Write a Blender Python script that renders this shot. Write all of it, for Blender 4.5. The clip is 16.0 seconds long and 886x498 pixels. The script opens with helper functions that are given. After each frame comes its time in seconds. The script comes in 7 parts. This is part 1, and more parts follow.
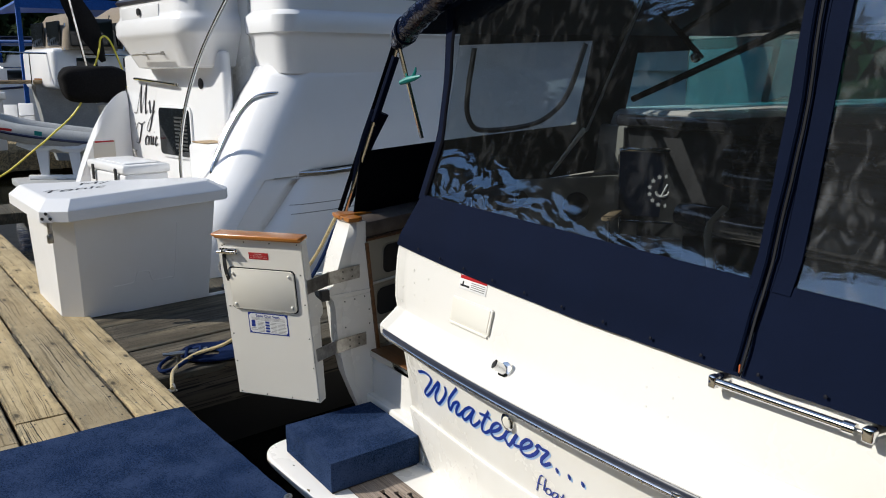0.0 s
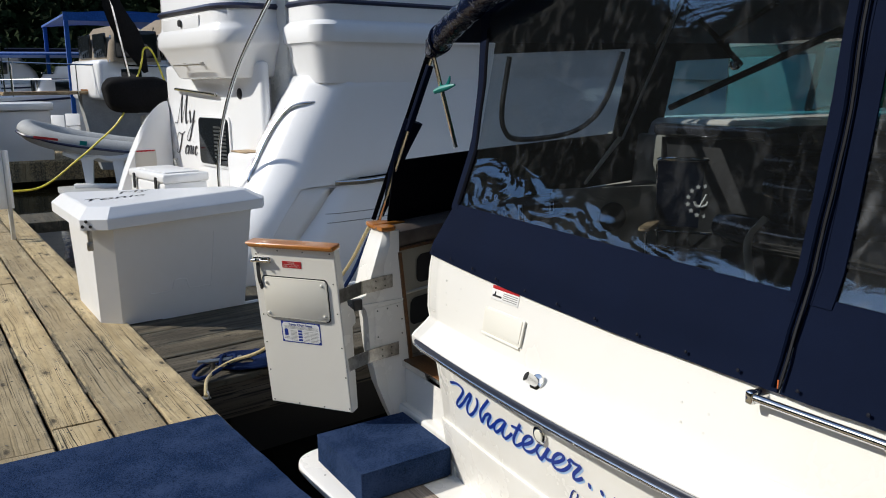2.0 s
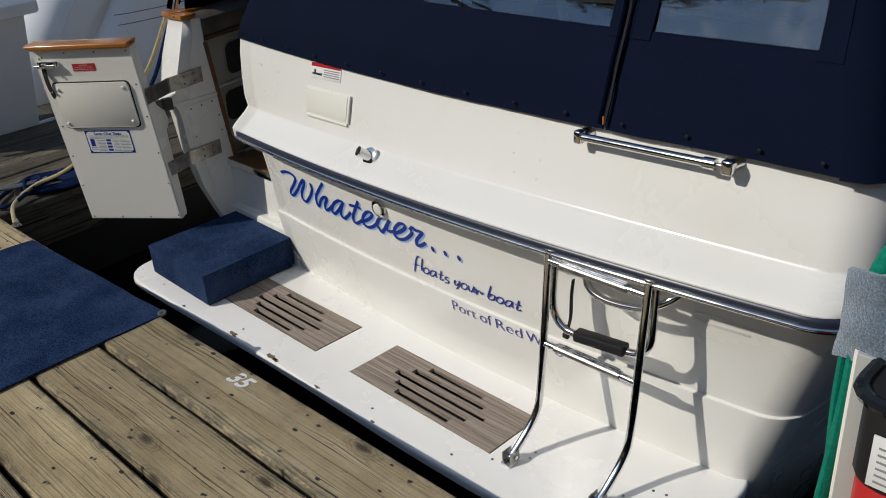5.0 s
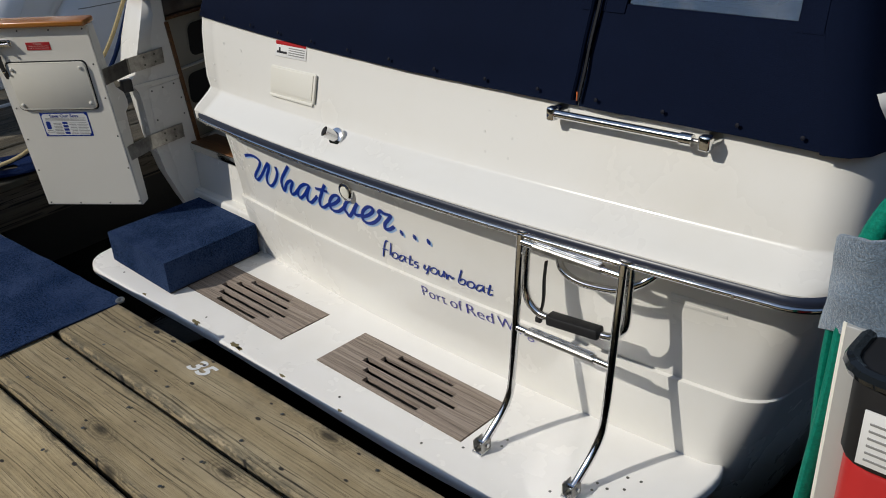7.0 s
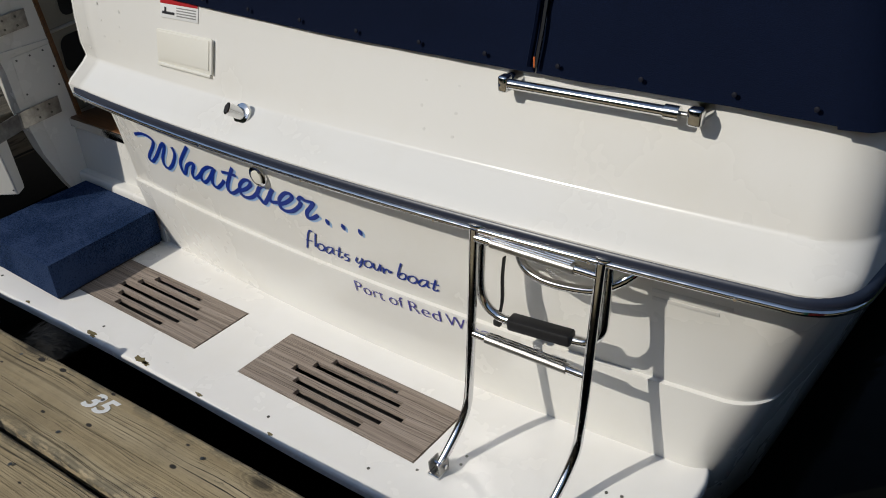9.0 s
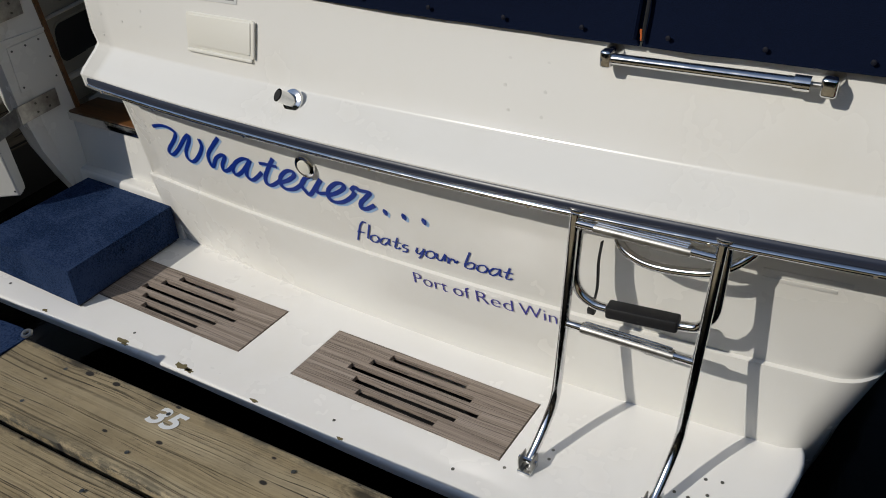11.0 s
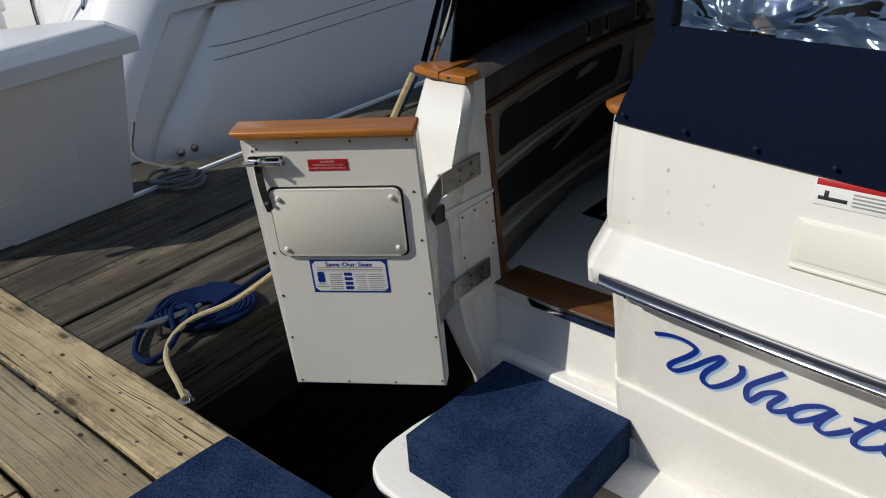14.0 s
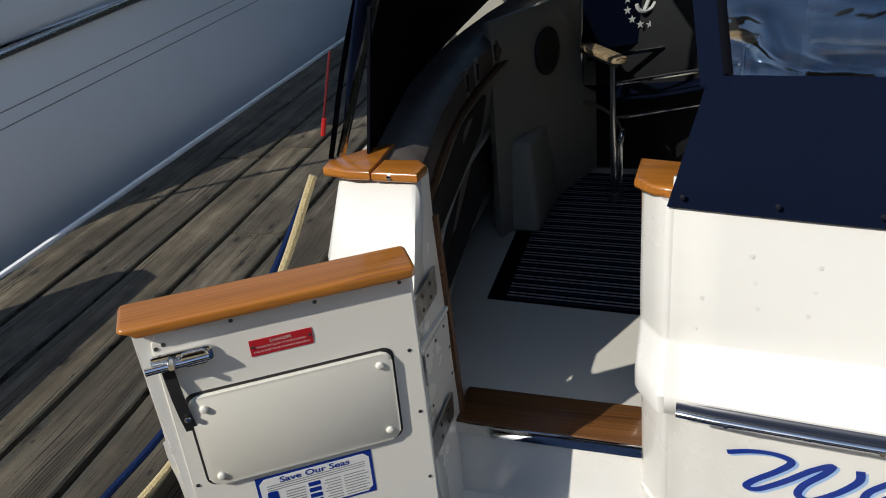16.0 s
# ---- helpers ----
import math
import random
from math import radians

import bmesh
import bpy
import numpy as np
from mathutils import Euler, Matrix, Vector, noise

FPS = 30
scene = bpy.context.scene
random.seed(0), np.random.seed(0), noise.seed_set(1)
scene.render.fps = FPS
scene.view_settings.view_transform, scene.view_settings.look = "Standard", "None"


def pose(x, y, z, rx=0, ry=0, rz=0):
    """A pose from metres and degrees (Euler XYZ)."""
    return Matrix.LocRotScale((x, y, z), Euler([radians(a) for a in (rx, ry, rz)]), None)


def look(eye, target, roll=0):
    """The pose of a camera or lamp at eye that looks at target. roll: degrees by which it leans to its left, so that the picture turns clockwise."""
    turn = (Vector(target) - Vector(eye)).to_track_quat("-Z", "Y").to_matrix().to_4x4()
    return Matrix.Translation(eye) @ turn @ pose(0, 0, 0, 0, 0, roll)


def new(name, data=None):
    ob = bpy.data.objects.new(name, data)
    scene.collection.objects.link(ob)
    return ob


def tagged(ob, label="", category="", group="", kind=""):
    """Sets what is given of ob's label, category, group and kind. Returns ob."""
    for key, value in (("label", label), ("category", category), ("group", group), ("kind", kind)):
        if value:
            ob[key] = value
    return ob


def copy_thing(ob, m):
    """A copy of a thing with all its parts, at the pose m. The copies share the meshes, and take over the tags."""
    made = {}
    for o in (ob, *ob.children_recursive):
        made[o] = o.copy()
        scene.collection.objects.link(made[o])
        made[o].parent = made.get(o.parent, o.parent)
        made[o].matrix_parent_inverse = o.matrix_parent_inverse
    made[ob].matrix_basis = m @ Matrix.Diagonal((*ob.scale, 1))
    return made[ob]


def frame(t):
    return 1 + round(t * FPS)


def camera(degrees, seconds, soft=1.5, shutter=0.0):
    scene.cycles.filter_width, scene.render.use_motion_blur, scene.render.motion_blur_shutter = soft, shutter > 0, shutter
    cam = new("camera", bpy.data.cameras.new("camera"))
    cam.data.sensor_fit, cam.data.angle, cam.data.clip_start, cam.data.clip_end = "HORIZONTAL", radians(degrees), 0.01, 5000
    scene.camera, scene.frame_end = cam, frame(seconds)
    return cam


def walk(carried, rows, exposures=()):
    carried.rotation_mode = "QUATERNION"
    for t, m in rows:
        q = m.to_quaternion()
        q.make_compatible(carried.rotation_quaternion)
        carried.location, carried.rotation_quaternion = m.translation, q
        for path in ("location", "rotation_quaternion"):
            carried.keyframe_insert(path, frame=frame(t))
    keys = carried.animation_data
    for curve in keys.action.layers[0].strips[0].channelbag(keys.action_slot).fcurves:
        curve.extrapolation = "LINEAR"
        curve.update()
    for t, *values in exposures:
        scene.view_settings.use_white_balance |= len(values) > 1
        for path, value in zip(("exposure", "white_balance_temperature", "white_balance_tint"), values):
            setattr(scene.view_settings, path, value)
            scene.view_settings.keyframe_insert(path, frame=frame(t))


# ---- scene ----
cam = camera(56.0, 16.0, soft=1.0)
PATH = [
    (0, (2.355, -1.633, 1.691), (0.725, -0.552, 1.277), -0.4),
    (0.5, (2.332, -1.577, 1.691), (0.667, -0.546, 1.282), -0.6),
    (1, (2.341, -1.588, 1.695), (0.661, -0.577, 1.302), -0.4),
    (1.5, (2.379, -1.66, 1.673), (0.702, -0.638, 1.297), -0.2),
    (2, (2.342, -1.594, 1.685), (0.658, -0.587, 1.294), -0.6),
    (2.5, (2.346, -1.625, 1.67), (0.709, -0.561, 1.237), -1.0),
    (3, (2.332, -1.631, 1.641), (0.746, -0.53, 1.12), -1.3),
    (3.5, (2.326, -1.617, 1.639), (0.831, -0.464, 0.978), -2.1),
    (4, (2.318, -1.636, 1.635), (0.902, -0.438, 0.886), -3.4),
    (4.5, (2.299, -1.604, 1.609), (0.944, -0.401, 0.762), -4.4),
    (7, (2.246, -1.535, 1.504), (0.974, -0.266, 0.627), -3.1),
    (7.5, (2.135, -1.395, 1.51), (0.902, -0.086, 0.636), -3.4),
    (8, (2.047, -1.334, 1.502), (0.854, 0.002, 0.613), -2.8),
    (8.5, (1.981, -1.264, 1.48), (0.845, 0.067, 0.511), -3.3),
    (11, (1.555, -1.385, 1.445), (0.596, 0.013, 0.384), -3.9),
    (11.5, (1.407, -1.401, 1.428), (0.278, -0.092, 0.422), -3.2),
    (12, (1.216, -1.37, 1.457), (-0.066, -0.18, 0.487), -3.5),
    (12.5, (0.994, -1.386, 1.473), (-0.373, -0.254, 0.551), -2.2),
    (13, (0.692, -1.473, 1.496), (-0.623, -0.271, 0.588), -4.0),
    (13.5, (0.434, -1.52, 1.517), (-0.897, -0.269, 0.701), -3.2),
    (14, (0.145, -1.484, 1.551), (-1.127, -0.2, 0.694), -3.6),
    (14.5, (-0.129, -1.475, 1.547), (-1.291, -0.088, 0.695), -3.8),
    (15, (-0.409, -1.501, 1.571), (-1.375, 0.033, 0.725), -4.9),
    (15.5, (-0.605, -1.421, 1.55), (-1.46, 0.197, 0.742), -4.5),
    (16, (-0.862, -1.252, 1.553), (-1.523, 0.44, 0.715), -5.7),
]
walk(cam, [(t, look(eye, target, roll)) for t, eye, target, roll in PATH],
     exposures=((0, 0.0), (2.5, -0.05), (3.5, -0.26), (4.5, -0.58), (7, -0.64), (11, -0.78), (12, -0.82), (13, -0.70), (14.5, -0.26), (16, -0.14)))

# ---- light ----
SUN = Vector((0.51, 1.0, -0.86)).normalized()
world = bpy.data.worlds.new("sky")
scene.world = world
world.use_nodes = True
wn, wl = world.node_tree.nodes, world.node_tree.links
sky = wn.new("ShaderNodeTexSky")
sky.sky_type = "NISHITA"
sky.sun_disc = False
sky.sun_elevation = math.asin(-SUN.z)
sky.sun_rotation = math.atan2(-SUN.x, -SUN.y)
sky.air_density, sky.dust_density, sky.ozone_density = 1.0, 0.3, 2.0
pale = wn.new("ShaderNodeHueSaturation")
pale.inputs["Saturation"].default_value = 0.92
wl.new(sky.outputs[0], pale.inputs["Color"])
wl.new(pale.outputs[0], wn["Background"].inputs[0])
wn["Background"].inputs[1].default_value = 0.155
sun_data = bpy.data.lights.new("sun", "SUN")
sun_data.energy, sun_data.angle, sun_data.color = 4.5, radians(0.55), (1.0, 0.955, 0.875)
sun = new("sun", sun_data)
sun.matrix_world = look((0, 0, 30), Vector((0, 0, 30)) + SUN)


# ---- materials ----
def mat(name, base, rough=0.5, metal=0.0, spec=0.5, coat=0.0, sheen=0.0):
    m = bpy.data.materials.new(name)
    m.use_nodes = True
    b = m.node_tree.nodes["Principled BSDF"]
    b.inputs["Base Color"].default_value = (*base, 1)
    b.inputs["Roughness"].default_value = rough
    b.inputs["Metallic"].default_value = metal
    b.inputs["Specular IOR Level"].default_value = spec
    b.inputs["Coat Weight"].default_value = coat
    b.inputs["Coat Roughness"].default_value = 0.08
    b.inputs["Sheen Weight"].default_value = sheen
    return m


def nodes(m):
    t = m.node_tree
    return t.nodes, t.links, t.nodes["Principled BSDF"]


def coords(m, scale=(1, 1, 1), kind="Object", rot=(0, 0, 0)):
    n, l, _ = nodes(m)
    tc, mp = n.new("ShaderNodeTexCoord"), n.new("ShaderNodeMapping")
    mp.inputs["Scale"].default_value = scale
    mp.inputs["Rotation"].default_value = rot
    l.new(tc.outputs[kind], mp.inputs["Vector"])
    return mp.outputs[0]


def tex_noise(m, vec, scale, detail=4, rough=0.6, dist=0.0):
    n, l, _ = nodes(m)
    t = n.new("ShaderNodeTexNoise")
    t.inputs["Scale"].default_value, t.inputs["Detail"].default_value = scale, detail
    t.inputs["Roughness"].default_value, t.inputs["Distortion"].default_value = rough, dist
    l.new(vec, t.inputs["Vector"])
    return t.outputs[0]


def ramp(m, fac, stops):
    n, l, _ = nodes(m)
    r = n.new("ShaderNodeValToRGB")
    e = r.color_ramp.elements
    while len(e) < len(stops):
        e.new(0.5)
    for el, (p, c) in zip(e, stops):
        el.position, el.color = p, (*c, 1) if len(c) == 3 else c
    l.new(fac, r.inputs[0])
    return r.outputs[0]


def mixc(m, fac, a, b, mode="MIX"):
    n, l, _ = nodes(m)
    x = n.new("ShaderNodeMix")
    x.data_type, x.blend_type = "RGBA", mode
    for val, sock in ((fac, x.inputs[0]), (a, x.inputs[6]), (b, x.inputs[7])):
        if isinstance(val, (int, float)):
            sock.default_value = val
        elif isinstance(val, tuple):
            sock.default_value = (*val, 1)
        else:
            l.new(val, sock)
    return x.outputs[2]


def math_n(m, op, a, b=0.0):
    n, l, _ = nodes(m)
    x = n.new("ShaderNodeMath")
    x.operation = op
    for val, sock in ((a, x.inputs[0]), (b, x.inputs[1])):
        if isinstance(val, (int, float)):
            sock.default_value = val
        else:
            l.new(val, sock)
    return x.outputs[0]


def bump(m, height, strength, dist):
    n, l, b = nodes(m)
    u = n.new("ShaderNodeBump")
    u.inputs["Strength"].default_value, u.inputs["Distance"].default_value = strength, dist
    l.new(height, u.inputs["Height"])
    l.new(u.outputs[0], b.inputs["Normal"])
    return u


def set_color(m, sock):
    n, l, b = nodes(m)
    l.new(sock, b.inputs["Base Color"])


def set_rough(m, sock):
    n, l, b = nodes(m)
    l.new(sock, b.inputs["Roughness"])


def gelcoat(name, base, dirt=0.12, rough=0.22):
    m = mat(name, base, rough, coat=0.25)
    v = coords(m)
    big = tex_noise(m, v, 1.6, 5, 0.65)
    fine = tex_noise(m, v, 90, 3, 0.7)
    d = tuple(c * k for c, k in zip(base, (0.86, 0.83, 0.76)))
    c = mixc(m, ramp(m, big, [(0.45, (0, 0, 0)), (0.75, (dirt * 3,) * 3)]), base, d)
    speck = ramp(m, fine, [(0.70, (0, 0, 0)), (0.78, (dirt * 1.5,) * 3)])
    c = mixc(m, speck, c, (0.35, 0.31, 0.24))
    set_color(m, c)
    set_rough(m, ramp(m, big, [(0.3, (rough * 0.8,) * 3), (0.7, (rough * 1.5,) * 3)]))
    bump(m, tex_noise(m, v, 5.0, 2, 0.5), 0.06, 0.01)
    return m


GEL = gelcoat("gelcoat_cream", (0.77, 0.755, 0.705))
GEL_DECK = gelcoat("gelcoat_platform", (0.86, 0.845, 0.81))
# Cockpit gelcoat, toned below GEL so its colour carries the canopy's shade.
GEL_IN = gelcoat("gelcoat_cockpit_shaded", (0.62, 0.60, 0.54), 0.2, 0.45)
GEL_W = gelcoat("gelcoat_white", (0.86, 0.87, 0.88), 0.05, 0.18)
# Cream lining; the cockpit's deep shade is put into its dark base colour.
LINING_SHADED = gelcoat("cockpit_lining_shaded", (0.30, 0.29, 0.25), 0.2, 0.5)
GEL_DOOR = gelcoat("painted_door_panel", (0.78, 0.755, 0.68), 0.06, 0.4)
BOXW = gelcoat("fibreglass_box", (0.78, 0.79, 0.80), 0.10, 0.4)
VINYL = gelcoat("vinyl_pad", (0.70, 0.675, 0.59), 0.06, 0.5)


def wood(name, tones, scale=1.0, rough=0.7, coat=0.0, relief=0.6, random_shift=True, stain=0.0, grain=1.0):
    """Timber with the grain along x: broad figure, fine dark checks, and where stained, knots and mould."""
    m = mat(name, tones[1], rough, coat=coat)
    n, l, b = nodes(m)
    tc = n.new("ShaderNodeTexCoord")
    vec = tc.outputs["Object"]
    if random_shift:
        oi = n.new("ShaderNodeObjectInfo")
        mul = n.new("ShaderNodeVectorMath")
        mul.operation = "MULTIPLY_ADD"
        l.new(oi.outputs["Random"], mul.inputs[0])
        mul.inputs[1].default_value = (37.0, 91.0, 17.0)
        l.new(vec, mul.inputs[2])
        vec = mul.outputs[0]

    def mapped(sx, sy, sz, src):
        mp = n.new("ShaderNodeMapping")
        mp.inputs["Scale"].default_value = (sx * scale, sy * scale, sz * scale)
        l.new(src, mp.inputs["Vector"])
        return mp.outputs[0]

    # the figure wanders sideways round knots
    wander = tex_noise(m, mapped(1.3, 4.0, 4.0, vec), 1.0, 2, 0.5)
    off = n.new("ShaderNodeCombineXYZ")
    l.new(math_n(m, "MULTIPLY", math_n(m, "SUBTRACT", wander, 0.5), 0.055 / scale), off.inputs[1])
    add = n.new("ShaderNodeVectorMath")
    add.operation = "ADD"
    l.new(vec, add.inputs[0])
    l.new(off.outputs[0], add.inputs[1])
    vec2 = add.outputs[0]
    if stain:
        broad = tex_noise(m, mapped(0.6, 13, 13, vec2), 1.0, 4, 0.6)
        lines = tex_noise(m, mapped(0.7, 150, 80, vec2), 1.0, 3, 0.7)
    else:
        broad = tex_noise(m, mapped(0.5, 26, 26, vec2), 1.0, 5, 0.65)
        lines = tex_noise(m, mapped(1.1, 120, 60, vec2), 1.0, 3, 0.6)
    checks = tex_noise(m, mapped(0.6, 190 if stain else 150, 90, vec2), 1.0, 2, 0.5)
    big = tex_noise(m, vec, 1.7 * scale, 5, 0.65)
    # open grain gathers in bands, with smoother wood between
    band = ramp(m, tex_noise(m, mapped(0.5, 9, 9, vec2), 1.0, 3, 0.6), [(0.46, (0.06,) * 3), (0.62, (1, 1, 1))]) if stain else grain
    c = ramp(m, broad, [(0.28, tones[0]), (0.46, tones[1]), (0.72, tones[2])])
    c = mixc(m, math_n(m, "MULTIPLY", ramp(m, lines, [(0.36, (0.28 if stain else 0.75,) * 3), (0.48, (0, 0, 0))]), band), c, tuple(x * 0.42 for x in tones[0]))
    c = mixc(m, math_n(m, "MULTIPLY", ramp(m, checks, [(0.36 if stain else 0.385, (0.4 if stain else 1.0,) * 3), (0.385 if stain else 0.415, (0, 0, 0))]), band), c, tuple(x * 0.06 for x in tones[0]))
    if stain:
        # splits that follow the grain, opening and closing along their length
        sy = n.new("ShaderNodeSeparateXYZ")
        l.new(vec2, sy.inputs[0])
        drift = tex_noise(m, mapped(1.4, 5, 5, vec), 1.0, 3, 0.5)
        for per_metre, sway, gate, wide in ((24, 0.9, (1.1, 9, 9), 0.55), (75, 2.4, (1.6, 13, 13), 0.9)):
            at = math_n(m, "ADD", math_n(m, "MULTIPLY", sy.outputs[1], per_metre * scale), math_n(m, "MULTIPLY", drift, sway))
            row = n.new("ShaderNodeTexVoronoi")
            row.voronoi_dimensions = "1D"
            row.inputs["Scale"].default_value = 1.0
            l.new(at, row.inputs["W"])
            gap = math_n(m, "MULTIPLY", math_n(m, "SUBTRACT", tex_noise(m, mapped(*gate, vec2), 1.0, 4, 0.65), 0.51 if stain < 0.55 else 0.47), wide)
            open_grain = ramp(m, math_n(m, "SUBTRACT", gap, row.outputs["Distance"]), [(0.0, (0, 0, 0)), (0.02, (1, 1, 1))])
            c = mixc(m, open_grain, c, tuple(x * 0.05 for x in tones[0]))
    high = math_n(m, "ADD", math_n(m, "MULTIPLY", lines, 0.7), ramp(m, checks, [(0.28, (0, 0, 0)), (0.38, (1, 1, 1))]))
    if stain:
        c = mixc(m, ramp(m, big, [(0.40, (stain,) * 3), (0.60, (0, 0, 0))]), c, tuple(x * 0.6 for x in tones[0]))
        fleck = tex_noise(m, mapped(9, 24, 24, vec), 1.0, 7, 0.8)
        c = mixc(m, 1.0, c, ramp(m, fleck, [(0.30, (0.6,) * 3), (0.44, (0.95,) * 3), (0.68, (1.1,) * 3)]), "MULTIPLY")
        mould = tex_noise(m, mapped(9, 30, 20, vec), 1.0, 6, 0.75)
        c = mixc(m, ramp(m, math_n(m, "ADD", math_n(m, "MULTIPLY", mould, 0.7), math_n(m, "MULTIPLY", big, 0.5)), [(0.70, (0, 0, 0)), (0.78, (0.85,) * 3)]), c, (0.02, 0.02, 0.016))
        sep = n.new("ShaderNodeSeparateXYZ")
        l.new(tc.outputs["Object"], sep.inputs[0])
        rim = ramp(m, math_n(m, "ABSOLUTE", sep.outputs[1]), [(0.088, (0, 0, 0)), (0.125, (1, 1, 1))])
        moss = tex_noise(m, mapped(11, 24, 24, vec), 1.0, 7, 0.8)
        c = mixc(m, math_n(m, "MULTIPLY", rim, ramp(m, moss, [(0.47, (0, 0, 0)), (0.56, (0.85,) * 3)])), c, (0.060, 0.062, 0.050))
        vo = n.new("ShaderNodeTexVoronoi")
        vo.voronoi_dimensions = "2D"
        l.new(mapped(1.5, 3.7, 2.0, vec), vo.inputs["Vector"])
        vo.inputs["Scale"].default_value = 1.0
        ragged = math_n(m, "ADD", vo.outputs["Distance"], math_n(m, "MULTIPLY", math_n(m, "SUBTRACT", tex_noise(m, mapped(30, 60, 40, vec), 1.0, 3, 0.7), 0.5), 0.07))
        c = mixc(m, ramp(m, ragged, [(0.025, (0.97,) * 3), (0.055, (0.5,) * 3), (0.07, (0.08,) * 3), (0.085, (0.5,) * 3), (0.10, (0.06,) * 3), (0.115, (0.35,) * 3), (0.14, (0, 0, 0))]), c, tuple(x * 0.14 for x in tones[0]))
        # worm and bolt holes
        pin = n.new("ShaderNodeTexVoronoi")
        pin.voronoi_dimensions = "2D"
        l.new(mapped(4.3, 8.0, 2.0, vec), pin.inputs["Vector"])
        pin.inputs["Scale"].default_value = 1.0
        hole = math_n(m, "ADD", pin.outputs["Distance"], math_n(m, "MULTIPLY", tex_noise(m, mapped(5, 5, 5, vec), 1.0, 2, 0.5), 0.16))
        c = mixc(m, ramp(m, hole, [(0.105, (1, 1, 1)), (0.125, (0, 0, 0))]), c, (0.02, 0.016, 0.012))
    if random_shift:
        oi2 = n.new("ShaderNodeObjectInfo")
        c = mixc(m, 1.0, c, ramp(m, oi2.outputs["Random"], [(0.0, (0.80, 0.79, 0.78)), (1.0, (1.12, 1.08, 1.0))]), "MULTIPLY")
    set_color(m, c)
    bump(m, high, relief, 0.005)
    return m


PLANK = wood("weathered_dock_plank", ((0.37, 0.285, 0.155), (0.46, 0.365, 0.21), (0.54, 0.45, 0.29)), 1.0, 0.85, relief=1.0, stain=0.5)
# Old grey planks, toned darker still to hold the shade between the boats.
PLANK_OLD_SHADED = wood("old_grey_plank_shaded", ((0.045, 0.037, 0.024), (0.105, 0.088, 0.060), (0.22, 0.19, 0.14)), 1.0, 0.9, relief=0.9, stain=0.6)
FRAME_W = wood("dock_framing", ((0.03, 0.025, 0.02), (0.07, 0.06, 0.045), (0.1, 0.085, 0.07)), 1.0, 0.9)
TEAK = wood("varnished_teak", ((0.27, 0.092, 0.012), (0.38, 0.135, 0.018), (0.46, 0.175, 0.026)), 1.6, 0.3, 0.5, 0.06, False, grain=0.3)
# Dull teak, darkened so the sill's colour holds the doorway's shade.
TEAK_DARK = wood("dull_shaded_teak", ((0.07, 0.027, 0.008), (0.13, 0.052, 0.014), (0.19, 0.080, 0.022)), 1.6, 0.45, 0.2, 0.1, False, grain=0.5)
TEAK_GREY = wood("weathered_teak", ((0.16, 0.125, 0.098), (0.28, 0.225, 0.18), (0.40, 0.335, 0.28)), 2.8, 0.8, relief=0.5, random_shift=False, grain=0.55)
TEAK_DECK = wood("tan_deck", ((0.3, 0.2, 0.1), (0.42, 0.3, 0.17), (0.5, 0.37, 0.22)), 1.5, 0.6, random_shift=False)

STEEL = mat("stainless_steel", (0.72, 0.72, 0.71), 0.13, 1.0)
set_rough(STEEL, ramp(STEEL, tex_noise(STEEL, coords(STEEL), 40, 4), [(0.3, (0.07,) * 3), (0.8, (0.22,) * 3)]))
STEEL_DULL = mat("brushed_steel", (0.42, 0.41, 0.39), 0.38, 1.0)
set_color(STEEL_DULL, ramp(STEEL_DULL, tex_noise(STEEL_DULL, coords(STEEL_DULL), 30, 5), [(0.3, (0.28, 0.27, 0.25)), (0.7, (0.5, 0.49, 0.46))]))
RUBBER = mat("black_rubber", (0.012, 0.012, 0.013), 0.5)
# Besides black parts, this paints the shade inside pockets, slots and bores.
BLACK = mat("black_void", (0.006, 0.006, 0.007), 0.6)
SNAP = mat("dark_snap", (0.004, 0.005, 0.012), 0.6, spec=0.2)
SCREW = mat("screw_head", (0.12, 0.12, 0.11), 0.4, 0.8)
RAILBLK = mat("rub_rail_vinyl", (0.02, 0.026, 0.045), 0.35)
bump(RAILBLK, tex_noise(RAILBLK, coords(RAILBLK), 30, 3), 0.1, 0.003)


def cloth(name, base, scale, rel, rough=0.9, sheen=0.3, var=0.35, spec=0.12):
    m = mat(name, base, rough, sheen=sheen, spec=spec)
    v = coords(m)
    fine = tex_noise(m, v, scale, 3, 0.75)
    big = tex_noise(m, v, 4.0, 4, 0.6)
    lo, hi = tuple(c * (1 - var) for c in base), tuple(c * (1 + var * 1.3) for c in base)
    c = ramp(m, fine, [(0.35, lo), (0.5, base), (0.68, hi)])
    c = mixc(m, ramp(m, big, [(0.4, (0.35,) * 3), (0.65, (0, 0, 0))]), c, tuple(x * 0.7 for x in base))
    set_color(m, c)
    bump(m, math_n(m, "ADD", fine, math_n(m, "MULTIPLY", big, 0.4)), rel, 0.006)
    return m


CANVAS = cloth("navy_canvas", (0.0024, 0.0060, 0.0205), 420, 0.35, 0.8, 0.0, 0.25, 0.08)
CANVAS_IN = cloth("dark_canvas", (0.005, 0.0055, 0.008), 300, 0.2, 0.9, 0.0, 0.35, 0.02)
CARPET = cloth("blue_carpet", (0.012, 0.027, 0.072), 210, 1.0, 0.95, 0.0, 1.0, 0.02)
_fl = math_n(CARPET, "ADD", math_n(CARPET, "MULTIPLY", tex_noise(CARPET, coords(CARPET), 130, 6, 0.85), 0.7), math_n(CARPET, "MULTIPLY", tex_noise(CARPET, coords(CARPET), 5, 4, 0.6), 0.3))
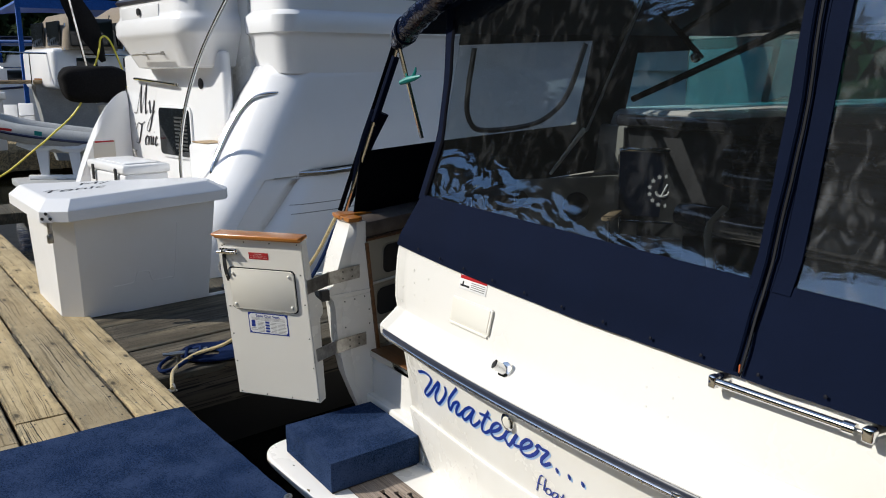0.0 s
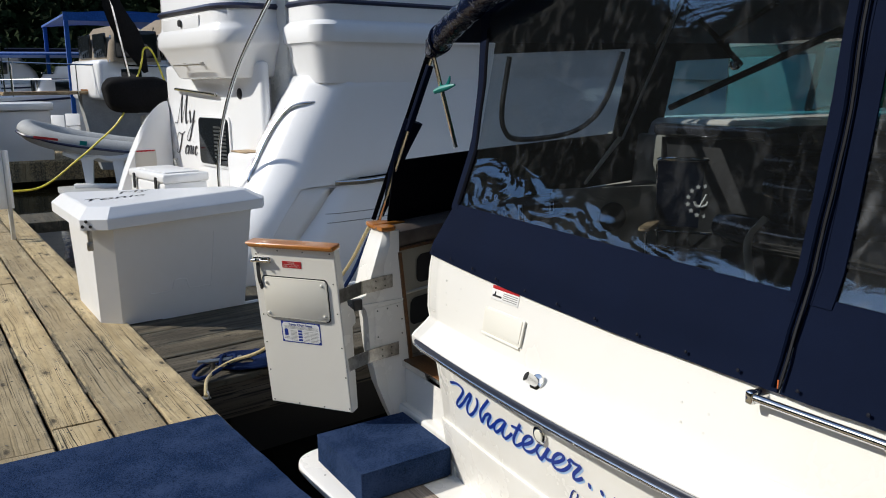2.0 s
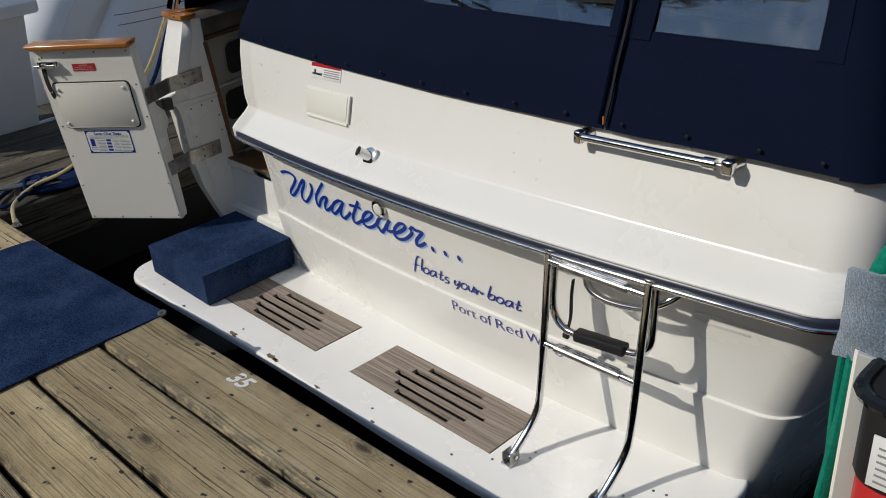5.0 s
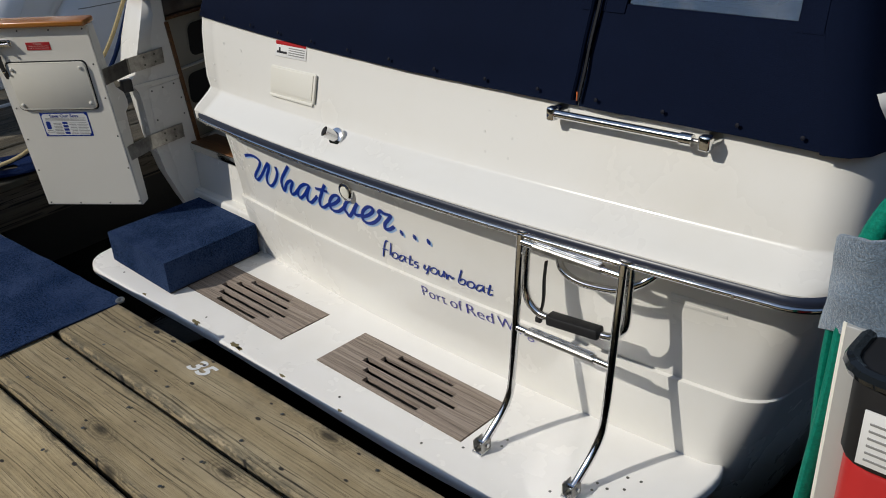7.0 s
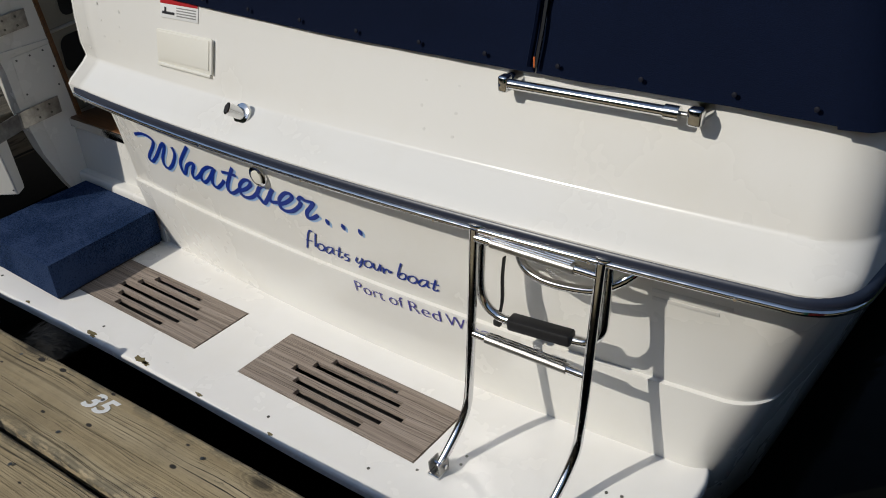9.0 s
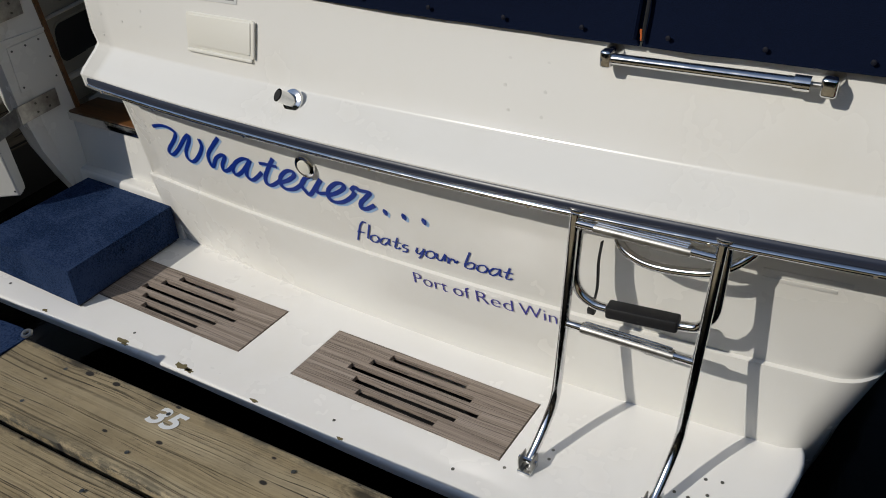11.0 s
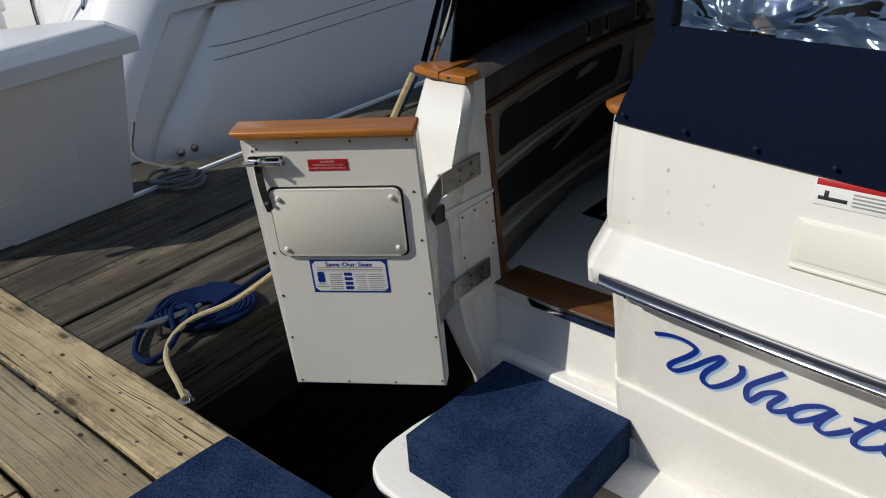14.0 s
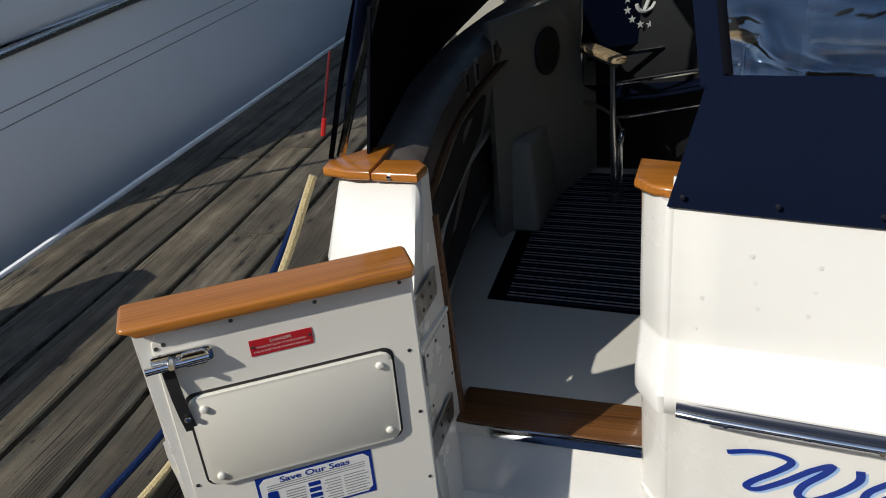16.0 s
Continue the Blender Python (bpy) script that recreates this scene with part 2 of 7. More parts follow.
_n, _l, _b = nodes(CARPET)
_src = _b.inputs["Base Color"].links[0].from_socket
set_color(CARPET, mixc(CARPET, ramp(CARPET, _fl, [(0.46, (0, 0, 0)), (0.55, (0.9,) * 3)]), _src, (0.040, 0.066, 0.14)))
TOWEL = cloth("blue_grey_towel", (0.16, 0.23, 0.31), 230, 1.0, 0.95, 0.5, 0.45)
TAN = cloth("tan_canvas", (0.27, 0.22, 0.16), 60, 0.4)
BLUE_TARP = cloth("blue_tarp", (0.015, 0.09, 0.36), 40, 0.3)
BLACK_CLOTH = cloth("black_cover", (0.008, 0.008, 0.009), 40, 0.5, 0.9, 0.0)
ROPE_B = cloth("blue_rope", (0.005, 0.018, 0.075), 300, 0.8, 0.8, 0.0)
ROPE_Y = cloth("cream_rope", (0.52, 0.42, 0.22), 250, 0.8)
ROPE_W = cloth("grey_rope", (0.33, 0.33, 0.31), 250, 0.8)
ROPE_GREY = cloth("dull_rope", (0.16, 0.16, 0.155), 250, 0.8)
GREENHOSE = cloth("green_webbing", (0.004, 0.20, 0.135), 120, 0.35, 0.55, 0.0, 0.25)
COAMTOP = mat("brown_vinyl", (0.085, 0.068, 0.056), 0.42)
set_color(COAMTOP, ramp(COAMTOP, tex_noise(COAMTOP, coords(COAMTOP), 7, 5), [(0.35, (0.055, 0.043, 0.036)), (0.65, (0.12, 0.10, 0.085))]))
RUGGREY = cloth("rug_grey", (0.32, 0.33, 0.38), 500, 0.6, 0.95, 0.0, 0.8)
RIBGREY_DARK = cloth("rug_navy", (0.02, 0.024, 0.045), 500, 0.6, 0.95, 0.0, 0.8)
CHIP = mat("bare_laminate", (0.16, 0.13, 0.06), 0.8)
YELLOW = mat("yellow_cable", (0.62, 0.55, 0.05), 0.5)
PLAST = mat("white_plastic", (0.74, 0.72, 0.64), 0.4)
BLUEPAINT = mat("royal_blue_lettering", (0.002, 0.026, 0.24), 0.4)
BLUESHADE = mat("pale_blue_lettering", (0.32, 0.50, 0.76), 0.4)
PURPLEPAINT = mat("violet_blue_lettering", (0.06, 0.05, 0.30), 0.4)
WHITEPAINT = mat("white_paint", (0.72, 0.72, 0.70), 0.7)
GREYPAINT = mat("grey_print", (0.25, 0.25, 0.24), 0.6)
PLUG = mat("gel_plug", (0.66, 0.645, 0.60), 0.45)
PALEPRINT = mat("pale_print", (0.62, 0.60, 0.55), 0.5)
BLACKPAINT = mat("black_lettering", (0.02, 0.02, 0.025), 0.4)
REDPAINT = mat("red_plate", (0.42, 0.012, 0.018), 0.4)
STRIPE = mat("navy_stripe", (0.012, 0.016, 0.05), 0.3)
TEAL = mat("teal_plastic", (0.0, 0.22, 0.2), 0.4)
BULLET = mat("smoked_glass", (0.012, 0.015, 0.018), 0.06)
BLIND = mat("grey_blind", (0.035, 0.038, 0.037), 0.5)
ORANGE = mat("orange_plastic", (0.55, 0.13, 0.03), 0.45)
REDHOOK = mat("dark_red_paint", (0.10, 0.008, 0.012), 0.5)
REDTUB = mat("red_plastic", (0.45, 0.02, 0.02), 0.4)
ALU = mat("aluminium_channel", (0.62, 0.62, 0.6), 0.45, 0.6)
RIBGREY = cloth("grey_inflatable", (0.40, 0.41, 0.41), 30, 0.2, 0.6, 0.0, 0.08)


def clear_sheet(name, tint, wob, gloss, scale=4.0, haze=0.0):
    """Thin clear sheet: seen through, with a wavering gloss."""
    m = bpy.data.materials.new(name)
    m.use_nodes = True
    n, l = m.node_tree.nodes, m.node_tree.links
    out = n["Material Output"]
    tr, gl, mx, fr = n.new("ShaderNodeBsdfTransparent"), n.new("ShaderNodeBsdfGlossy"), n.new("ShaderNodeMixShader"), n.new("ShaderNodeFresnel")
    tr.inputs[0].default_value = (*tint, 1)
    gl.inputs["Roughness"].default_value = 0.03
    # With haze, the blue gloss colour paints the mirrored sky bluer.
    gl.inputs["Color"].default_value = (0.55, 0.78, 1.0, 1) if haze else (1, 1, 1, 1)
    fr.inputs[0].default_value = gloss
    tc, t, b = n.new("ShaderNodeTexCoord"), n.new("ShaderNodeTexNoise"), n.new("ShaderNodeBump")
    mp = n.new("ShaderNodeMapping")
    mp.inputs["Scale"].default_value = (1.0, 1.0, 2.2)
    t.inputs["Scale"].default_value, t.inputs["Detail"].default_value = scale, 2.5
    t.inputs["Distortion"].default_value = 0.8
    b.inputs["Strength"].default_value, b.inputs["Distance"].default_value = wob, 0.05 if haze else 0.02
    l.new(tc.outputs["Object"], mp.inputs[0])
    l.new(mp.outputs[0], t.inputs["Vector"])
    l.new(t.outputs[0], b.inputs["Height"])
    l.new(b.outputs[0], gl.inputs["Normal"])
    l.new(b.outputs[0], fr.inputs["Normal"])
    calm = ramp(m, tex_noise(m, tc.outputs["Object"], 2.2, 2, 0.5), [(0.48, (0.0,) * 3), (0.66, (0.09,) * 3)])
    if haze:
        # slack, puckered stretch near the foot and the port edge
        sx = n.new("ShaderNodeSeparateXYZ")
        l.new(tc.outputs["Object"], sx.inputs[0])
        down = math_n(m, "ADD", math_n(m, "MULTIPLY", sx.outputs[2], -2.6), math_n(m, "MULTIPLY", sx.outputs[0], -0.55))
        calm = math_n(m, "ADD", calm, ramp(m, math_n(m, "ADD", down, 3.6), [(0.35, (0, 0, 0)), (0.75, (1, 1, 1))]))
    l.new(math_n(m, "MULTIPLY", calm, wob), b.inputs["Strength"])
    l.new(fr.outputs[0], mx.inputs[0])
    l.new(tr.outputs[0], mx.inputs[1])
    l.new(gl.outputs[0], mx.inputs[2])
    if not haze:
        n.remove(n["Principled BSDF"])
        l.new(mx.outputs[0], out.inputs[0])
        return m
    # an aged, finely scratched film; its haze is also painted in to lift the dark behind
    df, tl, mh, mo = n.new("ShaderNodeBsdfDiffuse"), n.new("ShaderNodeBsdfTranslucent"), n.new("ShaderNodeMixShader"), n.new("ShaderNodeMixShader")
    df.inputs[0].default_value = tl.inputs[0].default_value = (0.80, 0.84, 0.88, 1)
    mh.inputs[0].default_value = 0.4
    l.new(df.outputs[0], mh.inputs[1])
    l.new(tl.outputs[0], mh.inputs[2])
    mp2 = n.new("ShaderNodeMapping")
    mp2.inputs["Scale"].default_value = (14.0, 9.0, 9.0)
    mp2.inputs["Rotation"].default_value = (0.0, 0.35, 0.0)
    sc = n.new("ShaderNodeTexNoise")
    sc.inputs["Scale"].default_value, sc.inputs["Detail"].default_value = 1.0, 6.0
    sc.inputs["Distortion"].default_value = 1.2
    l.new(tc.outputs["Object"], mp2.inputs[0])
    l.new(mp2.outputs[0], sc.inputs["Vector"])
    l.new(math_n(m, "ADD", math_n(m, "MULTIPLY", ramp(m, sc.outputs[0], [(0.50, (0, 0, 0)), (0.72, (1, 1, 1))]), haze * 2.2), haze * 0.5), mo.inputs[0])
    l.new(mx.outputs[0], mo.inputs[1])
    l.new(mh.outputs[0], mo.inputs[2])
    n.remove(n["Principled BSDF"])
    l.new(mo.outputs[0], out.inputs[0])
    return m


CLEAR = clear_sheet("clear_vinyl", (0.74, 0.78, 0.80), 0.9, 2.2, 3.6, 0.014)
# Scuffs, plus extra haze that paints the pale sky mirrored in this window.
CLEAR_WORN = clear_sheet("scuffed_vinyl_with_sky_haze", (0.70, 0.74, 0.78), 0.9, 2.2, 3.6, 0.05)
# Haze is painted into the front curtain to turn the view forward grey.
CLEAR_FRONT = clear_sheet("hazed_clear_vinyl", (0.60, 0.64, 0.68), 0.5, 1.6, 3.0, 0.04)
PADDING = mat("black_padded_vinyl", (0.03, 0.032, 0.04), 0.2, spec=0.7, coat=0.6)
set_color(PADDING, ramp(PADDING, tex_noise(PADDING, coords(PADDING), 9, 4), [(0.3, (0.022, 0.024, 0.030)), (0.7, (0.042, 0.044, 0.053))]))
ROLLED = mat("rolled_vinyl", (0.006, 0.010, 0.028), 0.10, spec=0.9)
bump(ROLLED, tex_noise(ROLLED, coords(ROLLED), 16, 3, 0.6, 0.6), 0.7, 0.02)
TINTED = clear_sheet("teal_windshield", (0.42, 0.76, 0.80), 0.0, 1.5)

WATER = mat("river_water", (0.003, 0.0033, 0.0022), 0.06, spec=0.12)
bump(WATER, tex_noise(WATER, coords(WATER), 3.0, 4, 0.55, 0.4), 0.10, 0.05)
LEAF = mat("bluff_foliage", (0.035, 0.06, 0.018), 0.9, spec=0.1)
set_color(LEAF, ramp(LEAF, tex_noise(LEAF, coords(LEAF), 0.6, 5), [(0.3, (0.007, 0.012, 0.005)), (0.7, (0.032, 0.052, 0.018))]))


# ---- mesh helpers ----
def mesh_of(bm, name, material, smooth=False):
    me = bpy.data.meshes.new(name)
    bmesh.ops.recalc_face_normals(bm, faces=bm.faces)
    bm.to_mesh(me)
    bm.free()
    me.materials.append(material)
    if smooth:
        me.shade_smooth()
        me.set_sharp_from_angle(angle=radians(40))
    return me


def part(name, bm, material, parent=None, label="", smooth=True, m=None):
    ob = new(name, mesh_of(bm, name, material, smooth))
    if parent is not None:
        ob.parent = parent
    if m is not None:
        ob.matrix_basis = m
    return tagged(ob, label)


def thing(name, label, category, m=None, group="", kind=""):
    ob = new(name)
    ob.empty_display_size = 0.1
    if m is not None:
        ob.matrix_basis = m
    return tagged(ob, label, category, group, kind)


def solo(name, bm, material, label, category, group="", kind="", m=None, smooth=True):
    ob = part(name, bm, material, None, "", smooth, m)
    return tagged(ob, label, category, group, kind)


def bevel_all(bm, w, seg=2, angle=35):
    if w <= 0:
        return bm
    es = [e for e in bm.edges if len(e.link_faces) == 2 and e.calc_face_angle(0) > radians(angle)]
    bmesh.ops.bevel(bm, geom=es, offset=w, segments=seg, affect="EDGES", profile=0.5, clamp_overlap=True)
    return bm


def box(x0, x1, y0, y1, z0, z1, bev=0.004, seg=2):
    bm = bmesh.new()
    bmesh.ops.create_cube(bm, size=1.0, matrix=Matrix.LocRotScale(((x0 + x1) / 2, (y0 + y1) / 2, (z0 + z1) / 2), None, (x1 - x0, y1 - y0, z1 - z0)))
    return bevel_all(bm, bev, seg)


def prism(poly, z0, z1, bev=0.0, seg=2, m=None):
    """A plan outline raised from z0 to z1; bev rounds its top and bottom edges."""
    bm = bmesh.new()
    lo = [bm.verts.new((x, y, z0)) for x, y in poly]
    hi = [bm.verts.new((x, y, z1)) for x, y in poly]
    n = len(poly)
    top, bot = bm.faces.new(hi), bm.faces.new(lo[::-1])
    for i in range(n):
        bm.faces.new((lo[i], lo[(i + 1) % n], hi[(i + 1) % n], hi[i]))
    if bev > 0:
        es = list(top.edges) + list(bot.edges)
        bmesh.ops.bevel(bm, geom=es, offset=bev, segments=seg, affect="EDGES", profile=0.5, clamp_overlap=True)
    if m is not None:
        bmesh.ops.transform(bm, matrix=m, verts=bm.verts)
    return bm


def rounded(x0, x1, y0, y1, r, seg=5):
    """A rectangle with round corners, as an outline."""
    out = []
    for cx, cy, a0 in ((x1 - r, y1 - r, 0), (x0 + r, y1 - r, 90), (x0 + r, y0 + r, 180), (x1 - r, y0 + r, 270)):
        for i in range(seg + 1):
            a = radians(a0 + 90 * i / seg)
            out.append((cx + r * math.cos(a), cy + r * math.sin(a)))
    return out


def smooth_path(pts, n=6):
    """Points along a soft curve through the given ones."""
    p = [Vector(q) for q in pts]
    p = [p[0] * 2 - p[1]] + p + [p[-1] * 2 - p[-2]]
    out = []
    for i in range(1, len(p) - 2):
        a, b, c, d = p[i - 1 : i + 3]
        for k in range(n):
            t = k / n
            out.append(0.5 * ((2 * b) + (c - a) * t + (2 * a - 5 * b + 4 * c - d) * t * t + (3 * b - a - 3 * c + d) * t**3))
    out.append(p[-2])
    return out


def sweep(path, r, sides=10, closed=False, bm=None, flat=1.0, up=None):
    """A tube along a path; flat squeezes it across."""
    bm = bm or bmesh.new()
    p = [Vector(q) for q in path]
    rings, side = [], None
    for i, q in enumerate(p):
        if closed:
            d = (p[(i + 1) % len(p)] - p[i - 1]).normalized()
        else:
            d = (p[min(i + 1, len(p) - 1)] - p[max(i - 1, 0)]).normalized()
        if side is None:
            ref = Vector(up) if up is not None else (Vector((0, 0, 1)) if abs(d.z) < 0.9 else Vector((1, 0, 0)))
            side = d.cross(ref).normalized()
        side = (side - d * side.dot(d)).normalized()
        top = side.cross(d)
        rr = r[i] if isinstance(r, (list, tuple)) else r
        rings.append([bm.verts.new(q + rr * (math.cos(a) * side + math.sin(a) * flat * top)) for a in (2 * math.pi * k / sides for k in range(sides))])
    for i in range(len(rings) if closed else len(rings) - 1):
        a, b = rings[i], rings[(i + 1) % len(rings)]
        for k in range(sides):
            bm.faces.new((a[k], a[(k + 1) % sides], b[(k + 1) % sides], b[k]))
    if not closed:
        bm.faces.new(rings[0][::-1])
        bm.faces.new(rings[-1])
    return bm


def grid(rows, bm=None, thick=0.0, out=(0, 0, 0)):
    """A sheet through rows of points; with thick it gets a back, moved by thick along out."""
    bm = bm or bmesh.new()
    v = [[bm.verts.new(q) for q in row] for row in rows]
    nr, nc = len(v), len(v[0])
    for i in range(nr - 1):
        for j in range(nc - 1):
            bm.faces.new((v[i][j], v[i][j + 1], v[i + 1][j + 1], v[i + 1][j]))
    if thick:
        o = Vector(out) * thick
        w = [[bm.verts.new(Vector(q) + o) for q in row] for row in rows]
        for i in range(nr - 1):
            for j in range(nc - 1):
                bm.faces.new((w[i][j], w[i + 1][j], w[i + 1][j + 1], w[i][j + 1]))
        for j in range(nc - 1):
            bm.faces.new((v[0][j], w[0][j], w[0][j + 1], v[0][j + 1]))
            bm.faces.new((v[-1][j], v[-1][j + 1], w[-1][j + 1], w[-1][j]))
        for i in range(nr - 1):
            bm.faces.new((v[i][0], v[i + 1][0], w[i + 1][0], w[i][0]))
            bm.faces.new((v[i][-1], w[i][-1], w[i + 1][-1], v[i + 1][-1]))
    return bm


def disc(center, normal, r, depth, seg=16, bev=0.0, r2=None):
    """A round plate or cone of a given depth, its back on center."""
    bm = bmesh.new()
    q = Vector(normal).to_track_quat("Z", "Y").to_matrix().to_4x4()
    bmesh.ops.create_cone(bm, cap_ends=True, segments=seg, radius1=r, radius2=r if r2 is None else r2, depth=depth, matrix=Matrix.Translation(Vector(center)) @ q @ Matrix.Translation((0, 0, depth / 2)))
    return bevel_all(bm, bev, 2)


def arc_pts(cx, cy, r, a0, a1, n=8):
    return [(cx + r * math.cos(radians(a0 + (a1 - a0) * i / n)), cy + r * math.sin(radians(a0 + (a1 - a0) * i / n))) for i in range(n + 1)]


def lettering(words, height, shear=0.0, bold=0.0, extrude=0.0008, space=1.0, width=None):
    """Words as a flat mesh in x and z, its base line at zero, starting at x = 0."""
    cu = bpy.data.curves.new("lettering", "FONT")
    cu.body, cu.size, cu.shear, cu.offset, cu.extrude, cu.space_character = words, 1.0, shear, bold, 0.0, space
    cu.resolution_u = 4
    tmp = new("lettering", cu)
    dg = bpy.context.evaluated_depsgraph_get()
    me = bpy.data.meshes.new_from_object(tmp.evaluated_get(dg))
    bm = bmesh.new()
    bm.from_mesh(me)
    bpy.data.objects.remove(tmp)
    bpy.data.curves.remove(cu)
    bpy.data.meshes.remove(me)
    bmesh.ops.remove_doubles(bm, verts=bm.verts, dist=1e-5)
    x0, x1 = min(v.co.x for v in bm.verts), max(v.co.x for v in bm.verts)
    kz = height / 0.7
    kx = kz if width is None else width / (x1 - x0)
    for v in bm.verts:
        v.co = Vector(((v.co.x - x0) * kx, 0, v.co.y * kz))
    return bm


# ---- setting: water, sky line, docks ----
bm = bmesh.new()
bmesh.ops.create_grid(bm, x_segments=8, y_segments=8, size=1500)
bmesh.ops.translate(bm, verts=bm.verts, vec=(0, 0, -0.62))
tagged(part("water", bm, WATER), "dark brown-green river water with small ripples", "water", kind="structure")

# wooded bluff around the harbour
bm = bmesh.new()
rng = random.Random(5)
for i in range(34000):
    a = rng.uniform(0, 2 * math.pi)
    d = rng.uniform(95, 150)
    h = (d - 95) * 1.05 + rng.uniform(0, 6)
    s = rng.uniform(0.5, 1.7)
    c = Vector((d * math.cos(a), d * math.sin(a), h - 0.5))
    vs = [bm.verts.new(c + Vector((rng.uniform(-s, s), rng.uniform(-s, s), rng.uniform(-s, s)))) for _ in range(5)]
    for q in ((0, 1, 2), (0, 2, 3), (0, 3, 4), (1, 3, 4), (0, 1, 4)):
        bm.faces.new([vs[k] for k in q])
for i in range(34000):
    a = math.pi + rng.uniform(-0.75, 0.5)
    d = rng.uniform(88, 122)
    h = max(0, d - 93) * 1.05 + rng.uniform(0, 7)
    s = rng.uniform(0.2, 0.6)
    c = Vector((d * math.cos(a), d * math.sin(a), h - 0.5))
    vs = [bm.verts.new(c + Vector((rng.uniform(-s, s), rng.uniform(-s, s), rng.uniform(-s, s)))) for _ in range(4)]
    for q in ((0, 1, 2), (0, 2, 3), (1, 2, 3)):
        bm.faces.new([vs[k] for k in q])
for k in range(48):
    a0, a1 = 2 * math.pi * k / 48, 2 * math.pi * (k + 1) / 48
    q = [(94 * math.cos(a0), 94 * math.sin(a0), -1), (94 * math.cos(a1), 94 * math.sin(a1), -1), (152 * math.cos(a1), 152 * math.sin(a1), 58), (152 * math.cos(a0), 152 * math.sin(a0), 58)]
    bm.faces.new([bm.verts.new(p) for p in q])
tagged(part("wooded_bluff", bm, LEAF, smooth=False), "dark green wooded bluff beyond the harbour", "woods", kind="stuff")

# main dock: planks run along its length
DOCK_TURN = math.degrees(math.atan(0.035))
dock = thing("dock", "weathered tan timber dock with long planks", "dock", pose(0, -0.425, 0, 0, 0, DOCK_TURN), kind="structure")


def plank_mesh(length, width, thick, name, material, seed):
    """A plank along x with its edges worn round and its ends a little uneven."""
    r = random.Random(seed)
    bm = bmesh.new()
    sec = [(-width / 2, -thick), (width / 2, -thick), (width / 2, -0.006), (width / 2 - 0.007, 0), (0, r.uniform(-0.003, 0.001)), (-width / 2 + 0.007, 0), (-width / 2, -0.006)]
    rings = []
    n = max(2, int(length / 0.35))
    for i in range(n + 1):
        x = -length / 2 + length * i / n
        dz, dy = r.uniform(-0.002, 0.002), r.uniform(-0.0025, 0.0025)
        rings.append([bm.verts.new((x, y + dy, z + dz)) for y, z in sec])
    for a, b in zip(rings, rings[1:]):
        for k in range(len(sec)):
            bm.faces.new((a[k], b[k], b[(k + 1) % len(sec)], a[(k + 1) % len(sec)]))
    bm.faces.new(rings[0])
    bm.faces.new(rings[-1][::-1])
    return mesh_of(bm, name, material)


def lay(parent, meshes, rows, spacing, x_from, x_to, length, side, z_jit, seed):
    r = random.Random(seed)
    for k in range(rows):
        x = x_from - r.uniform(0, 0.5 * length)
        while x < x_to:
            ob = new("plank", meshes[r.randrange(len(meshes))])
            ob.parent = parent
            ob.matrix_basis = pose(x + length / 2, side * spacing * (k + 0.5), r.uniform(-z_jit, z_jit), 0, 0, r.choice((0, 180)))
            x += length + 0.012


dock_planks = [plank_mesh(3.66, 0.242, 0.042, "plank", PLANK, s) for s in range(5)]
finger_planks = [plank_mesh(4.2, 0.278, 0.04, "plank", PLANK_OLD_SHADED, s + 20) for s in range(5)]
for n, (y0, y1) in enumerate(((-0.16, -0.11), (-1.3, -1.25), (-2.3, -2.25))):
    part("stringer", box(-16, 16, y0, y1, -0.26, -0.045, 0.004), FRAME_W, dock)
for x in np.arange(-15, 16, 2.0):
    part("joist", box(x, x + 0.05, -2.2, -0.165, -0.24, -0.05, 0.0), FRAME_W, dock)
part("float", box(-16, 16, -2.2, -0.4, -0.75, -0.27, 0.02), BLACK, dock, "black plastic dock float")

FINGER = pose(-2.287, -0.51, -0.012, 0, 0, 7.8)
finger = thing("finger_pier", "old grey timber finger pier between two boats", "dock", FINGER @ pose(0, 0, 0, 0, 0, 90), kind="structure")
for y in (0.03, 0.75, 1.45):
    part("stringer", box(-0.1, 13, y, y + 0.05, -0.26, -0.045, 0.004), FRAME_W, finger)
part("edge_strip", box(0.4, 13, 1.535, 1.562, -0.03, 0.012, 0.004), GEL_W, finger, "white edging strip")
part("float", box(0.3, 13, 0.2, 1.35, -0.75, -0.27, 0.02), BLACK, finger, "black plastic dock float")


# ---- the cruiser in the berth ----
def ccurve(x):
    return 0.07 * ((x - 0.33) / 1.25) ** 2


PROFILE = [(-0.55, 0.415, 1.0), (-0.215, 0.356, 1.0), (0.066, 0.306, 1.0), (0.074, 0.307, 1.0), (0.078, 0.318, 1.0), (0.086, 0.317, 1.0), (0.30, 0.290, 1.0), (0.462, 0.262, 1.0), (0.478, 0.215, 1.0), (0.485, 0.150, 1.0), (0.53, 0.145, 1.0), (0.546, 0.160, 1.0), (0.556, 0.175, 1.0), (0.592, 0.232, 0.9), (0.600, 0.243, 0.85), (0.606, 0.255, 0.8), (0.614, 0.2605, 0.75), (0.66, 0.276, 0.5), (0.75, 0.304, 0.3), (0.85, 0.333, 0.15), (0.93, 0.354, 0.1), (0.965, 0.362, 0.1)]


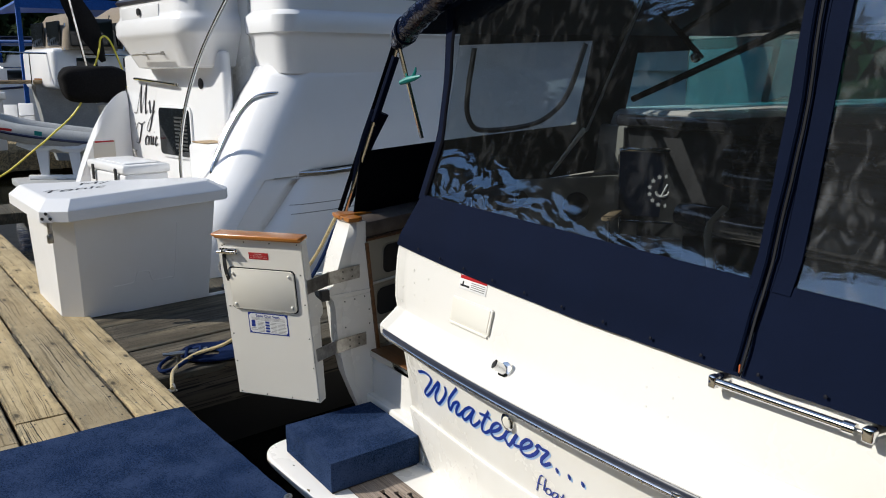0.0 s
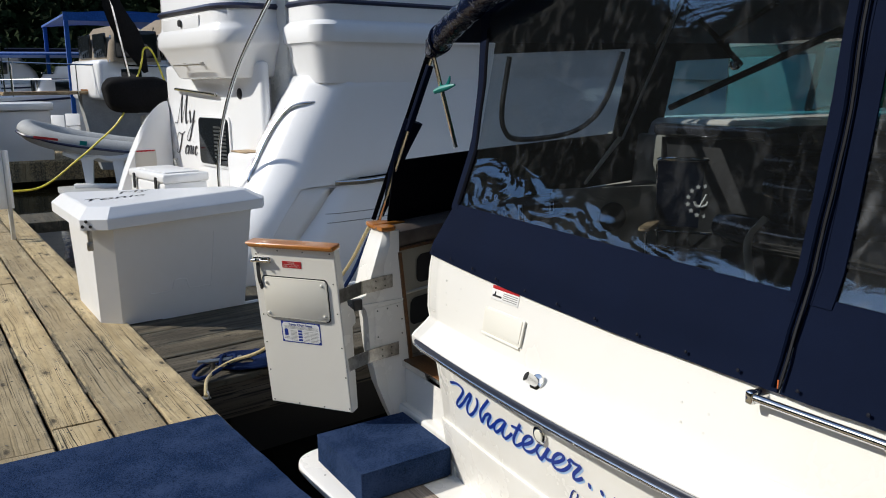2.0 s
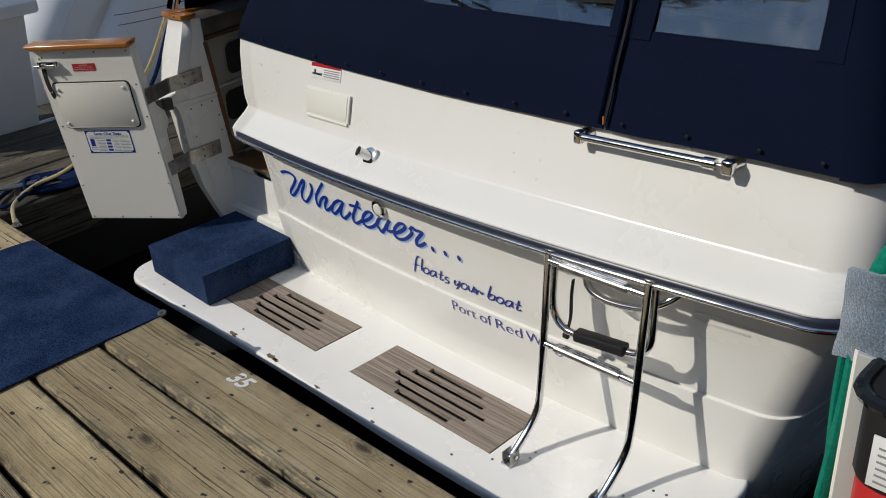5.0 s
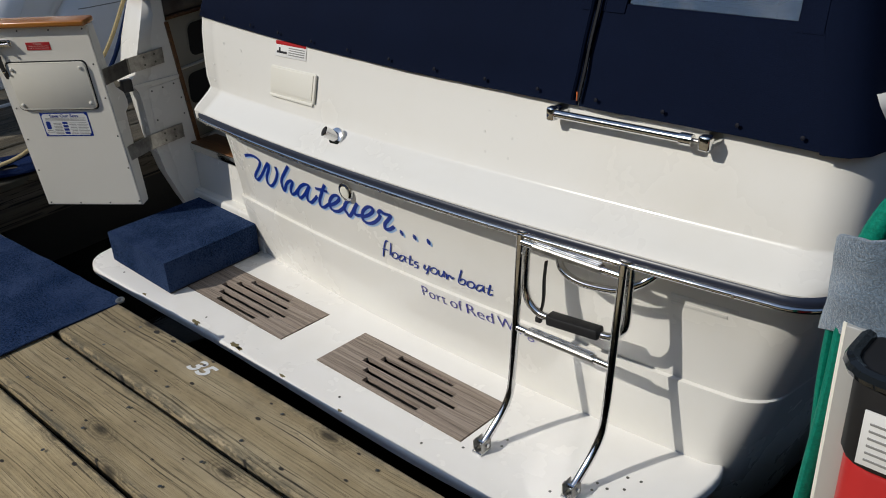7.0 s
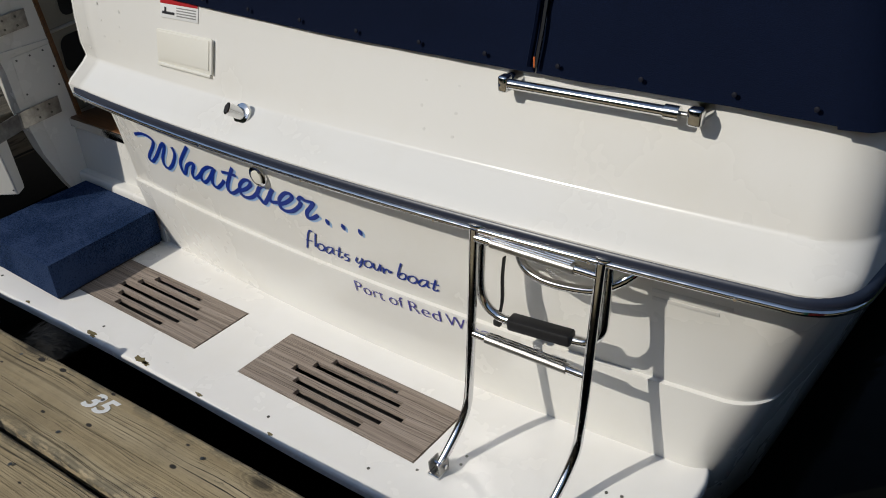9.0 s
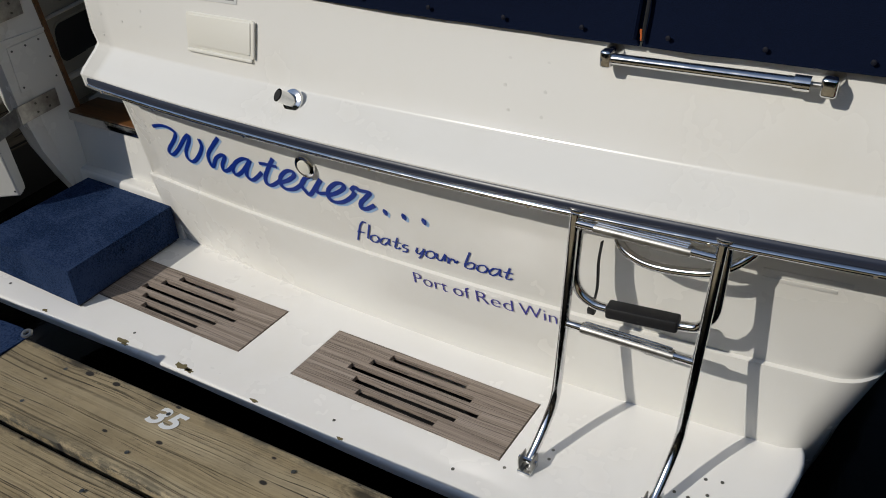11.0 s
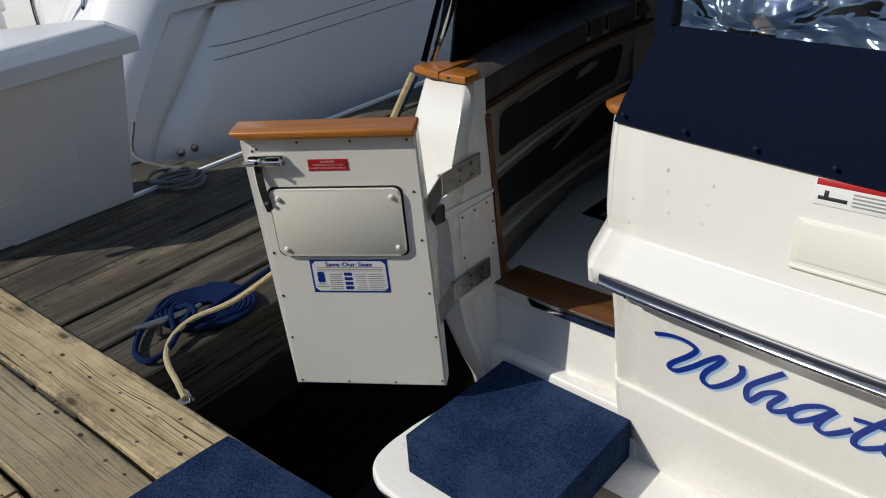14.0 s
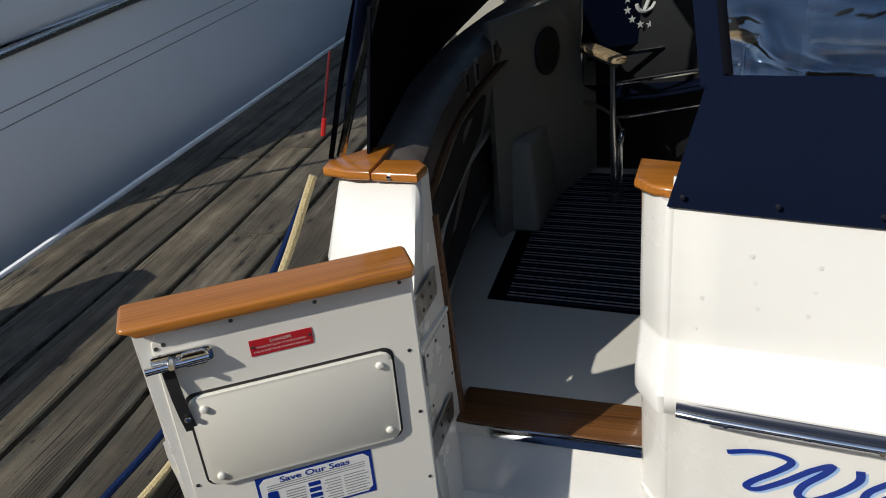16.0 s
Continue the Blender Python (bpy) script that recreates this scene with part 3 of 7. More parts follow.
def ty(x, z):
    """How far forward the transom's outer face lies at x and z."""
    skew = 0.02 * x * min(1, max(0, (z - 0.62) / 0.2))
    for (z0, y0, k0), (z1, y1, k1) in zip(PROFILE, PROFILE[1:]):
        if z <= z1:
            t = min(1, max(0, (z - z0) / (z1 - z0)))
            return y0 + (y1 - y0) * t + (k0 + (k1 - k0) * t) * ccurve(x) + skew
    return PROFILE[-1][1] + PROFILE[-1][2] * ccurve(x) + skew


PORT = [(-0.55, 0.52), (-0.2, 0.425), (-0.07, 0.365), (0.09, 0.305), (0.28, 0.268), (0.47, 0.258), (0.515, 0.250), (0.535, 0.236), (0.552, 0.212), (0.57, 0.218), (0.60, 0.250), (0.74, 0.298), (0.93, 0.363)]


def py(z):
    """The outer face of the narrow piece beside the door."""
    return float(np.interp(z, [p[0] for p in PORT], [p[1] for p in PORT]))


boat = thing("motor_cruiser", "cream motor cruiser moored stern-to with a navy canvas enclosure", "boat", pose(0, 0, -0.015))


ZS = [p[0] for p in PROFILE]
# main transom with its starboard corner carried round onto the side
def corner_path(z, n=9):
    """Plan of the stern from the door jamb round the starboard quarter to the side."""
    r = 0.13
    low = max(0.0, min(1.0, (0.45 - z) / 0.9))
    xr = 1.715 - 0.035 * (z < 0.47) - 0.27 * low - 0.02 * max(0, z - 0.6)
    pts = [Vector((x, ty(x, z), z)) for x in np.linspace(-0.985, xr - r, 26)]
    c = pts[-1]
    for i in range(1, n):
        a = radians(-90 + 90 * i / n)
        pts.append(Vector((c.x + r * math.cos(a), c.y + r + r * math.sin(a), z)))
    for k, y in enumerate((0.8, 1.4, 2.2, 3.2, 4.6, 6.4)):
        pts.append(Vector((xr + 0.06 * min(y, 3) - 0.01 * max(0, y - 3) ** 2, max(y, c.y + r + 0.05 * (k + 1)), z)))
    return pts


rows = [corner_path(z) for z in ZS]
bm = grid(rows)
hull_stern = part("transom", bm, GEL, boat, "cream gelcoat transom with a rounded quarter")
sol = hull_stern.modifiers.new("thickness", "SOLIDIFY")
sol.thickness, sol.offset = 0.03, -1.0

# rub rail: dark strip with a bright insert
def rail_path(xs, z, off):
    return [Vector((x, ty(x, 0.505) - off, z)) for x in xs]


def rail(x0, x1, wrap):
    xs = list(np.linspace(x0, x1, 24))
    base = rail_path(xs, 0.507, 0.0)
    if wrap:
        base = [Vector((p.x, p.y, 0.507)) for p in corner_path(0.505)][:36]
        base[0].x += 0.03
    part("rub_rail", sweep([p + Vector((0, 0.010, 0.004)) for p in base], 0.0195, 12, flat=1.0), RAILBLK, boat, "black vinyl rub rail")
    nrm = []
    for i, p in enumerate(base):
        d = (base[min(i + 1, len(base) - 1)] - base[max(i - 1, 0)]).normalized()
        nrm.append(p + Vector((d.y, -d.x, 0)) * 0.009 + Vector((0, 0, -0.011)))
    part("rail_insert", sweep(nrm, 0.0085, 12), STEEL, boat, "bright stainless rail insert")


rail(-1.0, 1.6, True)

# port sliver of the transom beside the door
port_rows = []
for z in [p[0] for p in PORT]:
    row = [Vector((-1.552, 0.46, z)), Vector((-1.542, py(z), z))]
    wide = float(np.interp(z, (-0.3, 0.2, 0.5, 0.7, 0.93), (1.62, 1.635, 1.675, 1.745, 1.705)))
    for x in np.linspace(-1.56, -wide, 4):
        row.append(Vector((x, py(z) - 0.10 * (x + 1.542), z)))
    c = row[-1]
    for a in (30, 60, 90):
        row.append(Vector((c.x - 0.05 * math.sin(radians(a)), c.y + 0.05 * (1 - math.cos(radians(a))), z)))
    for y, xo in ((0.8, 0.10), (1.4, 0.26), (2.2, 0.42), (3.2, 0.5), (4.6, 0.52), (6.4, 0.42)):
        row.append(Vector((c.x - 0.05 - xo, max(y, c.y + 0.2), z - 0.06 * (z > 0.9))))
    port_rows.append(row)
port = part("port_quarter", grid(port_rows), GEL, boat, "cream gelcoat quarter beside the transom door")
sol = port.modifiers.new("thickness", "SOLIDIFY")
sol.thickness, sol.offset = 0.025, -1.0

# jamb faces of the door opening; the port one narrows towards its cap
def prism_x(poly, x, depth):
    """An outline in y and z given a depth along x."""
    bm = bmesh.new()
    a = [bm.verts.new((x, y, z)) for y, z in poly]
    b = [bm.verts.new((x + depth, y, z)) for y, z in poly]
    bm.faces.new(a)
    bm.faces.new(b[::-1])
    for i in range(len(a)):
        bm.faces.new((a[i], a[(i + 1) % len(a)], b[(i + 1) % len(a)], b[i]))
    return bm


def jamb_back(z):
    return 0.454 + 0.09 * max(0.0, 0.81 - z)


poly = [(py(z) + 0.004, z) for z in [p[0] for p in PORT] if z >= -0.2]
poly += [(jamb_back(0.93), 0.93), (jamb_back(0.81), 0.81), (jamb_back(-0.2), -0.2)]
port_jamb = part("jamb", prism_x(poly, -1.546, -0.03), GEL, boat, "cream door jamb narrowing towards its cap")
rows = []
for z in [q for q in ZS if -0.22 <= q < 0.91] + [0.917]:
    y0 = ty(-0.99, z)
    back = 0.62 - 0.10 * max(0.0, z - 0.2)
    rows.append([(-0.984, y0 - 0.0015, z), (-0.992, y0 - 0.001, z), (-1.000, y0 + 0.004, z), (-1.022, y0 + 0.036, z), (-1.046, y0 + 0.074, z), (-1.054, y0 + 0.092, z), (-1.057, max(y0 + 0.11, back - 0.03), z), (-1.058, max(y0 + 0.13, back), z)])
part("jamb", grid(rows, thick=0.02, out=(1, 0.6, 0)), GEL, boat, "cream angled door jamb")
part("jamb_edge", sweep([(-1.061, 0.565, 0.50), (-1.061, 0.585, 0.205)], 0.006, 8), STEEL, boat, "stainless edge strip")
part("jamb_trim", prism_x([(0.448, 0.81), (0.466, 0.81), (0.523, 0.205), (0.503, 0.205)], -1.552, 0.016), TEAK_DARK, boat, "dark teak trim strip")
part("jamb_trim", sweep(smooth_path([(-1.060, 0.520, 0.92), (-1.060, 0.555, 0.6), (-1.060, 0.60, 0.205)], 4), 0.008, 8), TEAK_DARK, boat, "dark teak trim strip")
plate_j = part("jamb_plate", prism_x([(0.300, 0.345), (0.300, 0.520), (0.470, 0.535), (0.474, 0.345)], -1.546, 0.005), GEL, boat, "screwed cream access plate")
part("jamb_ledge", prism_x([(0.225, 0.552), (0.236, 0.536), (0.47, 0.545), (0.47, 0.556)], -1.546, 0.009), GEL, boat, "moulded ledge across the jamb")
for y, z in ((0.315, 0.505), (0.375, 0.511), (0.435, 0.517), (0.462, 0.44), (0.462, 0.36), (0.315, 0.36)):
    part("screw", disc((-1.541, y, z), (1, 0, 0), 0.0045, 0.002, 8), SCREW, plate_j)

# sill, riser and step of the doorway
part("sill", box(-1.56, -1.052, 0.47, 0.63, 0.178, 0.205, 0.006), TEAK_DARK, boat, "worn teak door sill darkened for shade")
part("sill_trim", box(-1.56, -1.052, 0.462, 0.472, 0.165, 0.2, 0.002), STEEL, boat, "stainless sill edge")
part("door_step", prism([(-1.58, 0.436), (-0.93, 0.416), (-0.93, 0.51), (-1.58, 0.51)], -0.5, -0.045, 0.02, 3), GEL, boat, "moulded cream step below the sill")
part("riser", box(-1.58, -1.03, 0.478, 0.52, -0.4, 0.178, 0.004), GEL, boat, "cream riser below the sill")

# teak caps
def cap(poly, z0, z1, label):
    return part("cap", prism(poly, z0, z1, 0.008, 3), TEAK, boat, label)


cap([(-1.775, 0.372), (-1.70, 0.352), (-1.648, 0.352), (-1.655, 0.44), (-1.667, 0.56), (-1.73, 0.50), (-1.785, 0.42)], 0.932, 0.957, "varnished teak corner cap")
cap([(-1.644, 0.352), (-1.532, 0.348), (-1.53, 0.41), (-1.56, 0.445), (-1.65, 0.44)], 0.931, 0.955, "varnished teak corner cap")
part("cap_screw", disc((-1.60, 0.352, 0.943), (0, -1, 0.1), 0.006, 0.006, 10, 0.001), STEEL, boat)
cap([(-1.068, 0.40), (-1.03, 0.362), (-0.985, 0.345), (-0.94, 0.36), (-0.93, 0.50), (-1.07, 0.53)], 0.918, 0.942, "varnished teak corner cap")

# swim platform
PLAT = [(-1.625, 0.1), (-1.62, -0.03), (-1.59, -0.12), (-1.52, -0.175), (-1.40, -0.195), (-1.0, -0.185), (-0.5, -0.168), (0.0, -0.164), (0.5, -0.162), (0.9, -0.146), (1.14, -0.105), (1.28, -0.03), (1.38, 0.09), (1.43, 0.23), (1.445, 0.38), (1.41, 0.47), (1.32, 0.53), (0.6, 0.52), (0, 0.5), (-0.8, 0.5), (-1.45, 0.55), (-1.6, 0.45)]
G1, G2 = (-0.955, -0.230), (0.0, 0.74)


def filled_plan(outer, holes, z1, depth):
    bm = bmesh.new()
    edges = []
    for lp in [outer] + holes:
        vs = [bm.verts.new((x, y, z1)) for x, y in lp]
        edges += [bm.edges.new((vs[i], vs[(i + 1) % len(vs)])) for i in range(len(vs))]
    bmesh.ops.triangle_fill(bm, edges=edges, use_beauty=True)
    ret = bmesh.ops.extrude_face_region(bm, geom=list(bm.faces))
    bmesh.ops.translate(bm, verts=[g for g in ret["geom"] if isinstance(g, bmesh.types.BMVert)], vec=(0, 0, -depth))
    return bm


def rect(a, b, c, d):
    return [(a, c), (b, c), (b, d), (a, d)]


plat_out = [(p.x, p.y) for p in smooth_path([(x, y, 0) for x, y in PLAT], 3)]
bm = filled_plan(plat_out, [rect(G1[0] - 0.004, G1[1] + 0.004, -0.004, 0.247), rect(G2[0] - 0.004, G2[1] + 0.004, -0.004, 0.247)], -0.212, 0.030)
es = [e for e in bm.edges if len(e.link_faces) == 2 and e.calc_face_angle(0) > 1.2 and all(abs(v.co.z + 0.212) < 1e-4 for v in e.verts) and not any(-0.01 < v.co.y < 0.25 and (-0.98 < v.co.x < 0.76) for v in e.verts)]
bmesh.ops.bevel(bm, geom=es, offset=0.013, segments=4, affect="EDGES", profile=0.5)
platform = part("swim_platform", bm, GEL_DECK, boat, "cream moulded swim platform with two teak grates", m=pose(0, 0, -0.013))
part("platform_base", prism([(x * 0.9, 0.25 + (y - 0.25) * 0.6) for x, y in plat_out], -0.36, -0.31, 0.02), GEL, platform, "underside of the platform")


def grate(x0, x1, y0, y1):
    L = x1 - x0
    slots = []
    for k, (ln, yy) in enumerate(((0.28, 0.030), (0.37, 0.073), (0.47, 0.117), (0.37, 0.164), (0.28, 0.210))):
        c = (x0 + x1) / 2 + 0.005
        slots.append(rect(c - ln / 2, c + ln / 2, y0 + yy - 0.0135, y0 + yy + 0.0135))
    bm = filled_plan(rect(x0, x1, y0, y1), slots, -0.209, 0.016)
    g = part("grate", bm, TEAK_GREY, platform, "weathered grey teak grate with five slots", False)
    # A solid black box gives the slots their shaded depth.
    part("well", box(x0 - 0.01, x1 + 0.01, y0 - 0.01, y1 + 0.01, -0.309, -0.272, 0), BLACK, platform, "black box painting the shade below the grate")
    return g


grate(*G1, 0.0, 0.243)
grate(*G2, 0.0, 0.243)

# chips knocked out of the platform's edge down to the laminate
rg = random.Random(21)
for x, y, r in ((-0.62, -0.150, 0.022), (-0.60, -0.158, 0.012), (-0.335, -0.146, 0.026), (-0.30, -0.150, 0.015), (-0.02, -0.152, 0.012), (0.31, -0.150, 0.010), (-1.02, -0.166, 0.011)):
    outline = []
    for i in range(13):
        a = 2 * math.pi * i / 13
        k = r * rg.uniform(0.45, 1.1)
        outline.append((x + 1.5 * k * math.cos(a), y + 0.62 * k * math.sin(a)))
    part("chip", prism(outline, -0.2125, -0.2112), CHIP, platform, "chipped edge showing bare laminate", False)

# ---- canvas enclosure ----
def facing(d, *args):
    """A thin sheet whose front looks along d."""
    ob = part(*args)
    if sum(Vector(d).dot(p.normal) for p in ob.data.polygons) < 0:
        ob.data.flip_normals()
    return ob


def cy(z, x=0.0):
    """How far forward the canvas lies: it slopes in over the skirt and stands steeper above; at its foot it hangs just clear of the transom."""
    soft = 0.05 + 0.23 * min(1, max(0, 0.25 - x)) ** 1.5
    base = 0.34 + 0.42 * (min(z, 1.155) - 0.88) + 0.19 * max(0, z - 1.155) + (0.32 - 0.10 * min(1, max(0, x / 0.5))) * soft * (1 - math.exp(-max(0, z - 1.155) / soft)) + 0.004 * math.sin(3.1 * x + 4 * z) + 0.009 * noise.noise(Vector((2.3 * x, 5.0 * z, 0.7))) + 0.003 * noise.noise(Vector((9.0 * x, 6.0 * z, 2.0)))
    return min(base, ty(x, min(z, 0.965)) - 0.012 + 0.5 * max(0, z - 0.965))


def ctop(x):
    """Height of the canvas where it meets the arched top."""
    u = min(1, max(0, (x + 1.10) / 2.72))
    return 1.99 + 0.27 * math.sin(math.pi * u) ** 0.7


def cbot(x):
    return 0.845 + 0.067 * max(0, (0.75 - x) / 1.75) ** 2


def canvas_patch(corners, nx=10, nz=8, off=0.0, thick=0.006):
    """A patch of the leaning sheet between four corners in x and z: lower left, lower right, upper right, upper left."""
    (ax, az), (bx, bz), (dx, dz), (ex, ez) = corners
    rows = []
    for i in range(nz + 1):
        v = i / nz
        row = []
        for j in range(nx + 1):
            u = j / nx
            x = (ax * (1 - u) + bx * u) * (1 - v) + (ex * (1 - u) + dx * u) * v
            z = (az * (1 - u) + bz * u) * (1 - v) + (ez * (1 - u) + dz * u) * v
            row.append((x, cy(z, x) - off, z))
        rows.append(row)
    return grid(rows, thick=thick, out=(0, 1, -0.2))


enclosure = part("canvas_enclosure", canvas_patch([(-0.925, 1.124), (0.90, 1.082), (0.90, 1.106), (-0.92, 1.148)], 20, 1, -0.001), CANVAS, boat, "navy canvas cockpit enclosure with clear windows")
# lower band
rows = []
for i in range(9):
    v = i / 8
    row = []
    for x in np.linspace(-0.995, 0.935, 60):
        z0, z1 = cbot(x), 1.145 - 0.042 * (x + 0.91) / 1.80
        z = z0 + (z1 - z0) * v
        row.append((x + 0.066 * v * max(0, -x) ** 4, cy(z, x), z))
    rows.append(row)
part("skirt", grid(rows, thick=0.006, out=(0, 1, -0.2)), CANVAS, enclosure)
rows = []
for i in range(9):
    v = i / 8
    row = []
    for x in np.linspace(0.942, 1.605 - 0.07 * v, 26):
        z = cbot(x) + (1.108 - cbot(x)) * v
        row.append((x, cy(z, x), z))
    rows.append(row)
part("skirt", grid(rows, thick=0.006, out=(0, 1, -0.2)), CANVAS, enclosure)
# left edge, seam straps, windows, top band
def tall_sheet(left, right, foot, off, thick, nx, head=0.0):
    """A tall piece of the rear panel from its foot up to the arched top; left and right give x at foot and head."""
    rows = []
    for v in np.linspace(0, 1, 13):
        row = []
        for u in np.linspace(0, 1, nx + 1):
            x = (left[0] + (left[1] - left[0]) * v) * (1 - u) + (right[0] + (right[1] - right[0]) * v) * u
            z0 = foot[0] + (foot[1] - foot[0]) * u
            z = z0 + (ctop(x) + head - z0) * v
            row.append((x, cy(z, x) - off, z))
        rows.append(row)
    return grid(rows, thick=thick, out=(0, 1, -0.2))


part("edge_band", tall_sheet((-0.945, -1.098), (-0.893, -1.043), (1.13, 1.13), 0.002, 0.006, 2), CANVAS, enclosure)
part("edge_zip", sweep([(-0.893 - 0.16 * (z - 1.14), cy(z, -0.9) - 0.004, z) for z in np.linspace(1.15, 1.95, 14)], 0.0095, 6, flat=0.4), CANVAS_IN, enclosure, "black zip beside the window edge")
part("zip_band", tall_sheet((0.872, 0.868), (0.948, 0.950), (1.085, 1.085), 0.003, 0.006, 3), CANVAS, enclosure)
part("zip_band", tall_sheet((0.950, 0.953), (1.012, 1.015), (1.085, 1.085), 0.004, 0.006, 3), CANVAS, enclosure)
zipper = [(0.938 + 0.012 * max(0, 1.0 - z) + 0.006 * math.sin(9 * z), cy(z, 0.94) - 0.016, z) for z in np.linspace(0.862, 2.15, 18)]
part("zip", sweep(zipper, 0.0045, 6), RUBBER, enclosure, "black zip")
part("zip_flap", sweep([(x - 0.016, y - 0.003, z) for x, y, z in zipper], 0.011, 6, flat=0.5), CANVAS, enclosure)
part("zip_pull", sweep([(0.94, cy(0.88, 0.94) - 0.02, 0.885), (0.944, cy(0.87, 0.94) - 0.022, 0.862)], [0.003, 0.002], 6), ORANGE, enclosure, "small orange zip pull")
part("edge_band", tall_sheet((1.475, 1.41), (1.538, 1.46), (1.085, 1.085), 0.002, 0.006, 3), CANVAS, enclosure)
rows = []
for v in np.linspace(0, 1, 4):
    rows.append([(x, cy(ctop(x), x) - 0.004, ctop(x) - 0.02 + 0.09 * v) for x in np.linspace(-1.10, 1.47, 24)])
part("top_band", grid(rows, thick=0.006, out=(0, 1, -0.2)), CANVAS, enclosure)
w = facing((0, -1, 0), "window", tall_sheet((-0.915, -1.07), (0.885, 0.88), (1.140, 1.100), -0.006, 0.0, 28), CLEAR, enclosure, "clear vinyl window with rippled reflections")
w = facing((0, -1, 0), "window", tall_sheet((1.0, 1.0), (1.488, 1.42), (1.104, 1.104), -0.006, 0.0, 12), CLEAR_WORN, enclosure, "clear vinyl window with rippled reflections")
# snaps along the lower edge
for x in (-0.965, -0.79, -0.61, -0.43, -0.23, -0.03, 0.18, 0.39, 0.60, 0.80, 1.0, 1.2, 1.4, 1.56):
    z = cbot(x) + 0.026
    part("snap", disc((x, cy(z, x) - 0.011, z), (0, -1, 0.2), 0.0058, 0.004, 10, 0.001), SNAP, enclosure)
# starboard side curtain and top
rows = []
for i in range(8):
    z = 0.84 + 1.16 * i / 7
    rows.append([(x - 0.25 * (z - 0.84), cy(z, 1.6) + dy, z) for x, dy in ((1.602, 0.0), (1.655, 0.012), (1.69, 0.05), (1.715, 0.15), (1.74, 0.5), (1.80, 1.2), (1.88, 2.4), (1.90, 4.0))])
part("side_curtain", grid(rows, thick=0.006, out=(1, 0, 0)), CANVAS, enclosure)
rows = []
for i in range(21):
    x = -1.54 + 3.16 * i / 20
    row = []
    for q in np.linspace(0, 1, 9):
        edge = ctop(x) + 0.06 - 0.30 * max(0, -1.10 - x)
        row.append((x, cy(ctop(x), x) - 0.01 + 3.9 * q, edge + 0.05 * q))
    rows.append(row)
part("top", grid(rows, thick=0.01, out=(0, 0, -1)), CANVAS, enclosure, "navy canvas top")
roll_path = smooth_path([(-1.52, 0.655, 1.845), (-1.44, 0.64, 1.89), (-1.30, 0.62, 1.95), (-1.12, 0.61, 2.02), (-0.9, 0.61, 2.10), (-0.5, 0.63, 2.20)], 6)
part("rolled_flap", sweep(roll_path, [0.03 + 0.032 * min(1, i / 7) + 0.004 * math.sin(2.3 * i) for i in range(len(roll_path))], 14), ROLLED, enclosure, "rolled clear vinyl and navy canvas flap")
part("flap_tie", sweep([roll_path[9] + Vector((0, 0.068 * math.cos(a), 0.068 * math.sin(a))) for a in np.linspace(0, 2 * math.pi, 16)[:-1]], 0.007, 6, closed=True), CANVAS, enclosure)
# frame struts
part("strut", sweep([(-1.765, 0.45, 0.955), (-1.50, 0.65, 1.84)], 0.011, 8), STEEL, enclosure, "stainless canopy strut")
part("strut", sweep([(-1.49, 0.65, 1.84), (-1.50, 0.79, 1.36)], 0.012, 8), STEEL, enclosure, "stainless canopy strut")
part("strap", sweep(smooth_path([(-1.775, 0.42, 0.96), (-1.73, 0.50, 1.22), (-1.63, 0.58, 1.55), (-1.53, 0.645, 1.85)], 4), 0.014, 6, flat=0.3), CANVAS_IN, enclosure, "black webbing strap")
part("strut_sleeve", sweep([(-1.62, 0.565, 1.45), (-1.515, 0.645, 1.79)], 0.021, 8), CANVAS, enclosure, "navy strut sleeve")
part("curtain_edge", sweep(smooth_path([(-1.765, 0.47, 0.975), (-1.735, 0.50, 1.10), (-1.69, 0.54, 1.30), (-1.62, 0.60, 1.50)], 5), [0.008 + 0.0034 * i for i in range(16)], 10, flat=0.4), CANVAS, enclosure, "gathered edge of the navy side curtain")
part("clamp", sweep([(-1.50, 0.66, 1.655), (-1.46, 0.68, 1.67), (-1.41, 0.69, 1.68), (-1.36, 0.70, 1.69)], [0.012, 0.018, 0.015, 0.006], 8), TEAL, enclosure, "teal plastic clamp")
part("clamp_tail", sweep([(-1.42, 0.69, 1.68), (-1.395, 0.69, 1.715), (-1.39, 0.69, 1.735)], [0.012, 0.008, 0.004], 6), TEAL, enclosure)
for a, b, rr in (((-0.66, 1.52, 1.57), (0.36, 1.48, 1.925), 0.016), ((-0.62, 1.5, 2.10), (-0.23, 1.5, 1.765), 0.013), ((-0.36, 1.5, 1.88), (-0.06, 1.5, 2.02), 0.013)):
    part("strut", sweep([a, b], rr, 8), CANVAS_IN, enclosure, "dark sleeved canopy bow")
part("strut_knob", disc((-0.23, 1.475, 1.765), (0, -1, 0), 0.022, 0.03, 12, 0.006), STEEL, enclosure, "chrome strut joint")
part("strut", sweep([(-0.075, 0.95, 2.03), (-0.405, 0.95, 1.445)], 0.020, 8, flat=0.6), CANVAS_IN, enclosure, "dark sleeved canopy bow")
part("strut", sweep([(-0.05, 0.94, 2.03), (-0.375, 0.94, 1.45)], 0.006, 8), STEEL_DULL, enclosure, "stainless canopy bow")
# Pale plastic paints the sunlit streak on the bow's lower end.
part("strut_end", sweep([(-0.385, 0.94, 1.461), (-0.609, 0.94, 1.239)], [0.012, 0.007], 8), PLAST, enclosure, "lower end of the canopy bow, painted pale as sunlit")

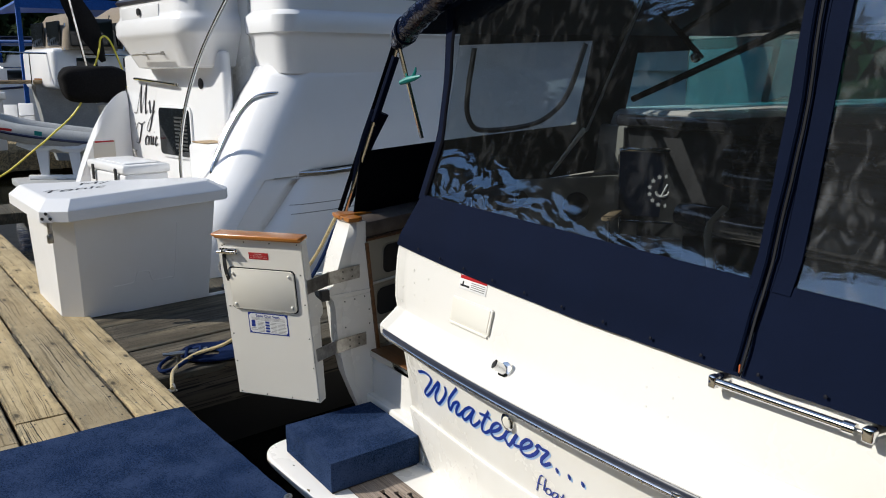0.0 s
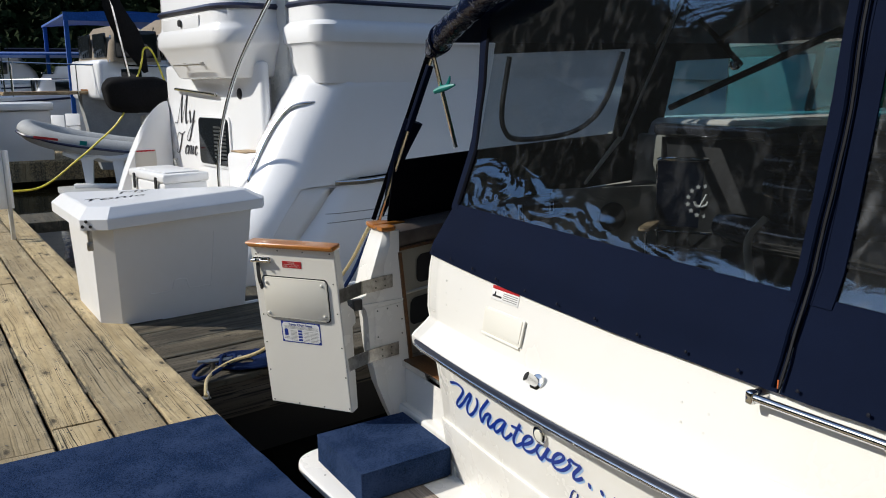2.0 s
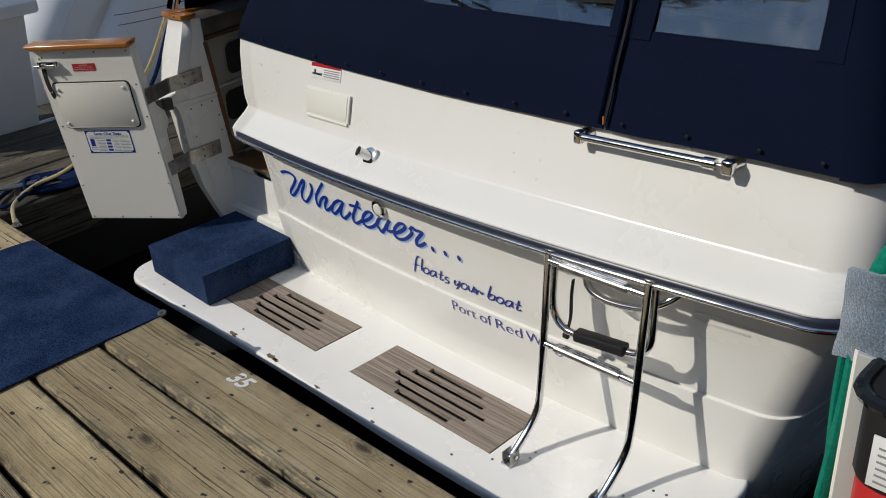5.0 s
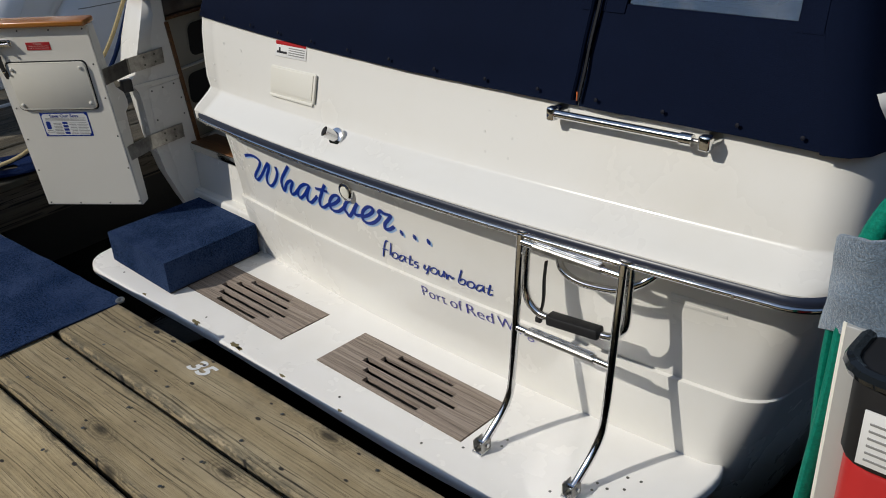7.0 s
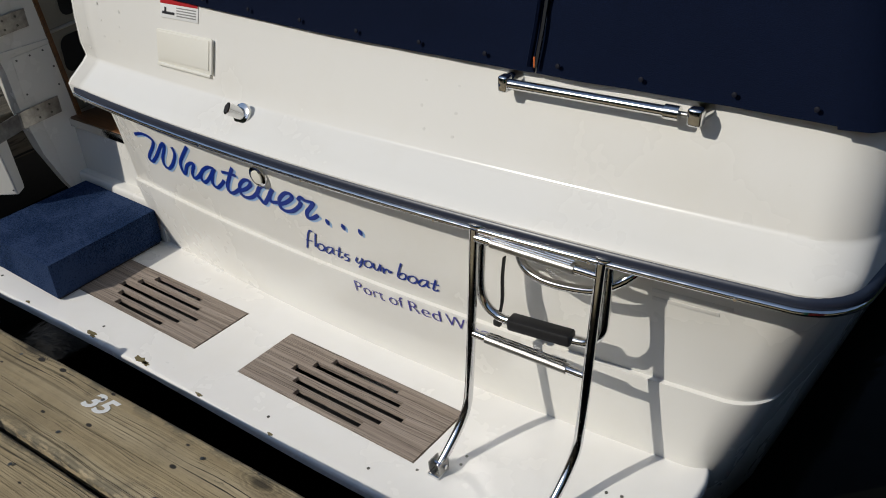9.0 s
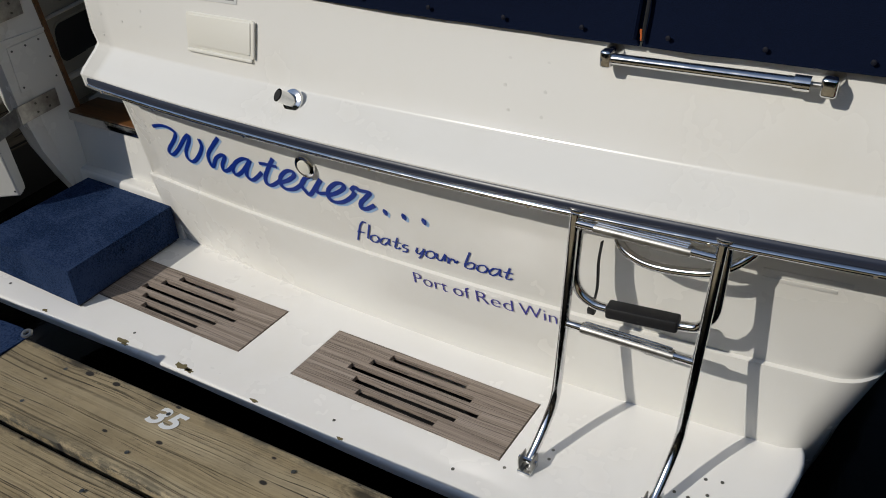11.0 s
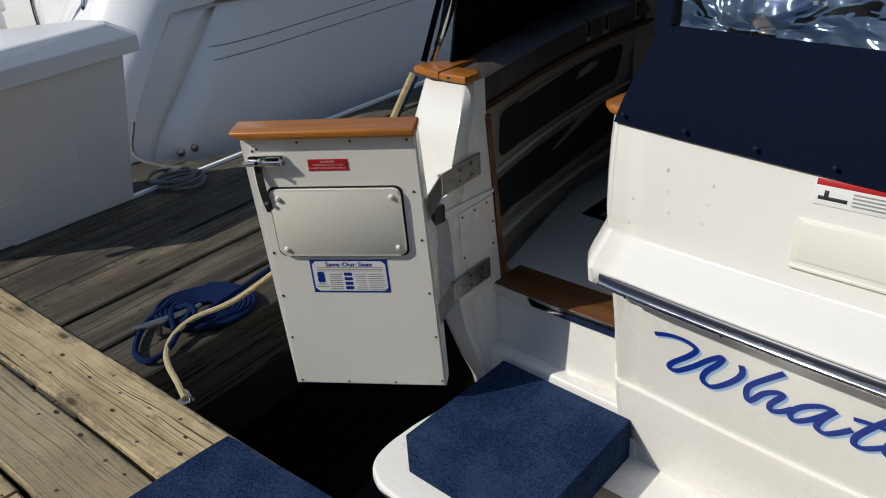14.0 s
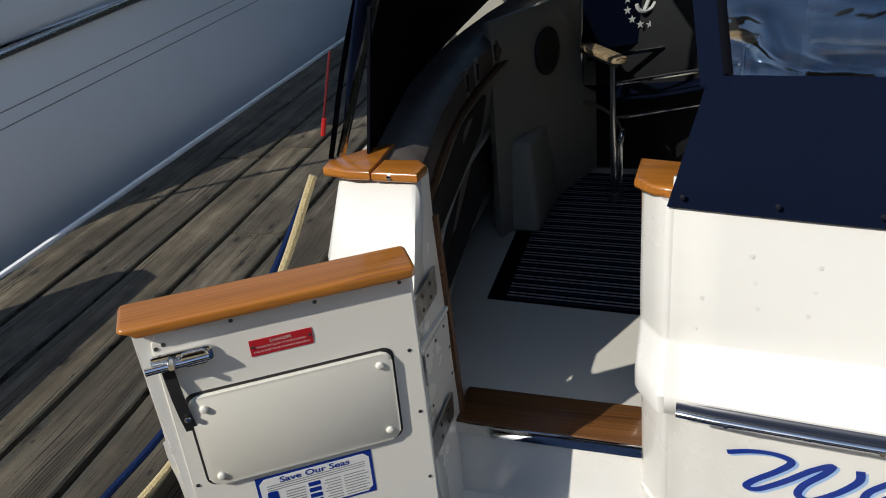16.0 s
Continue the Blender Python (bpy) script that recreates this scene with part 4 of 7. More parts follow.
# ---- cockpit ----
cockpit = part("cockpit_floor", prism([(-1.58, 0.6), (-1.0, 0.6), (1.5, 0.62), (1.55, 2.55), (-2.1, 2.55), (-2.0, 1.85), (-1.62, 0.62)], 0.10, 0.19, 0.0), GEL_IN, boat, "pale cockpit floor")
# port coaming: it leans in over the floor; its two long pockets are black shapes painting their inner shade
def cx(y, top):
    """The side lining's inner face at its foot and below its padded top."""
    if top:
        return float(np.interp(y, (0.46, 0.9, 1.25, 1.6, 2.0, 2.6), (-1.585, -1.675, -1.725, -1.738, -1.72, -1.66)))
    return float(np.interp(y, (0.46, 0.9, 1.35, 1.9, 2.6), (-1.62, -1.75, -1.85, -1.90, -1.94)))


def lining(y, z):
    k = min(1, max(0, (z - 0.18) / 0.6))
    return cx(y, False) + (cx(y, True) - cx(y, False)) * k


STATIONS = (0.47, 0.7, 0.9, 1.15, 1.4, 1.7, 2.0, 2.3, 2.6)
rows = []
for y in STATIONS:
    k = 0.045 * (y - 0.5)
    rows.append([(lining(y, z), y, z + (k if z > 0.5 else 0)) for z in (0.18, 0.30, 0.42, 0.54, 0.66, 0.78)] + [(cx(y, True) + 0.004, y, 0.90 + k)])
co = part("coaming", grid(rows, thick=0.03, out=(-1, 0, 0)), LINING_SHADED, boat, "cream cockpit side lining, shade in its colour")
rows = []
for y in STATIONS:
    k, xi = 0.045 * (y - 0.5), cx(y, True)
    rows.append([(xi + 0.012, y, 0.835 + k), (xi + 0.020, y, 0.87 + k), (xi + 0.012, y, 0.915 + k), (xi - 0.02, y, 0.938 + k), (xi - 0.07, y, 0.945 + k), (xi - 0.12, y, 0.948 + k)])
part("coaming_top", grid(rows, thick=0.02, out=(-0.5, 0, -1)), COAMTOP, boat, "grey-brown padded coaming top")


def pocket(z0, z1, y0, y1, r, lift):
    """A long rounded plate that follows the side lining, for a pocket or its rim."""
    bm = bmesh.new()
    outline = rounded(y0, y1, z0, z1, r, 4)
    pts = []
    for (ya, za), (yb, zb) in zip(outline, outline[1:] + outline[:1]):
        m = max(1, int(abs(yb - ya) / 0.12))
        pts += [(ya + (yb - ya) * i / m, za + (zb - za) * i / m) for i in range(m)]
    fr = [bm.verts.new((lining(y, z) + lift, y, z + 0.045 * (y - 0.5))) for y, z in pts]
    bk = [bm.verts.new((lining(y, z) - 0.012, y, z + 0.045 * (y - 0.5))) for y, z in pts]
    bm.faces.new(fr)
    bm.faces.new(bk[::-1])
    for i in range(len(fr)):
        bm.faces.new((fr[i], fr[(i + 1) % len(fr)], bk[(i + 1) % len(fr)], bk[i]))
    return bm


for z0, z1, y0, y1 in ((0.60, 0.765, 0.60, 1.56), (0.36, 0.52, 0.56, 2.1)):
    rim = part("pocket_rim", pocket(z0 - 0.008, z1 + 0.008, y0 - 0.008, y1 + 0.008, 0.045, 0.004), LINING_SHADED, co, "raised cream rim of the pocket, shade in its colour")
    part("side_pocket", pocket(z0, z1, y0, y1, 0.04, 0.008), BLACK, rim, "side pocket with its inner shade painted black")
part("lining_rail", sweep([(lining(y, 0.555) + 0.006, y, 0.560 + 0.045 * (y - 0.5)) for y in STATIONS], 0.012, 6, flat=0.6), GEL_IN, co, "cream moulding between the pockets")
part("lining_rail", sweep([(lining(y, 0.30) + 0.012, y, 0.30) for y in STATIONS], 0.020, 6, flat=0.6), GEL_IN, co, "cream moulding above the floor")
for y in (1.25, 1.377, 1.62):
    k = 0.045 * (y - 0.5)
    b_ = part("bracket", box(cx(y, True) + 0.016, cx(y, True) + 0.026, y - 0.018, y + 0.018, 0.845 + k, 0.935 + k, 0.004), STEEL_DULL, co, "small steel bracket")
    part("bracket_slot", box(cx(y, True) + 0.026, cx(y, True) + 0.028, y - 0.010, y + 0.010, 0.862 + k, 0.918 + k, 0.001), BLACK, b_)
part("trim", sweep([(cx(y, True) + 0.016, y, 0.822 + 0.045 * (y - 0.5)) for y in STATIONS], 0.014, 6, flat=0.7), TEAK_DARK, co, "dark teak trim strip")
SIDE = [(0.46, -1.69, -1.60), (0.95, -1.80, -1.66), (1.6, -1.87, -1.72), (3.2, -1.98, -1.85), (4.5, -2.05, -1.95)]


def side_sheet(y0, y1, v0, v1, thick):
    """A piece of the port curtain between two stations, v from its foot to its top."""
    rows = []
    for v in np.linspace(v0, v1, 5):
        row = []
        for y in np.linspace(y0, y1, 8):
            lo = np.interp(y, [q[0] for q in SIDE], [q[1] for q in SIDE])
            hi = np.interp(y, [q[0] for q in SIDE], [q[2] for q in SIDE])
            row.append((lo + (hi - lo) * v, y + 0.1 * v, 0.99 + 0.04 * (y - 0.5) + 0.94 * v))
        rows.append(row)
    return grid(rows, thick=thick, out=(-1, 0, 0))


part("side_screen", side_sheet(0.47, 4.5, -0.05, 0.32, 0.008), CANVAS_IN, enclosure, "dark side curtain")
part("side_screen", side_sheet(2.22, 2.7, 0.3, 1.0, 0.008), CANVAS_IN, enclosure, "dark side curtain")
part("side_screen", side_sheet(2.7, 4.5, 0.80, 1.0, 0.008), CANVAS_IN, enclosure, "dark side curtain")
part("side_screen", side_sheet(4.4, 4.5, 0.3, 0.82, 0.008), CANVAS_IN, enclosure, "dark side curtain")
facing((1, 0, 0), "windshield_wing", side_sheet(2.7, 4.4, 0.32, 0.80, 0.0), TINTED, enclosure, "teal-tinted windshield wing")
part("wing_frame", sweep([(-1.90, 2.75, 1.38), (-2.0, 4.4, 1.45)], 0.016, 6), STEEL_DULL, enclosure, "windshield frame")
part("side_screen", side_sheet(1.08, 2.22, 0.9, 1.0, 0.008), CANVAS_IN, enclosure, "dark side curtain")
sw = facing((1, 0, 0), "side_window", side_sheet(1.08, 2.22, 0.32, 0.9, 0.0), CLEAR, enclosure, "clear vinyl side window")
zp = []
for y, v in ((1.19, 0.88), (1.20, 0.58), (1.25, 0.43), (1.38, 0.355), (1.77, 0.355), (1.97, 0.43), (2.08, 0.58), (2.14, 0.88)):
    lo, hi = np.interp(y, [q[0] for q in SIDE], [q[1] for q in SIDE]), np.interp(y, [q[0] for q in SIDE], [q[2] for q in SIDE])
    zp.append((lo + (hi - lo) * v + 0.01, y + 0.1 * v, 0.99 + 0.04 * (y - 0.5) + 0.94 * v))
part("side_zip", sweep(smooth_path(zp, 5), 0.017, 6), RUBBER, enclosure, "black zip round the side window")
def flare_box(plan, z0, z1, slope):
    """A moulded block with sloped sides and round edges."""
    x0, x1, y0, y1 = plan
    bm = box(x0, x1, y0, y1, z0, z1, 0.0)
    for v in bm.verts:
        if v.co.z > (z0 + z1) / 2:
            v.co.x -= slope * (v.co.x > (x0 + x1) / 2)
            v.co.y += slope * (v.co.y < (y0 + y1) / 2)
    return bevel_all(bm, 0.025, 3)


bulk = part("bulkhead", prism([(-2.2, 2.5), (1.6, 2.5), (1.6, 2.6), (-2.2, 2.6)], 0.1, 1.35, 0.02), LINING_SHADED, boat, "cream cockpit bulkhead, shade in its colour")
# Added dark block: it covers the sunlit strip of foredeck behind the bulkhead.
part("dash_top", box(-1.66, 1.52, 2.40, 2.62, 1.352, 1.43, 0.03, 3), PADDING, bulk, "black block added to hide the sunlit foredeck edge")
part("helm_side", prism([(-1.76, 1.66), (-1.735, 1.64), (-1.50, 2.48), (-1.53, 2.5)], 0.2, 1.04, 0.006), LINING_SHADED, bulk, "panel running to the bulkhead, shade in its colour")
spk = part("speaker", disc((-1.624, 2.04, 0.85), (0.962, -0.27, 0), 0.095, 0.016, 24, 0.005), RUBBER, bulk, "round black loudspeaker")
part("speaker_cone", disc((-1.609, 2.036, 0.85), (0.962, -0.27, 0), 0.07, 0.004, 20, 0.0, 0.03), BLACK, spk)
part("side_locker", flare_box((-1.80, -1.60, 1.72, 2.10), 0.19, 0.56, 0.03), LINING_SHADED, bulk, "cream moulded locker, shade in its colour")
# Black sheet paints the open companionway's dark and the shade across the bulkhead.
part("companion_hatch", box(-1.66, 1.52, 2.488, 2.5, 0.2, 1.34, 0.004), BLACK, bulk, "black sheet for the companionway and the bulkhead's shade")
# windshield beyond
BASE = [(-2.1, 3.6, 1.43), (-0.6, 4.3, 1.43), (0.6, 4.3, 1.43), (1.6, 3.6, 1.43)]
HEAD = [(-1.85, 3.32, 1.95), (-0.5, 3.95, 1.98), (0.5, 3.95, 1.98), (1.4, 3.32, 1.95)]
part("windshield", grid([BASE, HEAD], thick=0.01, out=(0, 1, 0)), TINTED, boat, "teal-tinted windshield")
facing((0, -1, 0), "front_curtain", grid([HEAD, [(x, y - 0.08, z + 0.34) for x, y, z in HEAD]]), CLEAR_FRONT, enclosure, "dusty clear vinyl front curtain")
part("windshield_frame", sweep(HEAD, 0.02, 6), STEEL_DULL, boat, "windshield frame")
part("foredeck", prism([(-2.2, 2.6), (1.7, 2.6), (1.5, 6.0), (0.4, 8.2), (-0.6, 8.2), (-1.9, 6.0)], 1.1, 1.45, 0.08), GEL, boat, "cream foredeck and cabin top")


def lounge(x0, x1, y0, y1):
    """Bench with rolled padding: one thick roll at the seat's front edge, three up the back."""
    s = thing("lounge_seat", "black rolled and padded vinyl lounge seat in the cockpit", "seat", pose((x0 + x1) / 2, (y0 + y1) / 2, 0.175))
    w, d = (x1 - x0) / 2, (y1 - y0) / 2
    part("base", box(-w, w, -d + 0.08, d, 0, 0.64, 0.02), CANVAS_IN, s, "dark seat base")
    part("cushion", box(-w, w, -d + 0.06, d - 0.1, 0.64, 0.78, 0.04, 3), PADDING, s)
    bk = part("backrest", box(-w, w, d - 0.12, d, 0.70, 1.22, 0.04, 3), PADDING, s)

    def roll(y, z, r, parent):
        xs = np.linspace(-w, w, 15)
        path = [(x, y, z + 0.008 * math.sin(7 * x + 9 * z)) for x in xs]
        part("roll", sweep(path, [r * (0.72 if i in (0, 14) else 0.93 + 0.07 * math.cos(2.1 * i)) for i in range(15)], 18), PADDING, parent)

    roll(-d + 0.07, 0.745, 0.085, s)
    for z in (0.93, 1.07, 1.20):
        roll(d - 0.13, z, 0.072, bk)
    part("end_panel", sweep(smooth_path([(-w + 0.33, -d - 0.03, 0.34), (-w + 0.30, -d - 0.035, 0.55), (-w + 0.27, -d - 0.03, 0.72), (-w + 0.33, -d + 0.02, 0.84)], 5), 0.03, 8, flat=0.4), VINYL, s, "cream moulded seat trim")
    return s


lounge(-0.66, 0.80, 1.85, 2.42)


# ---- fittings of the transom ----
def wrap(bm, x0, z0, lift, slope=0.0):
    """Lay a flat drawing in x and z onto the transom."""
    for v in bm.verts:
        x, z, d = v.co.x + x0, v.co.z + z0 + slope * v.co.x, v.co.y
        v.co = Vector((x, ty(x, z) - lift + d, z))
    return bm


def plate(x0, x1, z0, z1, lift, depth, nx=4, r=0.0):
    """A plate that follows the transom."""
    bm = prism(rounded(x0, x1, z0, z1, r, 3) if r else rect(x0, x1, z0, z1), 0, depth, min(depth * 0.4, 0.004), 2)
    for v in bm.verts:
        x, z, d = v.co.x, v.co.y, v.co.z
        v.co = Vector((x, ty(x, z) - lift - d, z))
    return bm


# script name, stroke by stroke: each letter's pen path in centimetres from its left edge and the base line
SCRIPT = {
    "W": [[(0.0, 10.6), (5.4, 12.1), (10.3, 12.2), (13.3, 10.6), (11.1, 7.5), (6.0, 3.0), (4.6, 0.8), (6.9, 0.4), (12.2, 4.2), (17.5, 9.0), (21.2, 11.4), (20.1, 8.7), (16.3, 4.2), (15.4, 0.9), (18.3, 0.0), (23.1, 3.5), (26.7, 7.9), (26.7, 11.1)]],
    "h": [[(9.8, 13.7), (5.6, 10.1), (0.9, 5.6), (0.0, 2.4), (1.1, 0.5), (4.7, 4.7), (8.5, 6.8), (9.7, 6.2), (6.8, 2.3), (6.9, 0.2), (9.6, 1.1), (12.7, 3.5)]],
    "a": [[(10.6, 7.8), (7.3, 7.7), (2.7, 5.2), (0.0, 2.0), (1.0, -0.1), (4.8, 2.1), (8.7, 5.7), (10.8, 7.9), (7.9, 4.0), (6.7, 0.8), (8.8, -0.3), (12.1, 1.7), (15.0, 4.1)]],
    "t": [[(7.7, 11.0), (4.5, 7.3), (1.2, 2.7), (0.9, 0.1), (3.3, -0.1), (7.7, 2.5)], [(0.0, 7.6), (3.7, 8.0), (8.3, 8.0)]],
    "e": [[(0.1, 2.0), (4.0, 3.8), (7.4, 6.3), (6.9, 7.8), (4.2, 7.2), (0.8, 4.3), (0.0, 1.2), (2.0, 0.0), (5.9, 0.9), (9.8, 3.6), (11.6, 5.8)]],
    "v": [[(4.7, 7.7), (2.0, 5.9), (0.0, 3.2), (1.1, 1.3), (2.6, 0.2), (5.1, 2.6), (7.7, 5.7), (9.3, 7.3), (7.4, 5.1), (6.2, 2.9), (7.2, 1.9), (10.6, 2.6)]],
    "r": [[(0.0, 6.0), (2.0, 7.7), (3.4, 6.9), (5.7, 7.0), (7.3, 6.8), (5.5, 4.8), (3.1, 2.4), (2.8, 0.3), (4.9, 0.5), (8.2, 2.5)]],
    ".": [[(-0.75, 0.6), (-0.4, 0.72), (0.0, 0.85), (0.4, 0.98), (0.75, 1.1)]],
}
HAND = {
    "f": [[(5.0, 7.0), (3.8, 7.1), (2.4, 5.4), (1.1, 2.2), (0.0, -1.0)], [(0.5, 2.6), (3.7, 2.9)]],
    "l": [[(1.9, 6.8), (0.9, 3.9), (0.0, 0.9)]],
    "o": [[(0.6, 2.5), (0.0, 1.1), (0.8, 0.3), (2.3, 0.5), (3.5, 1.9), (2.6, 3.1), (0.6, 2.5)]],
    "a": [[(3.7, 3.2), (1.5, 2.8), (0.0, 1.0), (1.1, 0.2), (3.0, 1.7), (3.8, 3.3), (3.3, 1.1), (4.1, 0.6)]],
    "t": [[(2.2, 4.6), (1.1, 1.9), (0.7, 0.5), (1.6, 0.3), (2.7, 1.0)], [(0.0, 2.6), (3.1, 2.8)]],
    "s": [[(2.6, 2.7), (1.2, 2.6), (0.5, 1.6), (2.0, 1.2), (1.6, 0.1), (0.0, -0.2)]],
    "y": [[(0.8, 2.9), (0.0, 1.2), (1.0, 0.7), (2.6, 2.2), (3.0, 3.2), (2.1, 0.7), (0.7, -1.1)]],
    "u": [[(0.3, 2.9), (0.0, 1.0), (1.2, 0.4), (2.4, 2.0), (3.2, 3.3), (2.6, 0.5)]],
    "r": [[(0.4, 2.6), (0.0, 0.1), (0.7, 1.6), (2.0, 2.3), (2.6, 1.2), (3.7, 2.1)]],
    "b": [[(2.3, 6.6), (0.8, 3.2), (0.0, 0.9), (1.3, 0.3), (2.9, 1.1), (3.3, 2.6), (2.0, 2.8), (0.7, 1.6)]],
}


def script(pens, words, starts, z0, rise, pen, lift):
    """The words as flat raised strokes laid on the transom, letter by letter."""
    out = []
    for ch, x0 in zip(words, starts):
        bm = bmesh.new()
        for st in pens[ch]:
            path = smooth_path([(x * 0.01, 0, z * 0.01) for x, z in st], 6)
            rad = []
            for i in range(len(path)):
                d = path[min(i + 1, len(path) - 1)] - path[max(i - 1, 0)]
                rad.append(pen * ((0.9, 1.45, 1.7, 1.45, 0.9)[min(4, i * 5 // len(path))] if ch == "." else 0.82 + 0.36 * abs(d.z) / max(d.length, 1e-5)))
            sweep(path, rad, 8, bm=bm, flat=0.12, up=(0, 1, 0))
        for v in bm.verts:
            x = v.co.x + x0
            z = v.co.z + z0 + rise * x
            v.co = Vector((x, ty(x, z) - lift + v.co.y * 0.5, z))
        out.append(bm)
    return out


NAME_AT = (-0.852, -0.569, -0.448, -0.298, -0.219, -0.122, -0.013, 0.088, 0.206, 0.274, 0.345)
for bm in script(SCRIPT, "Whatever...", [x + 0.007 for x in NAME_AT], 0.2343, 0.0397, 0.0078, 0.0008):
    part("letter_shadow", bm, BLUESHADE, boat, "pale blue drop shadow of a letter")
for bm in script(SCRIPT, "Whatever...", NAME_AT, 0.2403, 0.0397, 0.0076, 0.0030):
    part("letter", bm, BLUEPAINT, boat, "royal blue script letter of the boat's name")
MOTTO_AT = (0.069, 0.113, 0.124, 0.162, 0.211, 0.243, 0.296, 0.330, 0.370, 0.408, 0.466, 0.506, 0.546, 0.593)
for bm in script(HAND, "floatsyourboat", MOTTO_AT, 0.1208, 0.0153, 0.0030, 0.003):
    part("letter", bm, BLUEPAINT, boat, "blue hand-drawn letter of the motto")
for word, wx, wide in (("Port", 0.278, 0.121), ("of", 0.419, 0.060), ("Red", 0.499, 0.121), ("Wing", 0.640, 0.150)):
    part("home_port_word", wrap(lettering(word, 0.046, 0.0, -0.012, width=wide), wx, 0.0185 + 0.012 * (wx - 0.278), 0.003, 0.012), PURPLEPAINT, boat, "violet home port lettering")

# builder's plate, worn and illegible
for k in range(2):
    part("maker_mark", plate(1.27, 1.46 - 0.03 * k, 0.362 - 0.026 * k, 0.374 - 0.026 * k, 0.0, 0.0015), PLUG, boat, "worn pale maker's mark")

warn = part("warning_label", plate(-0.468, -0.279, 0.812, 0.870, 0.0005, 0.0015), WHITEPAINT, boat, "white safety label with a red band")
part("band", plate(-0.466, -0.281, 0.855, 0.869, 0.002, 0.0006), REDPAINT, warn)
part("pictogram", plate(-0.458, -0.395, 0.824, 0.832, 0.002, 0.0006), BLACKPAINT, warn)
part("pictogram", plate(-0.446, -0.436, 0.824, 0.845, 0.002, 0.0006), BLACKPAINT, warn)
for k in range(4):
    part("text_line", plate(-0.385, -0.289, 0.821 + 0.008 * k, 0.8245 + 0.008 * k, 0.002, 0.0006), GREYPAINT, warn)

hatch = part("shower_hatch", plate(-0.492, -0.211, 0.664, 0.775, 0.0, 0.005, r=0.008), PLAST, boat, "cream plastic hatch in a frame")
part("hatch_lid", plate(-0.478, -0.222, 0.680, 0.769, 0.005, 0.003, r=0.004), PLAST, hatch)
part("hatch_lip", plate(-0.490, -0.212, 0.660, 0.670, 0.003, 0.007, r=0.004), PLAST, hatch)
part("hatch_hinge", plate(-0.212, -0.202, 0.672, 0.774, 0.003, 0.009, r=0.004), PLAST, hatch)

sock = part("flagstaff_socket", disc((-0.027, ty(-0.027, 0.59) - 0.002, 0.59), (0, -0.85, 0.5), 0.034, 0.012, 20, 0.003), STEEL, boat, "chrome flagstaff socket")
part("socket_tube", sweep([(-0.027, ty(-0.027, 0.59) - 0.005, 0.59), (-0.043, ty(-0.027, 0.59) - 0.046, 0.622)], 0.019, 14), STEEL, sock)
part("socket_bore", sweep([(-0.0431, ty(-0.027, 0.59) - 0.0458, 0.6222), (-0.0437, ty(-0.027, 0.59) - 0.0475, 0.6234)], 0.014, 14), BLACK, sock)
fit = part("round_fitting", disc((-0.074, ty(-0.074, 0.354) + 0.002, 0.354), (0, -1, -0.1), 0.038, 0.016, 24, 0.004), STEEL, boat, "round through-hull fitting")
part("fitting_face", disc((-0.074, ty(-0.074, 0.354) - 0.0135, 0.3525), (0, -1, -0.1), 0.024, 0.004, 20, 0.001), PLAST, fit)
part("fitting_slot", box(-0.086, -0.056, ty(-0.071, 0.372) - 0.0145, ty(-0.071, 0.372) - 0.011, 0.369, 0.375, 0.001), SCREW, fit)

# grab rail
gr = part("grab_rail", sweep([(0.885, ty(0.885, 0.82) - 0.050, 0.820), (1.30, ty(1.30, 0.82) - 0.050, 0.820)], 0.0125, 14), STEEL, boat, "stainless grab rail")
for x, w_ in ((0.876, 0.013), (1.335, 0.016)):
    part("rail_post", sweep([(x, ty(x, 0.82) + 0.002, 0.820), (x, ty(x, 0.82) - 0.045, 0.820)], [0.022, 0.016], 14), STEEL, gr)
    part("rail_end", box(x - w_, x + w_, ty(x, 0.82) - 0.066, ty(x, 0.82) - 0.034, 0.800, 0.840, 0.007, 3), STEEL, gr)
part("rail_collar", sweep([(1.268, ty(1.268, 0.82) - 0.050, 0.820), (1.300, ty(1.30, 0.82) - 0.050, 0.820)], 0.0165, 14), STEEL, gr)
part("rail_pin", sweep([(1.30, ty(1.30, 0.82) - 0.050, 0.820), (1.328, ty(1.328, 0.82) - 0.050, 0.820)], 0.006, 10), STEEL_DULL, gr)
for x, z in ((0.618, 0.775), (0.72, 0.775), (0.722, 0.712), (0.632, 0.660), (0.614, 0.715), (0.722, 0.656), (-0.83, 0.816), (-0.705, 0.80), (-0.813, 0.706), (-0.72, 0.70), (-0.82, 0.76), (-0.71, 0.75), (-0.92, 0.72), (-0.93, 0.65)):
    part("plugged_hole", disc((x, ty(x, z) + 0.001, z), (0, -1, 0.2), 0.0048, 0.0015, 8), PLUG, boat)
for x in (-0.86, -0.58, -0.16, 0.3, 0.76, 1.18, 1.5):
    part("rail_screw", disc((x, ty(x, 0.505) - 0.0165, 0.494), (0, -1, 0), 0.0045, 0.003, 8), STEEL, boat)
for x, y in ((-1.3, -0.12), (-0.62, -0.10), (0.25, -0.10), (0.65, -0.09), (1.22, 0.12), (1.26, 0.15), (1.24, 0.2), (1.28, 0.21)):
    part("screw", disc((x, y, -0.2125), (0, 0, 1), 0.005, 0.0018, 8), SCREW, platform)

# ---- swim ladder ----
OUT = Vector((0.331, 0.020, 0.0))
